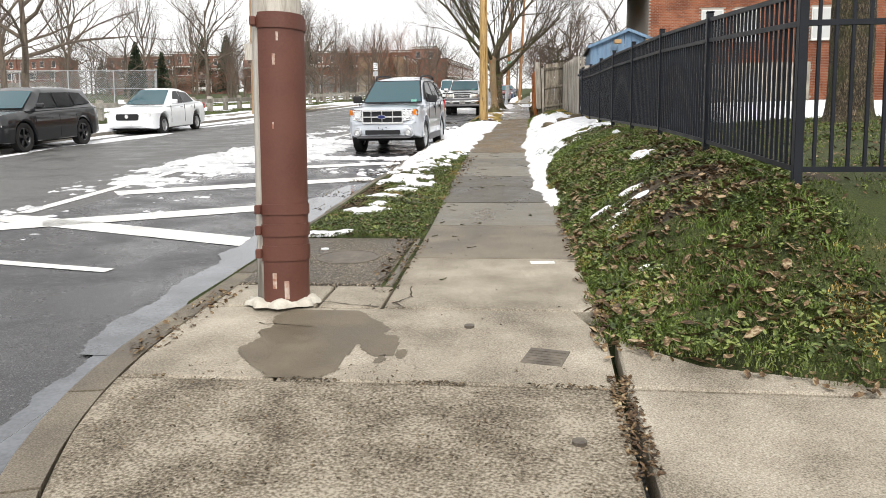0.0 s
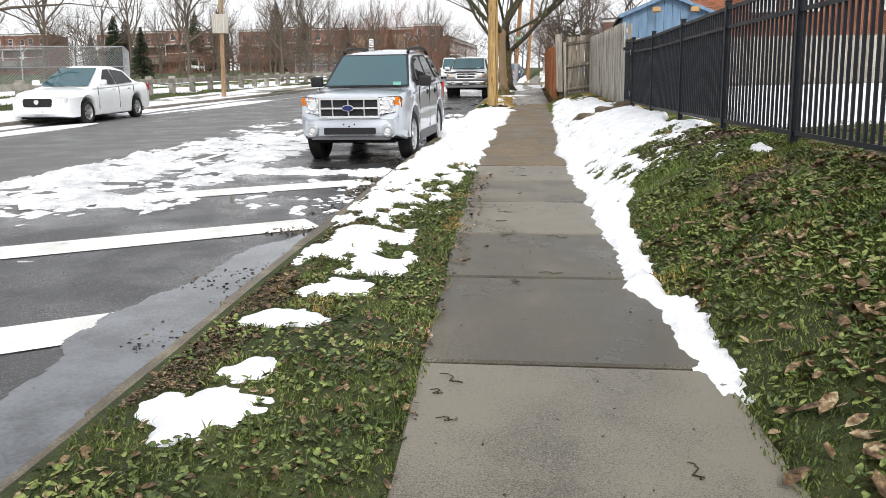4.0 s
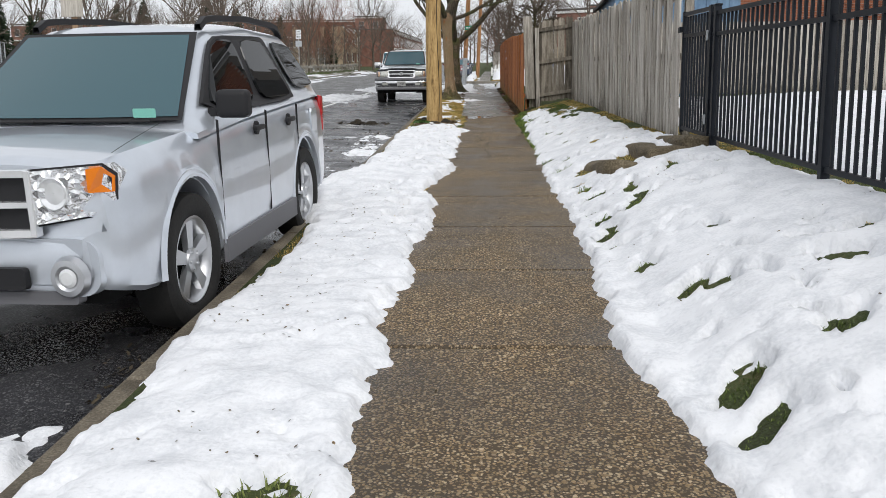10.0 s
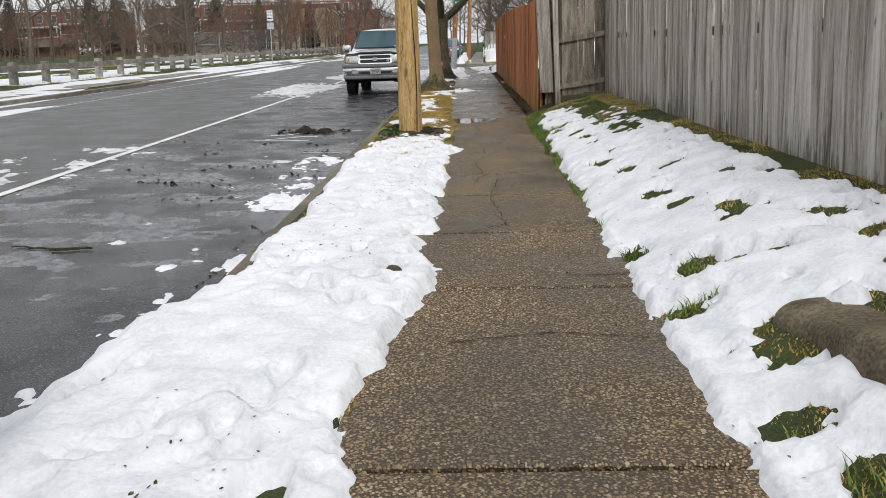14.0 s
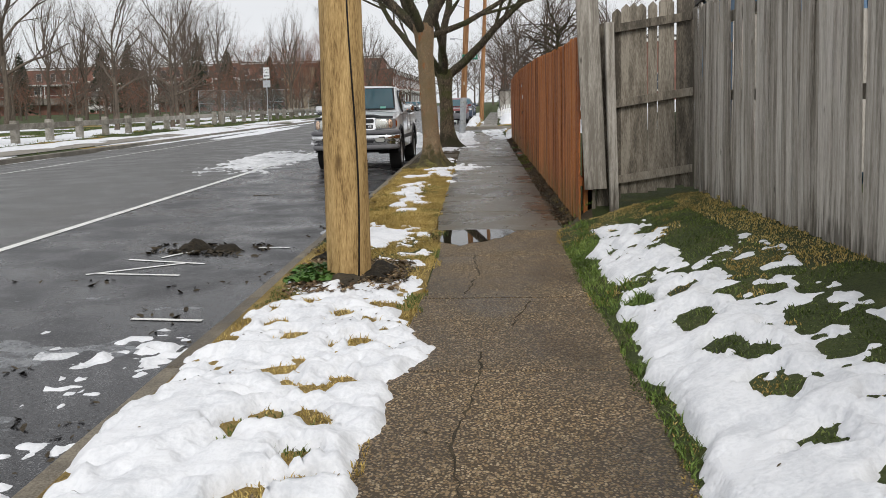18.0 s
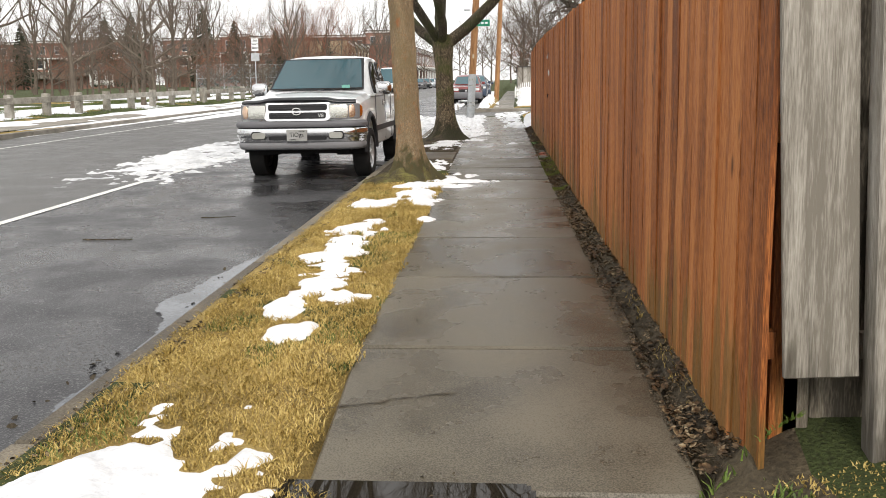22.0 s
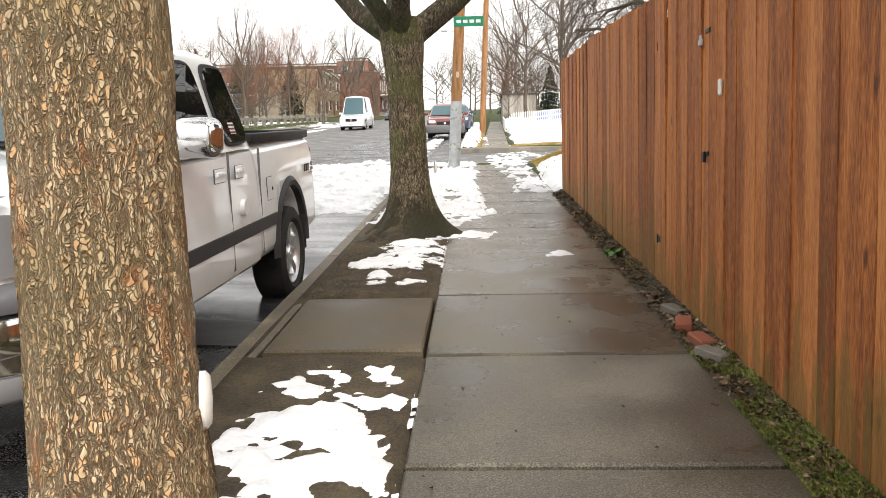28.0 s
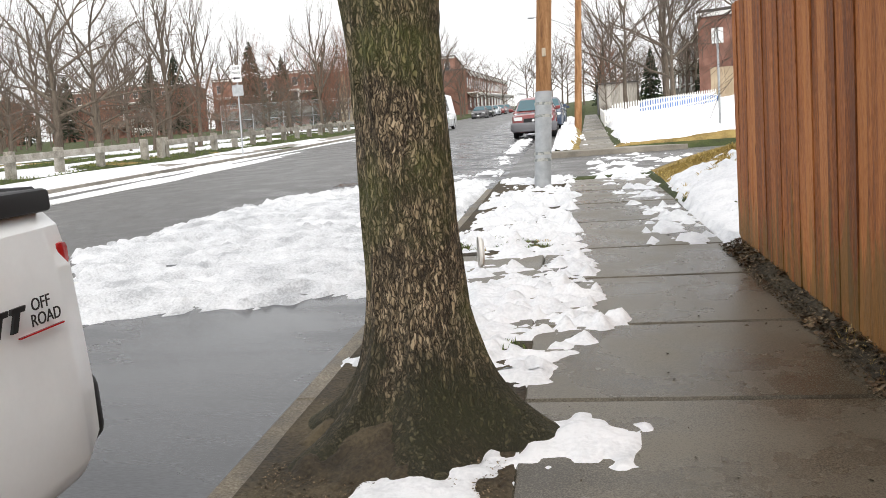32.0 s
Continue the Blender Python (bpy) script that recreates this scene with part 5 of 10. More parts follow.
def wrap_bm(profile, half=.945, y0=.03, run=.45):
    """A bar that wraps round the nose, from a profile of (outset, height)."""
    b = bmesh.new()
    pr = []
    for th in np.sign(np.linspace(-1, 1, 61)) * np.abs(np.linspace(-1, 1, 61)) ** 1.6 * 1.53:
        x, y = nose_curve(th, half, y0, run)
        nx = math.sin(th)
        pr.append([b.verts.new((x + nx * o, y - math.cos(th) * o, z)) for o, z in profile])
    for p, q in zip(pr, pr[1:]):
        for k in range(len(profile) - 1):
            b.faces.new((p[k], q[k], q[k + 1], p[k + 1]))
    b.faces.new(pr[0])
    b.faces.new(pr[-1][::-1])
    bmesh.ops.recalc_face_normals(b, faces=b.faces)
    return b


def lens_bm(s, x0, x1, z0, z1, out, flute=0.0, half=.925, y0=.06, run=.45):
    """A lamp glass that follows the nose round its corner; s: side."""
    b = bmesh.new()
    n, pr = 28, []
    for i in range(n + 1):
        u = i / n
        x = x0 + (x1 - x0) * u
        th = math.asin(min((x / half) ** 2.5, .9999))
        px, py = nose_curve(th, half, y0, run)
        e = min(u, 1 - u) * (x1 - x0)
        cut = .03 * max(0, 1 - e / .03) ** 2
        row = []
        for v, o in ((0, -.03), (.0, .5 * out), (.12, out), (.5, out * 1.5), (.88, out), (1, .5 * out), (1, -.03)):
            oo = o if 0 < i < n else -.03
            oo += flute * math.sin(x * 260) * (.1 < v < .9)
            row.append(b.verts.new((s * (px + math.sin(th) * oo), py - math.cos(th) * oo + .02 * v, z0 + cut + (z1 - z0 - 2 * cut) * v)))
        pr.append(row)
    for p, q in zip(pr, pr[1:]):
        for k in range(6):
            b.faces.new((p[k], q[k], q[k + 1], p[k + 1]))
    bmesh.ops.recalc_face_normals(b, faces=b.faces)
    return b


def bring_forward(car, d):
    """Set the parts of the nose proud of the body."""
    for ob in car.children:
        if ob.name.split(".")[0] in FRONT and ob.matrix_basis.translation.y < 1:
            ob.matrix_basis = Matrix.Translation((0, -d, 0)) @ ob.matrix_basis


def compact_suv():
    car = thing("suv", pose(-3.1, 18.45, Z(18.45) - .165, TILT, 0, -3.0) @ Matrix.Diagonal((1, .945, 1.07, 1)), "silver compact SUV with black roof rails, parked by the snowy kerb", "car", "parked vehicles")
    ax, R = (.9, 3.52), .39
    ys = [0, .03, .07, .14, .3, .6, 1.25, 2.0, 3.0, 4.0, 4.3, 4.42]
    hull("body", ys, [.68, .74, .79, .83, .865, .885, .89, .89, .89, .885, .86, .8], [.46, .44, .42, .4, .36, .33, .33, .33, .33, .33, .36, .42], [.64, .68, .975, 1.005, 1.025, 1.045, 1.075, 1.12, 1.155, 1.18, 1.16, 1.02], ax, .45, R, SILVER, car, .035, "silver painted body", floor=.36)
    side = cabin([1.12, 1.2, 1.95, 2.1, 3.0, 3.9, 4.2, 4.36], [1.075, 1.11, 1.61, 1.655, 1.7, 1.67, 1.61, 1.2], [.78, .77, .65, .64, .635, .63, .62, .63], [1.055, 1.06, 1.11, 1.115, 1.145, 1.17, 1.17, 1.1], [.875, .878, .88, .88, .88, .88, .86, .84], SILVER, car)
    screen("windscreen_seal", 1.1, 1.1, .755, 1.875, 1.605, .612, TRIM, car, .1, .03, label="black windscreen border")
    screen("windscreen", 1.125, 1.117, .722, 1.84, 1.582, .572, WINDSHIELD, car, .095, .036, label="tinted windscreen")
    for s in (-1, 1):
        b = box(s * .36 - .26, s * .36 + .26, 1.02, 1.04, 1.125, 1.137, .003)
        part("wiper", b, TRIM, car, m=pose(0, 0, 0, 0, 0, 0))
    part("inspection_sticker", plate_bm(.14, .05, .008, .003, (.56, 1.1, 1.17), .05, tilt=.0), STICKER_GREEN, car, "small inspection stickers", m=None)
    side_panel("window_surround", soft([(1.36, 1.14), (3.3, 1.158), (3.3, 1.24), (3.18, 1.6), (3.1, 1.625), (2.12, 1.61), (1.95, 1.56)], 1), side, TRIM, car, out=.004, label="black window surround")
    side_panel("front_window", soft([(1.5, 1.172), (2.34, 1.178), (2.4, 1.59), (2.1, 1.588), (1.92, 1.53)]), side, TINT, car, out=.009, label="dark tinted glass")
    side_panel("rear_window", soft([(2.48, 1.18), (3.22, 1.19), (3.22, 1.24), (3.11, 1.6), (2.51, 1.594)]), side, TINT, car, out=.009, label="dark tinted glass")
    side_panel("quarter_window", soft([(3.43, 1.23), (4.14, 1.25), (4.12, 1.3), (3.93, 1.57), (3.3, 1.6)]), side, TINT, car, out=.009, label="dark tinted glass")
    for x0 in (-1, 1):
        rws = [[(x0 * (.62 + .16 * u) + dx, 1.16 - 1.02 * u + .08 * u * u, 1.095 - .07 * u + .014) for dx in (-.004, .004)] for u in np.linspace(0, 1, 10)]
        put("bonnet_seam", quad_strip("bonnet_seam", rws, TRIM), None, car)
    flank = lambda y, z: float(np.interp(y, ys, [.68, .74, .79, .83, .865, .885, .89, .89, .89, .885, .86, .8])) + .012
    for y in (1.36, 2.38, 3.26):
        side_panel("door_seam", [(y, .42), (y + .006, .42), (y + .024, 1.11), (y + .018, 1.11)], flank, TRIM, car, out=.004)
    side_panel("sill_cladding", [(1.36, .26), (3.06, .26), (3.06, .4), (1.36, .4)], flank, GREY_TRIM, car, out=.012, label="grey plastic sill")
    flare(car, ax, .45, R, .885, SILVER, .05, .018)
    for s in (-1, 1):
        for y in (2.14, 2.98):
            bm = box(s * .925 - .018, s * .925 + .018, y - .1, y + .1, .995, 1.03, .012, 2)
            cyl(.045, .02, 16, axis="x", at=(s * .905, y, 1.01), bm=bm)
            part("door_handle", bm, TRIM, car, "black door handle", smooth=40)
        part("wing_mirror", mirror_bm(s, (.975, 1.5, 1.2), .21, .165, .13), TRIM, car, "black wing mirror", smooth=40)
        # roof rails
        b = bmesh.new()
        prev = None
        for y, z in ((2.0, 1.66), (2.12, 1.712), (2.3, 1.728), (3.0, 1.752), (3.7, 1.735), (3.86, 1.712), (3.98, 1.65)):
            ring = [b.verts.new((s * .585 + dx, y, z + dz)) for dx, dz in ((-.025, -.02), (.025, -.02), (.02, .02), (-.02, .02))]
            if prev:
                for k in range(4):
                    b.faces.new((prev[k], prev[(k + 1) % 4], ring[(k + 1) % 4], ring[k]))
            prev = ring
        bmesh.ops.recalc_face_normals(b, faces=b.faces)
        part("roof_rail", b, TRIM, car, "black roof rail", smooth=40)
        # head lamps
        b = bmesh.new()
        o = [(.5, .03, .985), (.8, .135, 1.0), (.83, .21, .95), (.825, .2, .84), (.74, .12, .775), (.5, .035, .745)]
        fr = [b.verts.new((s * x, y - .02, z)) for x, y, z in o]
        bk = [b.verts.new((s * x, y + .12, z)) for x, y, z in o]
        b.faces.new(fr)
        for k in range(6):
            b.faces.new((fr[k], fr[(k + 1) % 6], bk[(k + 1) % 6], bk[k]))
        bmesh.ops.recalc_face_normals(b, faces=b.faces)
        hl = part("headlight", b, FACETS, car, "clear faceted headlight")
        b = bmesh.new()
        b.faces.new([b.verts.new((s * (.68 + (x - .68) * 1.05), .117 + (y - .117) * 1.05 - .008, .88 + (z - .88) * 1.08)) for x, y, z in o])
        part("lamp_bezel", b, TRIM, hl, "thin black lamp surround")
        bm = lathe([(-.035, .07), (-.03, .075), (-.02, .05), (-.024, .002)], 16, "y", at=(s * .6, .052, .885))
        part("reflector", bm, CHROME, hl)
        b = bmesh.new()
        o = [(.735, .112, .985), (.8, .134, .994), (.828, .208, .945), (.824, .2, .875), (.735, .112, .88)]
        fr = [b.verts.new((s * (x + .004), y - .027, z)) for x, y, z in o]
        b.faces.new(fr)
        bk = [b.verts.new((s * x, y + .03, z)) for x, y, z in o]
        for k in range(5):
            b.faces.new((fr[k], fr[(k + 1) % 5], bk[(k + 1) % 5], bk[k]))
        bmesh.ops.recalc_face_normals(b, faces=b.faces)
        part("turn_signal", b, AMBER, car, "amber turn signal")
        fb = lathe([(-.03, .001), (-.035, .045), (-.045, .052), (-.05, .06), (-.045, .085), (-.005, .1)], 24, "y", at=(s * .62, .06, .5))
        fog = part("fog_lamp", fb, ALLOY, car, "round fog lamp in a silver ring", smooth=40)
        part("lens", lathe([(-.048, .001), (-.046, .03), (-.036, .045)], 18, "y", at=(s * .62, .055, .5)), LAMP, fog)
        # tail lamps
        part("tail_light", box(s * .838 - .03, s * .838 + .03, 4.28, 4.4, .82, 1.14, .02, 2), RED_LAMP, car, "red tail light", smooth=40)
    # grille
    part("grille_opening", plate_bm(.96, .27, .03, .03, (0, .04, .84), .12), TRIM, car, "black grille")
    b = bmesh.new()
    for z0, z1 in ((.96, .99), (.69, .725), (.825, .85)):
        for k in range(10):
            x0, x1 = -.49 + .098 * k, -.49 + .098 * (k + 1)
            vs = []
            for x in (x0, x1):
                yy = .005 + .12 * x * x
                vs += [b.verts.new((x, yy - .03, z0)), b.verts.new((x, yy - .03, z1)), b.verts.new((x, yy + .03, z1)), b.verts.new((x, yy + .03, z0))]
            for q in ((0, 4, 5, 1), (1, 5, 6, 2), (0, 3, 7, 4)):
                b.faces.new([vs[i] for i in q])
    for x in (-.49, .475):
        box(x, x + .03, .0, .06, .69, .99, .004, bm=b)
    for x in (-.26, 0, .26):
        box(x - .006, x + .006, -.02, .03, .71, .97, bm=b)
    bmesh.ops.recalc_face_normals(b, faces=b.faces)
    part("grille_frame", b, CHROME, car, "chrome grille bars")
    bm = bmesh.new()
    bmesh.ops.create_cone(bm, cap_ends=True, segments=32, radius1=.1, radius2=.095, depth=.02)
    bmesh.ops.transform(bm, verts=bm.verts, matrix=Matrix.Translation((0, -.04, .84)) @ Matrix.Rotation(math.pi / 2, 4, "X") @ Matrix.Diagonal((1, .48, 1, 1)))
    part("badge", bm, CHROME, car, "oval badge")
    bm = bmesh.new()
    bmesh.ops.create_cone(bm, cap_ends=True, segments=32, radius1=.086, radius2=.086, depth=.02)
    bmesh.ops.transform(bm, verts=bm.verts, matrix=Matrix.Translation((0, -.046, .84)) @ Matrix.Rotation(math.pi / 2, 4, "X") @ Matrix.Diagonal((1, .45, 1, 1)))
    part("badge_field", bm, BADGE_BLUE, car, "blue oval")
    part("bumper", plate_bm(1.52, .27, .09, .05, (0, .05, .54), .13), SILVER, car, "silver bumper cover", smooth=40)
    part("lower_intake", plate_bm(.84, .1, .02, .03, (0, .005, .5), .1), TRIM, car, "black lower intake")
    part("skid_trim", plate_bm(1.3, .06, .02, .05, (0, .05, .4), .1), GREY_TRIM, car, "grey lower trim")
    for x in (-.09, 0, .09):
        part("bolt_hole", cyl(.014, .012, 10, axis="y", at=(x, -.002, .6 - (.03 if x == 0 else 0))), TRIM, car)
    part("rear_bumper", box(-.82, .82, 4.25, 4.46, .38, .66, .06, 3), SILVER, car, "silver rear bumper", smooth=40)
    part("tailgate_glass", box(-.56, .56, 4.3, 4.36, 1.2, 1.52, .02), TINT, car)
    side_panel("fuel_door", [(3.76, .86), (3.94, .86), (3.95, .9), (3.95, 1.02), (3.93, 1.05), (3.77, 1.05), (3.75, 1.02), (3.75, .9)], flank, SILVER, car, out=.008)
    bring_forward(car, .06)
    add_wheels(car, R, .225, 5, ALLOY, .9, ax)
    return car


def pickup():
    car = thing("pickup_truck", pose(-3.262, 43.84, Z(43.84) - .18, TILT - .7, 0, -.7) @ Matrix.Diagonal((1.035, .972, 1.09, 1)), "white pickup truck with chrome bumper parked at the kerb", "truck", "parked vehicles")
    ax, R = (.92, 4.02), .385
    ys = [0, .04, .09, .16, .35, .7, 1.35, 2.2, 3.1, 3.14, 3.18, 4.5, 4.96, 5.06]
    hw = [.74, .8, .85, .88, .91, .92, .925, .925, .925, .92, .925, .925, .92, .9]
    hull("body", ys, hw, [.56, .5, .46, .45, .44, .42, .4, .4, .4, .42, .42, .42, .44, .5], [.78, .84, 1.06, 1.1, 1.13, 1.17, 1.2, 1.2, 1.22, 1.2, 1.2, 1.22, 1.23, 1.23], ax, .475, R, WHITE_PAINT, car, .045, "white painted body", .18, .42, (3.2, 4.97))
    side = cabin([1.22, 1.3, 2.02, 2.15, 2.8, 2.96, 3.04, 3.1, 3.16], [1.2, 1.23, 1.71, 1.755, 1.78, 1.772, 1.75, 1.6, 1.25], [.82, .81, .73, .72, .72, .72, .72, .74, .78], [1.18, 1.18, 1.19, 1.19, 1.2, 1.2, 1.2, 1.2, 1.2], [.9, .905, .905, .905, .905, .905, .905, .9, .88], WHITE_PAINT, car, .035)
    screen("windscreen_seal", 1.22, 1.235, .775, 1.945, 1.715, .68, TRIM, car, .1, .03, label="black windscreen border")
    screen("windscreen", 1.245, 1.252, .742, 1.91, 1.692, .64, WINDSHIELD, car, .095, .036, label="windscreen reflecting the pale sky")
    side_panel("window_surround", soft([(1.565, 1.185), (2.4, 1.195), (2.445, 1.69), (2.14, 1.685), (1.965, 1.6)], 3), side, TRIM, car, out=.003, label="black window rubber")
    side_panel("front_window", soft([(1.6, 1.2), (2.385, 1.21), (2.425, 1.672), (2.145, 1.667), (1.98, 1.58)], 3), side, TINT, car, out=.008, label="dark side glass")
    side_panel("window_surround", soft([(2.535, 1.195), (3.0, 1.21), (3.065, 1.27), (3.06, 1.37), (3.02, 1.66), (2.95, 1.69), (2.565, 1.69)], 3), side, TRIM, car, out=.003, label="black window rubber")
    side_panel("rear_window", soft([(2.555, 1.212), (2.985, 1.226), (3.045, 1.28), (3.04, 1.37), (3.0, 1.645), (2.935, 1.672), (2.583, 1.672)], 3), side, TINT, car, out=.008, label="dark side glass")
    side_panel("window_sticker", [(2.72, 1.27), (2.82, 1.27), (2.82, 1.34), (2.72, 1.34)], side, PAPER, car, out=.011, label="small red and white striped sticker", both=False, only=1)
    for k in range(3):
        side_panel("sticker_stripe", [(2.72, 1.275 + .022 * k), (2.82, 1.275 + .022 * k), (2.82, 1.286 + .022 * k), (2.72, 1.286 + .022 * k)], side, RED_PAINT, car, out=.013, both=False, only=1)
    flank = lambda y, z: float(np.interp(y, ys, hw)) + .013
    for y in (1.46, 2.46, 3.16):
        side_panel("door_seam", [(y, .46), (y + .0045, .46), (y + .0125, 1.165), (y + .008, 1.165)], flank, GREY_TRIM, car, out=.003)
    side_panel("side_moulding", [(1.42, .62), (3.52, .62), (3.54, .7), (1.42, .7)], flank, DARK_TRIM, car, out=.016, label="dark grey side moulding")
    flare(car, ax, .475, R, .922, DARK_TRIM, .085, .035)
    for s in (-1, 1):
        for y, w in ((2.27, .1), (2.66, .085)):
            hd = part("door_handle", box(s * .945 - .014, s * .945 + .014, y - w * .7, y + w * .8, 1.035, 1.062, .01, 2), WHITE_PAINT, car, "white door handle", smooth=40)
            # no hollow here: a flat grey rim paints the recess's shaded edge
            part("recess_shade_rim", box(s * .94 - .004, s * .94 + .004, y - w, y + w, 1.0, 1.085, .003), GREY_TRIM, hd, "grey rim painted as a recess's shaded edge")
            part("recess_plate", box(s * .941 - .005, s * .941 + .005, y - w + .004, y + w - .004, 1.003, 1.082, .003), WHITE_PAINT, hd)
        wm_ = mirror_bm(s, (1.04, 1.66, 1.27), .27, .2, .15, .068)
        part("wing_mirror", wm_, DULL_CHROME, car, "chrome wing mirror", smooth=60)
        part("mirror_foot", box(min(s * .86, s * .95), max(s * .86, s * .95), 1.62, 1.76, 1.19, 1.25, .015, 2), TRIM, car, "black mirror foot")
        hl = part("headlight", lens_bm(s, .47, .75, .865, 1.05, .012), FLUTES, car, "slightly clouded fluted headlight", smooth=40)
        part("lamp_bezel", lens_bm(s, .458, .922, .855, 1.06, .0), VALANCE, hl, "grey lamp surround", smooth=30)
        part("turn_signal", lens_bm(s, .757, .842, .87, 1.045, .012), PEACH_FACETS, car, "clear corner lamp over an amber bulb", smooth=40)
        part("side_reflector", lens_bm(s, .845, .915, .87, 1.045, .012), AMBER_FACETS, car, "amber corner reflector", smooth=40)
        fog = part("fog_lamp", plate_bm(.2, .085, .035, .03, (s * .58, -.0, .635), .06), HEADLAMP, car, "rectangular fog lamp", smooth=40)
        part("lamp_bezel", plate_bm(.235, .115, .045, .02, (s * .58, .008, .635), .06), TRIM, fog)
        part("tail_light", box(s * .86 - .05, s * .86 + .042, 4.99, 5.07, .85, 1.115, .02, 2), RED_LAMP, car, "red tail light", smooth=40)
        part("marker", box(s * .83 - .045, s * .83 + .035, 4.99, 5.06, 1.12, 1.165, .01), AMBER, car)
        # bed rail cap
        part("bed_rail_cap", box(s * .838 - .05, s * .838 + .048, 3.2, 5.04, 1.2, 1.264, .014, 2), TRIM, car, "black bed rail cap", smooth=40)
    bm = bmesh.new()
    for a, b_ in (((-.79, 3.24), (.79, 3.24)), ((.79, 3.24), (.79, 4.98)), ((.79, 4.98), (-.79, 4.98)), ((-.79, 4.98), (-.79, 3.24))):
        bm.faces.new([bm.verts.new(p) for p in ((a[0], a[1], 1.24), (b_[0], b_[1], 1.24), (b_[0], b_[1], .78), (a[0], a[1], .78))])
    part("bed_wall", bm, WHITE_PAINT, car, "white inside of the load bed")
    part("bed_floor", box(-.79, .79, 3.24, 4.98, .74, .785), GREY_TRIM, car, "grey bed liner")
    part("tool_box", box(-.6, .2, 3.3, 3.85, .785, 1.13, .03, 2), GREY_TRIM, car, "grey plastic tool box", smooth=40)
    part("tailgate_cap", box(-.84, .84, 4.98, 5.05, 1.235, 1.27, .01), TRIM, car)
    part("rear_bumper", box(-.9, .9, 5.0, 5.14, .5, .72, .05, 3), TRIM, car, "black rear bumper", smooth=40)
    part("step_pad", box(-.88, .88, 5.0, 5.12, .72, .74, .01), TRIM, car)
    part("rear_glass", box(-.55, .55, 3.03, 3.08, 1.28, 1.66, .02), TINT, car)
    for x0 in (-.42, .14):
        bm = rail_bm(x0, 1.235, 1.262, x0 + .5, 1.27, 1.275, .014, .016)
        part("wiper", bm, TRIM, car, "black wiper")
    part("inspection_sticker", plate_bm(.13, .045, .006, .003, (.5, 1.225, 1.3), .05), STICKER_GREEN, car, "small inspection stickers")
    # bug shield
    b = bmesh.new()
    pr = []
    for x in np.linspace(-.86, .86, 25):
        yy = .1 + .16 * abs(x) ** 2.4
        drop = sm(.4, .62, abs(x))
        hh = 1.122 - .028 * float(drop) - .02 * abs(x) ** 3
        pr.append([b.verts.new((x, yy + dy, hh + dz)) for dy, dz in ((-.02, -.03 + .012 * float(drop)), (-.045, .0), (-.03, .026), (.06, .036))])
    for p, q in zip(pr, pr[1:]):
        for k in range(3):
            b.faces.new((p[k], q[k], q[k + 1], p[k + 1]))
    part("bug_shield", b, BLACK_PAINT, car, "smoked black bug shield", smooth=60)
    # grille
    part("grille_surround", plate_bm(1.0, .26, .075, .03, (0, .075, .965), .12, tilt=.3), CHROME, car, "chrome grille surround", smooth=40)
    for z, w in ((1.02, .87), (.908, .84)):
        part("grille_insert", plate_bm(w, .082, .025, .008, (0, .048 + .3 * (z - .965), z), .12, tilt=.3), TRIM, car, "black grille opening")
        for k in (-1, 1):
            part("grille_bar", plate_bm(w * .97, .008, .003, .008, (0, .04 + .3 * (z + k * .016 - .965), z + k * .016), .12), DARK_TRIM, car, "dark grille slat")
    bm = lathe([(0, .055), (-.012, .058), (-.012, .045), (0, .045)], 28, "y")
    bmesh.ops.transform(bm, verts=bm.verts, matrix=Matrix.Translation((0, .022, .965)) @ Matrix.Diagonal((1.25, 1, .9, 1)))
    part("badge", bm, CHROME, car, "chrome oval badge")
    put("lettering", text_mesh("V8", .075, CHROME), pose(.36, .02, .905, 90, 0, 0), car, "chrome V8 letters")
    # bumper
    part("front_bumper", wrap_bm([(-.04, .525), (.012, .53), (.024, .55), (.03, .6), (.034, .612), (.046, .622), (.05, .67), (.046, .71), (.034, .738), (-.03, .752)]), DULL_CHROME, car, "chrome front bumper", smooth=60)
    part("bumper_top_pad", wrap_bm([(-.03, .748), (.044, .75), (.052, .77), (.05, .8), (.03, .825), (-.05, .835)]), GREY_TRIM, car, "grey bumper pad", smooth=50)
    part("bumper_valance", wrap_bm([(-.06, .43), (.0, .44), (.02, .46), (.026, .51), (.018, .532), (-.03, .535)]), VALANCE, car, "grey lower valance", smooth=50)
    part("bumper_slot", plate_bm(.86, .055, .02, .03, (0, -.004, .6), .06), TRIM, car)
    part("plate", plate_bm(.3, .15, .01, .012, (0, -.032, .64)), PLATE_GREY, car, "worn front plate")
    put("lettering", text_mesh("TiOga", .085, TRIM), pose(0, -.046, .645, 90, 0, 0), car, "dark plate lettering")
    put("lettering", text_mesh("county", .035, TRIM), pose(-.06, -.046, .585, 90, 0, 0), car)
    put("lettering", text_mesh("penna.", .035, TRIM), pose(.08, -.046, .7, 90, 0, 0), car)
    # side decal: readable words, the rest as bars
    for s in (1,):
        put("lettering", text_mesh("OFF", .046, TRIM, .001), pose(.945, 4.84, .978, 90, 0, 90), car, "black decal letters")
        put("lettering", text_mesh("ROAD", .046, TRIM, .001), pose(.945, 4.855, .938, 90, 0, 90), car, "black decal letters")
        for k in range(3):
            bm = box(.937, .945, -.011, .011, .925, .985)
            box(.937, .945, -.026, .03, .972, .986, bm=bm)
            for v in bm.verts:
                v.co.y += .45 * (v.co.z - .955) + 4.6 + .068 * k
            part("decal_bar", bm, TRIM, car, "black decal mark")
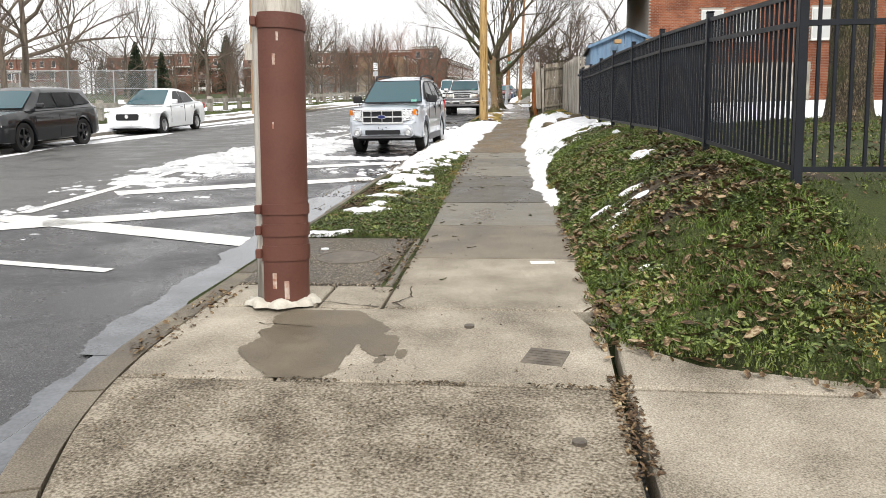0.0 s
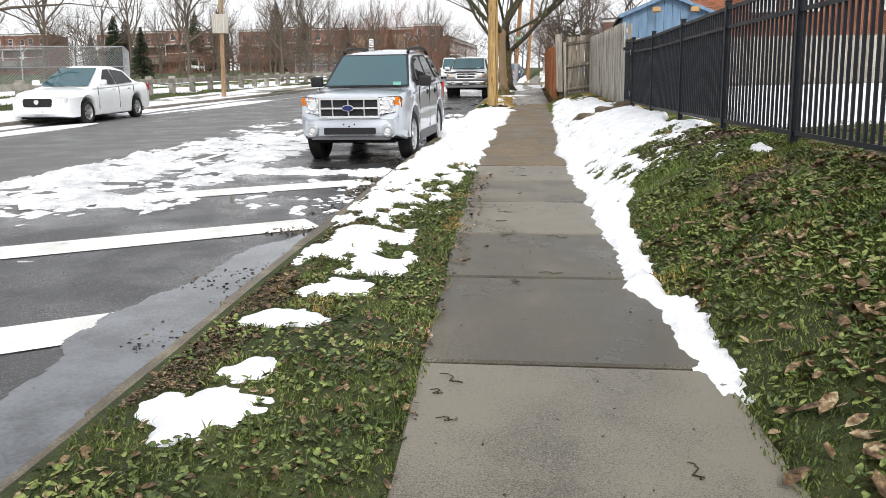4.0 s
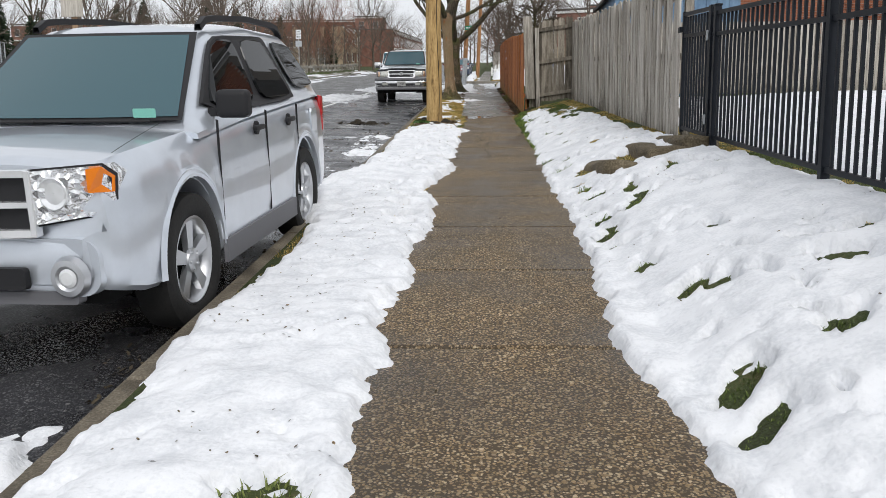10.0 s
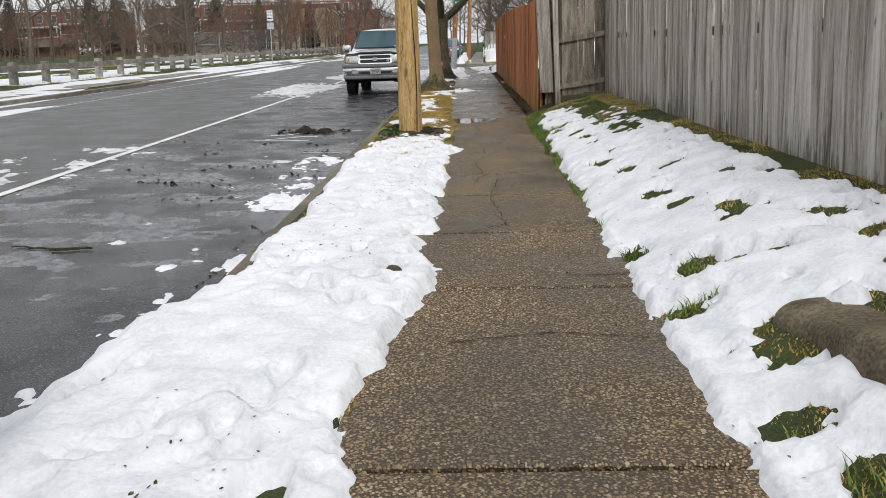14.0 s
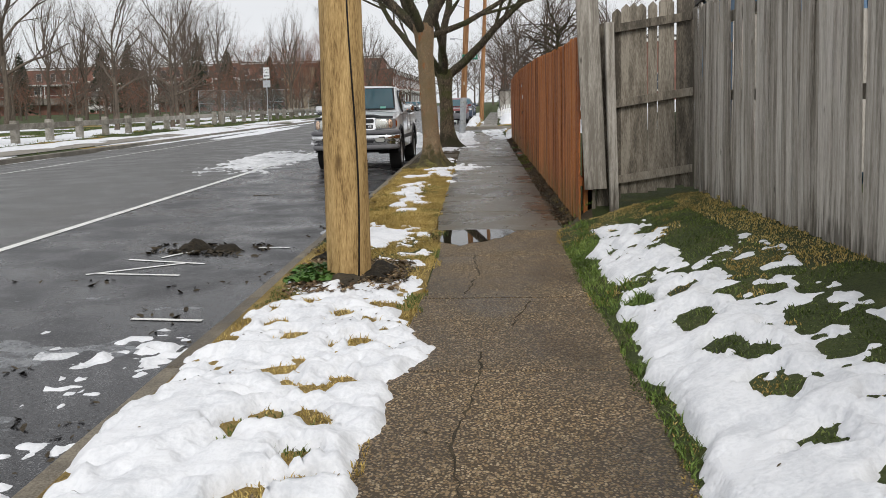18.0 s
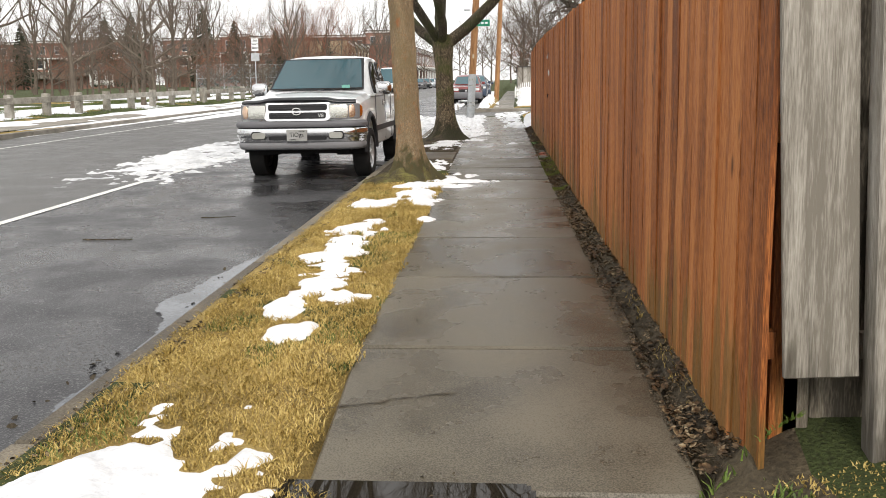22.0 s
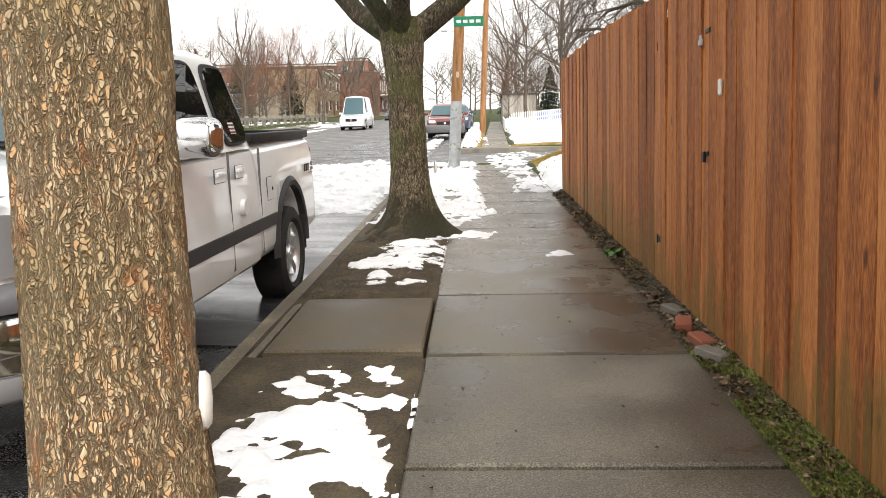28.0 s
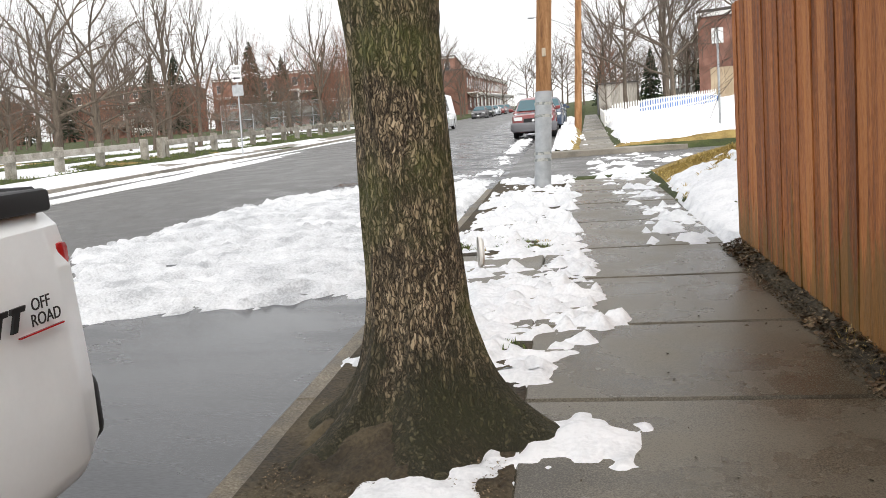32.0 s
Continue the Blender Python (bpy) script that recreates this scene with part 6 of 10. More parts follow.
        part("decal_line", box(.937, .945, 4.74, 4.93, .905, .909), RED_LAMP, car, "small red decal line")
        part("mud_flap", box(.7, .95, 4.44, 4.47, .3, .58, .008), TRIM, car, "black mud flap")
        part("fuel_door_gap", box(.93, .9388, 3.338, 3.502, .798, .962, .002), GREY_TRIM, car)
        part("fuel_door", box(.93, .9396, 3.34, 3.5, .8, .96, .002), WHITE_PAINT, car)
        part("fuel_lock", cyl(.014, .004, 12, axis="x", at=(.941, 3.475, .875)), TRIM, car)
    part("round_bracket", cyl(.05, .03, 20, axis="x", at=(.95, 2.7, .82)), PAPER, car, "white round bracket", smooth=40)
    bring_forward(car, .075)
    for ob in car.children:       # the body rides high on its springs
        ob.matrix_basis = Matrix.Translation((0, 0, .035)) @ ob.matrix_basis
    add_wheels(car, R, .26, 5, ALLOY, .96, ax)
    return car


def plain_car(name, m, label, paint, rim, kind):
    """A parked car further off. kind: saloon, suv or van."""
    car = thing(name, m, label, "car" if kind != "van" else "van", "parked vehicles")
    if kind == "saloon":
        ax, R, L = (.9, 3.6), .32, 4.6
        ys, hw = [0, .05, .12, .3, .7, 1.4, 3.4, 4.3, 4.52, 4.6], [.6, .7, .78, .84, .88, .89, .89, .86, .8, .72]
        tp = [.55, .68, .72, .8, .86, .92, .98, 1.0, .98, .85]
        hull("body", ys, hw, [.3, .24, .22, .2, .2, .2, .2, .24, .28, .34], tp, ax, .38, R, paint, car, .03, "", .14, .22)
        side = cabin([1.25, 1.35, 2.05, 2.3, 3.0, 3.5, 4.1], [.93, .97, 1.4, 1.46, 1.46, 1.38, 1.03], [.74, .73, .6, .58, .57, .56, .6], [.92, .92, .95, .95, .98, 1.0, 1.0], [.86, .86, .86, .86, .86, .85, .8], paint, car)
        screen("windscreen", 1.2, .945, .7, 2.05, 1.41, .55, WINDSHIELD, car, .1, .03)
        side_panel("front_window", [(1.75, .985), (2.5, .99), (2.52, 1.39), (2.25, 1.38)], side, TINT, car)
        side_panel("rear_window", [(2.58, .99), (3.5, 1.03), (3.3, 1.33), (2.6, 1.39)], side, TINT, car)
        zl, gz = .66, .58
    else:
        tall = 1.68 if kind == "suv" else 2.4
        ax, R, L = (.95, 3.8), .38, 4.75 if kind == "suv" else 5.6
        if kind == "van":
            ax = (1.0, 4.4)
        ys, hw = [0, .05, .12, .3, .7, 1.3, 3.4, L - .3, L - .08, L], [.7, .78, .82, .87, .91, .92, .92, .9, .86, .8]
        tp = [.6, .72, .95, 1.0, 1.04, 1.1, 1.14, 1.16, 1.12, 1.0]
        hull("body", ys, hw, [.34, .3, .28, .27, .27, .27, .27, .3, .34, .4], tp, ax, .45, R, paint, car, .03, "", .14, .28)
        side = cabin([1.1, 1.2, 1.9, 2.2, 3.4, L - .4, L - .06], [1.1, 1.14, tall - .1, tall - .02, tall, tall - .06, 1.2], [.8, .79, .68, .66, .65, .64, .66], [1.08, 1.08, 1.1, 1.1, 1.12, 1.14, 1.1], [.9, .9, .9, .9, .9, .89, .85], paint, car)
        screen("windscreen", 1.08, 1.12, .74, 1.82, tall - .12, .62, WINDSHIELD, car, .1, .035)
        side_panel("front_window", [(1.6, 1.13), (2.5, 1.14), (2.52, tall - .14), (2.1, tall - .14)], side, TINT, car)
        if kind == "suv":
            side_panel("rear_window", [(2.58, 1.14), (3.4, 1.16), (3.4, tall - .14), (2.6, tall - .14)], side, TINT, car)
            side_panel("quarter_window", [(3.48, 1.18), (4.3, 1.22), (4.0, tall - .16), (3.48, tall - .14)], side, TINT, car)
        zl, gz = .84, .74
    flank = lambda y, z: float(np.interp(y, ys, hw)) + .013
    for y in (1.42, 2.54, 3.4):
        side_panel("door_seam", [(y, .36), (y + .012, .36), (y + .02, .93), (y + .008, .93)], flank, TRIM, car, out=.003)
    for s in (-1, 1):
        part("headlight", plate_bm(.34, .14, .05, .05, (s * .62, .14, zl), .35), LAMP, car, "clear headlight")
        part("wing_mirror", mirror_bm(s, (1.0, 1.55, 1.05 if kind == "saloon" else 1.2), .2, .14, .12), paint, car, smooth=40)
        part("tail_light", box(s * .74 - .09, s * .74 + .09, L - .22, L - .02, .75, .95, .02), RED_LAMP, car, "red tail light")
        for y in (2.25, 3.1):
            part("door_handle", box(s * .92 - .012, s * .92 + .012, y - .08, y + .08, .84, .875, .008), CHROME if kind != "suv" else paint, car)
    part("grille", plate_bm(.8, .2, .06, .04, (0, .06, gz), .12), TRIM, car, "black grille")
    part("badge", cyl(.06, .02, 20, axis="y", at=(0, .01, gz + .02)), CHROME, car)
    part("plate", plate_bm(.3, .15, .01, .012, (0, .0, gz - .2)), PAPER, car, "number plate")
    part("lower_intake", plate_bm(1.1, .1, .03, .03, (0, .05, .38), .12), TRIM, car)
    bring_forward(car, .05)
    add_wheels(car, R, .22, 7 if kind == "saloon" else 5, rim, .9, ax)
    return car


compact_suv()
pickup()
plain_car("saloon_car", pose(-13.75, 26.5, Z(26.5) - .13, TILT, 0, 1) @ Matrix.Diagonal((1.04, 1.1, 1.1, 1)), "white saloon car parked across the road", WHITE_PAINT, ALLOY, "saloon")
plain_car("suv", pose(-13.6, 18.3, Z(18.3) - .13, TILT, 0, 1), "black crossover SUV with dark wheels parked across the road", BLACK_PAINT, BLACK_PAINT, "suv")
red_suv = plain_car("suv", pose(-2.2, 78.9, Z(78.9) - .15, TILT, 0, 0), "red SUV with grey lower body parked beyond the side street", RED_PAINT, ALLOY, "suv")
part("front_bumper", wrap_bm([(-.1, .3), (.0, .32), (.03, .42), (.03, .6), (.0, .66), (-.08, .68)], .93, -.1), GREY_TRIM, red_suv, "grey plastic bumper", smooth=50)
plain_car("suv", pose(-1.95, 86.5, Z(86.5) - .15, TILT, 0, 0), "dark blue SUV parked beyond the side street", BLUE_PAINT, ALLOY, "suv")
plain_car("saloon_car", pose(-1.8, 93.5, Z(93.5) - .15, TILT, 0, 0), "grey-blue saloon car parked far up the street", BLUE_PAINT, ALLOY, "saloon")
plain_car("van", pose(-9.5, 96, Z(96) - .1, TILT, 0, 0), "white delivery van on the road in the distance", WHITE_PAINT, ALLOY, "van")
for y, p_, nm in ((139, GREY_TRIM, "grey"), (147, BLACK_PAINT, "black"), (155, SILVER, "silver"), (164, RED_PAINT, "red"), (173, GREY_TRIM, "dark grey")):
    plain_car("saloon_car", pose(-11.4 + .012 * (y - 139), y, Z(y) - .1, TILT, 0, 0), nm + " saloon car parked far up the street", p_, ALLOY, "saloon")

# ---- snow ----
holes = []
dents = []
blots = []
hr = random.Random(11)


def hole(x, y, a, b, t=0.0):
    holes.append((x, y, a, b, t))


def blot(x, y, rx, ry, c=1.0):
    """A patch of snow of its own."""
    blots.append((x, y, rx, ry, c))


# footprints trodden through the snow
for x, y in ((.54, 16.55), (.51, 16.0), (.61, 15.7), (.6, 15.45), (.59, 15.2), (.73, 15.15), (.55, 17.8), (.53, 17.45), (1.0, 17.9), (1.34, 17.45), (1.25, 17.05), (.9, 16.2), (1.29, 18.6), (.48, 20.65), (.91, 21.5), (.58, 22.55), (.63, 22.1), (.88, 21.85), (.89, 21.35), (.78, 21.2), (.46, 21.5), (.54, 21.15), (.51, 20.9), (.56, 19.65), (.67, 18.95), (.78, 18.85), (.48, 20.3)):
    hole(x, y, hr.uniform(.055, .08), hr.uniform(.09, .13), hr.uniform(-1, 1))
for x, y in ((.97, 15.55), (1.41, 16.25), (1.19, 15.8), (1.05, 15.7), (1.07, 15.2), (.65, 14.7), (.78, 14.5), (.82, 14.9), (1.3, 15.2), (1.55, 16.5), (1.3, 14.6)):
    hole(x, y, hr.uniform(.06, .11), hr.uniform(.1, .19), hr.uniform(-1, 1))
for x, y in ((1.36, 24.75), (1.43, 24.25), (1.05, 25.4), (.9, 29.75), (.83, 27.4), (.88, 25.85), (.83, 26.3), (1.06, 25.2), (1.52, 25.9), (1.61, 25.5), (1.4, 24.6), (.65, 24.6), (.4, 25.2), (.97, 24.4), (1.2, 22.0), (.95, 28.5), (1.1, 27.0), (1.3, 28.0), (.75, 28.1)):
    hole(x, y, hr.uniform(.06, .1), hr.uniform(.09, .14), hr.uniform(-1, 1))
for x, y in ((.8, 29.95), (.79, 30.4), (.86, 29.35), (1.2, 30.0), (.81, 28.85), (.66, 31.45), (.63, 31.05), (.83, 30.95), (1.21, 29.55), (1.17, 31.7), (1.28, 30.8), (.97, 32.85), (1.4, 29.2), (1.45, 30.5), (1.4, 31.5), (1.0, 32.2), (1.3, 32.4)):
    hole(x, y, hr.uniform(.05, .1), hr.uniform(.07, .14), hr.uniform(-1, 1))
for x, y in ((-1.43, 23.26), (-1.48, 23.0), (-1.38, 22.83), (-1.36, 23.47), (-1.27, 22.6)):
    dents.append((x, y, hr.uniform(.05, .075), hr.uniform(.08, .11)))
for x, y in ((-1.46, 29.36), (-1.33, 29.45), (-1.14, 29.48), (-1.1, 29.08), (-1.04, 28.9), (-1.09, 30.6), (-1.62, 31.5), (-1.24, 28.75), (-1.08, 29.95), (-1.2, 29.8), (-1.45, 30.1), (-1.3, 31.2), (-1.0, 31.4), (-1.7, 31.0), (-1.5, 30.7)):
    hole(x, y, hr.uniform(.06, .1), hr.uniform(.06, .1), hr.uniform(-1, 1))
for k in range(40):
    hole(hr.uniform(.9, 1.75), hr.uniform(17.5, 29), hr.uniform(.03, .06), hr.uniform(.05, .1), hr.uniform(-.8, .8))
for k in range(90):
    hole(hr.uniform(.55, 1.75), hr.uniform(12.5, 30), hr.uniform(.012, .03), hr.uniform(.02, .055), hr.uniform(-.8, .8))
for k in range(24):
    hole(hr.uniform(-1.5, -.9), hr.uniform(12.5, 17), hr.uniform(.06, .14), hr.uniform(.08, .18), hr.uniform(-.8, .8))
for x, y in ((-1.16, 22.35), (-1.25, 22.1), (-1.23, 22.6), (-1.22, 21.52), (-1.12, 21.58), (-1.14, 21.19)):
    hole(x, y, hr.uniform(.055, .075), hr.uniform(.06, .09), hr.uniform(-.6, .6))
for x, y in ((-.92, 28.07), (-.89, 27.34), (-.93, 25.9), (-1.21, 28.06), (-1.02, 28.64), (-.95, 26.5)):
    hole(x, y, hr.uniform(.05, .09), hr.uniform(.06, .1), hr.uniform(-1, 1))
for k in range(34):
    hole(hr.uniform(-1.75, -.85), hr.uniform(24, 31.5), hr.uniform(.018, .045), hr.uniform(.03, .07), hr.uniform(-1, 1))
hole(1.15, 23.25, .5, .46)
hole(.72, 23.5, .16, .2)
hole(.5, 22.95, .12, .07)
hole(.45, 24.13, .13, .09)
hole(.72, 24.48, .16, .07)
hole(-1.06, 24.95, .06, .1)
hole(-1.25, 27.78, .07, .09)
hole(-2.2, 23.5, .05, .16)
hole(-1.45, 32.3, .3, .22)
hole(-1.15, 32.4, .24, .34)
# small patches left on the first verge and bank
for x, y, rx, ry in ((-1.7, 7.55, .17, .16), (-1.55, 8.9, .24, .22), (-1.72, 8.2, .07, .07), (-1.3, 11.35, .22, .2), (-1.6, 10.15, .16, .12), (-1.5, 10.75, .2, .16), (-1.5, 9.4, .1, .1)):
    blot(x, y, rx, ry)
for x, y, rx, ry in ((1.0, 7.6, .12, .1), (1.12, 7.05, .12, .07), (1.27, 7.75, .1, .1), (1.02, 6.72, .1, .1), (1.28, 7.3, .1, .08), (1.62, 9.5, .13, .3), (1.1, 5.5, .06, .05), (1.2, 5.4, .06, .04), (1.74, 13.0, .08, .2)):
    blot(x, y, rx, ry, .95)
# the straw-coloured verge
for x, y, rx, ry in ((-1.5, 34.15, .37, .66), (-1.35, 36.1, .12, .15), (-1.5, 36.6, .12, .2), (-1.25, 36.8, .17, .16), (-1.42, 37.55, .2, .4), (-1.55, 37.95, .22, .22), (-1.48, 38.6, .17, .4), (-1.4, 39.3, .16, .4), (-1.58, 40.55, .3, .3), (-1.05, 40.9, .16, .42), (-1.2, 41.85, .3, .12), (-.9, 41.95, .4, .12), (-1.15, 42.12, .3, .08), (-.72, 42.45, .34, .1), (-.62, 43.0, .09, .16), (-.95, 42.85, .12, .1), (-.85, 42.6, .14, .07), (-.8, 43.2, .05, .06), (-.93, 39.6, .06, .09), (-1.46, 38.2, .22, .4), (-1.48, 39.0, .2, .4), (-1.42, 37.1, .15, .3), (-1.16, 41.35, .2, .35)):
    blot(x, y, rx, ry, .95)
# tree pits
for x, y, rx, ry in ((-1.5, 44.95, .26, .3), (-1.22, 44.62, .3, .28), (-1.5, 44.42, .24, .3), (-1.18, 45.12, .2, .12), (-1.15, 44.1, .2, .3), (-1.4, 43.95, .2, .2), (-1.5, 47.5, .1, .25), (-1.2, 47.2, .09, .09), (-1.35, 48.1, .28, .42), (-1.25, 48.8, .24, .3), (-.85, 49.5, .26, .2), (.1, 48.3, .14, .12), (-1.55, 47.9, .16, .2)):
    blot(x, y, rx, ry, .9)


def win(x, a, b, s=.12):
    return sm(a - s, a + s, x) * (1 - sm(b - s, b + s, x))


def tab(y, *pairs):
    return np.interp(y, [p[0] for p in pairs], [p[1] for p in pairs])


def cover(x, y):
    """How thickly snow lies, 0 to 1, before the small breaks."""
    c = np.zeros_like(x)
    wob = .24 * (fbm(0 * x, y, .5, 13, 3) - .5)
    edge_l = tab(y, (9, -1.15), (12, -1.1), (15, -1.04), (16.4, -.98), (18.4, -.96), (18.9, -1.1), (19.4, -1.06), (19.7, -.92), (20.2, -1.0), (21.7, -.95), (23.1, -1.03), (23.8, -.98), (24.8, -.89), (26.2, -.87), (28.8, -.77), (30.4, -.78), (32, -.87), (43, -1.0), (50.4, -.8), (51.2, -.48), (52, -.6), (55, -.72), (60, -.7)) + wob
    edge_k = tab(y, (6, -2.0), (10, -1.95), (12, -2.02), (13.5, -2.1), (15.5, -2.1), (16.6, -2.2), (17.2, -2.05), (17.8, -1.95), (20.5, -1.92), (21.8, -1.98), (22.4, -2.45), (23.6, -2.5), (24.2, -2.3), (24.9, -2.02), (27.2, -1.94), (29, -2.0), (31, -2.04), (32, -2.0), (60, -2.0)) + .24 * (fbm(0 * x, y, .6, 19, 3) - .5)
    verge = win(x, edge_k, edge_l, .1)
    vc = tab(y, (11.2, 0), (11.8, .52), (13, .64), (15, .74), (17, .9), (19, 1.1), (27.5, 1.08), (29, .86), (30, .74), (31, .62), (32.2, .5), (33.2, .5), (33.8, 0), (49.9, 0), (50.5, .7), (51, .78), (56, .84), (60, .74))
    lean = .28 * np.clip(-(x + 1.35), -.5, .5) * ((y > 7) & (y < 17))
    c = np.maximum(c, verge * (vc + lean * (vc > 0)))
    # bank on the right
    wob2 = .2 * (fbm(0 * x + 4, y, .6, 15, 3) - .5)
    r0 = tab(y, (8.8, .6), (10, .5), (12.4, .36), (14.5, .34), (15.7, .25), (17, .27), (18.6, .21), (20.2, .27), (22.4, .36), (23.6, .28), (24.5, .27), (26, .38), (26.6, .42), (29, .46), (30.5, .49), (32.1, .54), (33.5, .62)) + wob2
    r1 = tab(y, (8.6, .55), (9.5, .68), (11, .6), (12.6, .57), (14, .8), (15.5, 1.08), (17, 1.55), (19, 1.95), (22, 1.9), (24, 1.75), (25, 1.6), (31, 1.6), (33, 1.6)) + wob2
    bank = win(x, r0, r1, .07) * tab(y, (9.2, 0), (9.6, .95), (13, .92), (15, .78), (17, .95), (19, 1.12), (24, 1.1), (29, 1.02), (31, .9), (32.5, .7), (33.4, .5), (33.8, 0))
    bank = bank - .5 * sm(.85, 1.2, x) * tab(y, (27.5, 0), (29.3, .9), (33, 1)) * (bank > 0)
    c = np.maximum(c, bank)
    c = np.maximum(c, win(x, .75, 2.1, .2) * tab(y, (12.5, 0), (14, .12), (15, .36), (15.8, .52), (17, .64), (17.5, 0)))
    c = np.maximum(c, win(x, .55 + .1 * (fbm(0 * x, y, .5, 5, 2) - .5), 6, .08) * tab(y, (53.3, 0), (53.6, .95), (56.6, .98), (57.6, .62), (58.4, .2)))
    c = np.maximum(c, win(x, -.12 - .25 * sm(56, 58.5, y), .55, .16) * tab(y, (53.3, 0), (54.0, .5), (56, .56), (58, .55), (59.5, .55), (61, .4), (66, .3)))
    # the carriageway
    c = np.maximum(c, win(x, -7.4 + .12 * (y - 10), -5.4 + .07 * (y - 9), .4) * tab(y, (10.3, 0), (11.8, .5), (15, .66), (19, .55), (20, 0)))
    c = np.maximum(c, win(x, -7.2, tab(y, (13, -4.25), (23, -4.4), (25, -5.3)), .3) * tab(y, (13, .2), (15, .68), (22, .66), (23, .5), (24, .36), (27, .3), (31, .34), (33, .1), (34, 0)))
    c = np.maximum(c, win(x, -4.6, -2.3, .2) * tab(y, (16.9, 0), (17.15, .85), (17.45, .8), (17.8, .2), (18.3, 0)))
    c = np.maximum(c, win(x, -3.6, -2.1, .25) * tab(y, (13, 0), (15, .25), (17, .2), (18, 0), (22.7, 0), (23, .74), (23.5, .52), (24, .2), (27, .26), (29.5, .24), (31, .12), (32, 0)))
    c = np.maximum(c, win(x, -7.2, -5.1, .25) * tab(y, (42, 0), (44.5, .6), (49, .66), (50.5, .3), (51.5, 0)))
    left = tab(y, (51.9, -4.6), (53.5, -5.8), (55, -6.7), (57.6, -6.4), (61.4, -5.7), (62.5, -4.7), (64, -2.8))
    near = y - .35 * np.clip(x + 4.6, 0, 2.4)
    c = np.maximum(c, win(x, left, -2.3 + .5 * (fbm(0 * x, y, .8, 2, 2) - .5), .2) * tab(near, (51.7, 0), (52.1, .8), (53, .95), (57, .92), (60, .8), (62, .4), (66, .3), (70, .5), (90, .5)))
    c = np.maximum(c, win(x, -1.05, -.5, .1) * tab(y, (68.5, 0), (70.5, .3), (72, .75), (110, .75)))
    for bx, by, rx, ry, s in blots:
        near = (np.abs(y - by) < ry * 1.9) & (np.abs(x - bx) < rx * 1.9)
        if near.any():
            r = np.sqrt(((x[near] - bx) / rx) ** 2 + ((y[near] - by) / ry) ** 2)
            c[near] = np.maximum(c[near], s * np.clip(1.12 - .62 * r, 0, 1))
    return c


def snow_level(x, y):
    c = cover(x, y)
    m = np.where(c < .06, -.6, c) - (.5 + 1.15 * (fbm(x, y * .8, .55, 21, 4) - .5) + .55 * (vnoise(x, y * .7, .13, 5) - .5) + .45 * (vnoise(x, y, .055, 6) - .5)) * .92
    m = m - np.where((y > 7.5) & (y < 17.3) & (x < -.5) & (x > -2.3), 1.15 * (fbm(x + .35 * y, y * .8, .2, 58, 3) - .47), 0)
    # snow melting into rags in the tree pits
    m = m - np.where((y > 43.4) & (y < 48.9) & (x < -.8) & (x > -2.0), 1.9 * np.clip(fbm(x + .4 * y, y * 1.2, .17, 64, 3) - .47, 0, 1), 0)
    # the slab beside the tree pits lies bare
    m = np.where((y > 43.35) & (y < 49.15) & (x < -.5), np.minimum(m, (walk_left(y) - .04 - x) * 5 + .5 * (vnoise(x, y, .16, 12) - .5) + .35 * (vnoise(x, y, .05, 13) - .5)), m)
    # crumbled, wind-cut snow past the second tree
    m = m - np.where((y > 50.6) & (y < 60.3) & (x > -2.3) & (x < .6), 2.6 * np.clip(fbm(x * 1.2, y * 2.2, .3, 45, 4) - .46, 0, 1) + .9 * np.clip(vnoise(x, y * 2, .1, 46) - .5, 0, 1) + .25 * (np.abs(x + 1.92 + .15 * np.sin(y * 1.7)) < .09), 0)
    for hx, hy, ha, hb, ht in holes:
        sel = (np.abs(y - hy) < .3) & (np.abs(x - hx) < .3)
        if sel.any():
            dx, dy = x[sel] - hx, y[sel] - hy
            u, v = dx * math.cos(ht) + dy * math.sin(ht), -dx * math.sin(ht) + dy * math.cos(ht)
            m[sel] = np.minimum(m[sel], (np.sqrt((u / ha) ** 2 + (v / hb) ** 2) - 1.15 + .85 * (vnoise(x[sel], y[sel], .06, 9) - .5) + .6 * (vnoise(x[sel], y[sel], .025, 10) - .5)) * .8)
    return m


def snow_surface(X, Y, m, depth, height, seed, gain, wave, lumps):
    """Height of the snow's top from its cover m."""
    t = np.clip(m * gain, -1, 1)
    body = np.where(t < 0, t * 1.2, 1 - (1 - t) ** 2.2)
    ripple = np.clip(m * 3, 0, 1) * (1.5 * (fbm(X, Y * 1.5, .17, seed + 9, 3) - .5) - .8 * np.clip(vnoise(X, Y * .8, .14, seed + 4) - .62, 0, 1))
    ripple = ripple + wave * np.clip(m * 3, 0, 1) * (np.sin(2 * math.pi * (Y * 5.2 + X * 1.3 + 2.2 * fbm(X, Y, .5, seed + 6, 3))) * .5 + 1.6 * (fbm(X, Y, .12, seed + 8, 2) - .5))
    lump = np.clip(m, 0, .5) * (3.4 * fbm(X, Y, .4, seed, 4) - .7) + ripple * lumps
    d = (depth(Y) if callable(depth) else depth) * (.55 + .6 * sm(.05, .5, m) + .5 * (fbm(X, Y, 1.2, seed + 2, 2) - .5))
    pressed = np.zeros_like(X)
    for dx, dy, da, db_ in dents:
        pressed = np.maximum(pressed, sm(1.25, .8, np.sqrt(((X - dx) / da) ** 2 + ((Y - dy) / db_) ** 2)))
    d = d * (1 - .8 * pressed)
    return Z(Y) + height(X, Y) + d * (body + .8 * lump) + (t > 0) * .006 * (vnoise(X, Y, .07, 8) - .5)


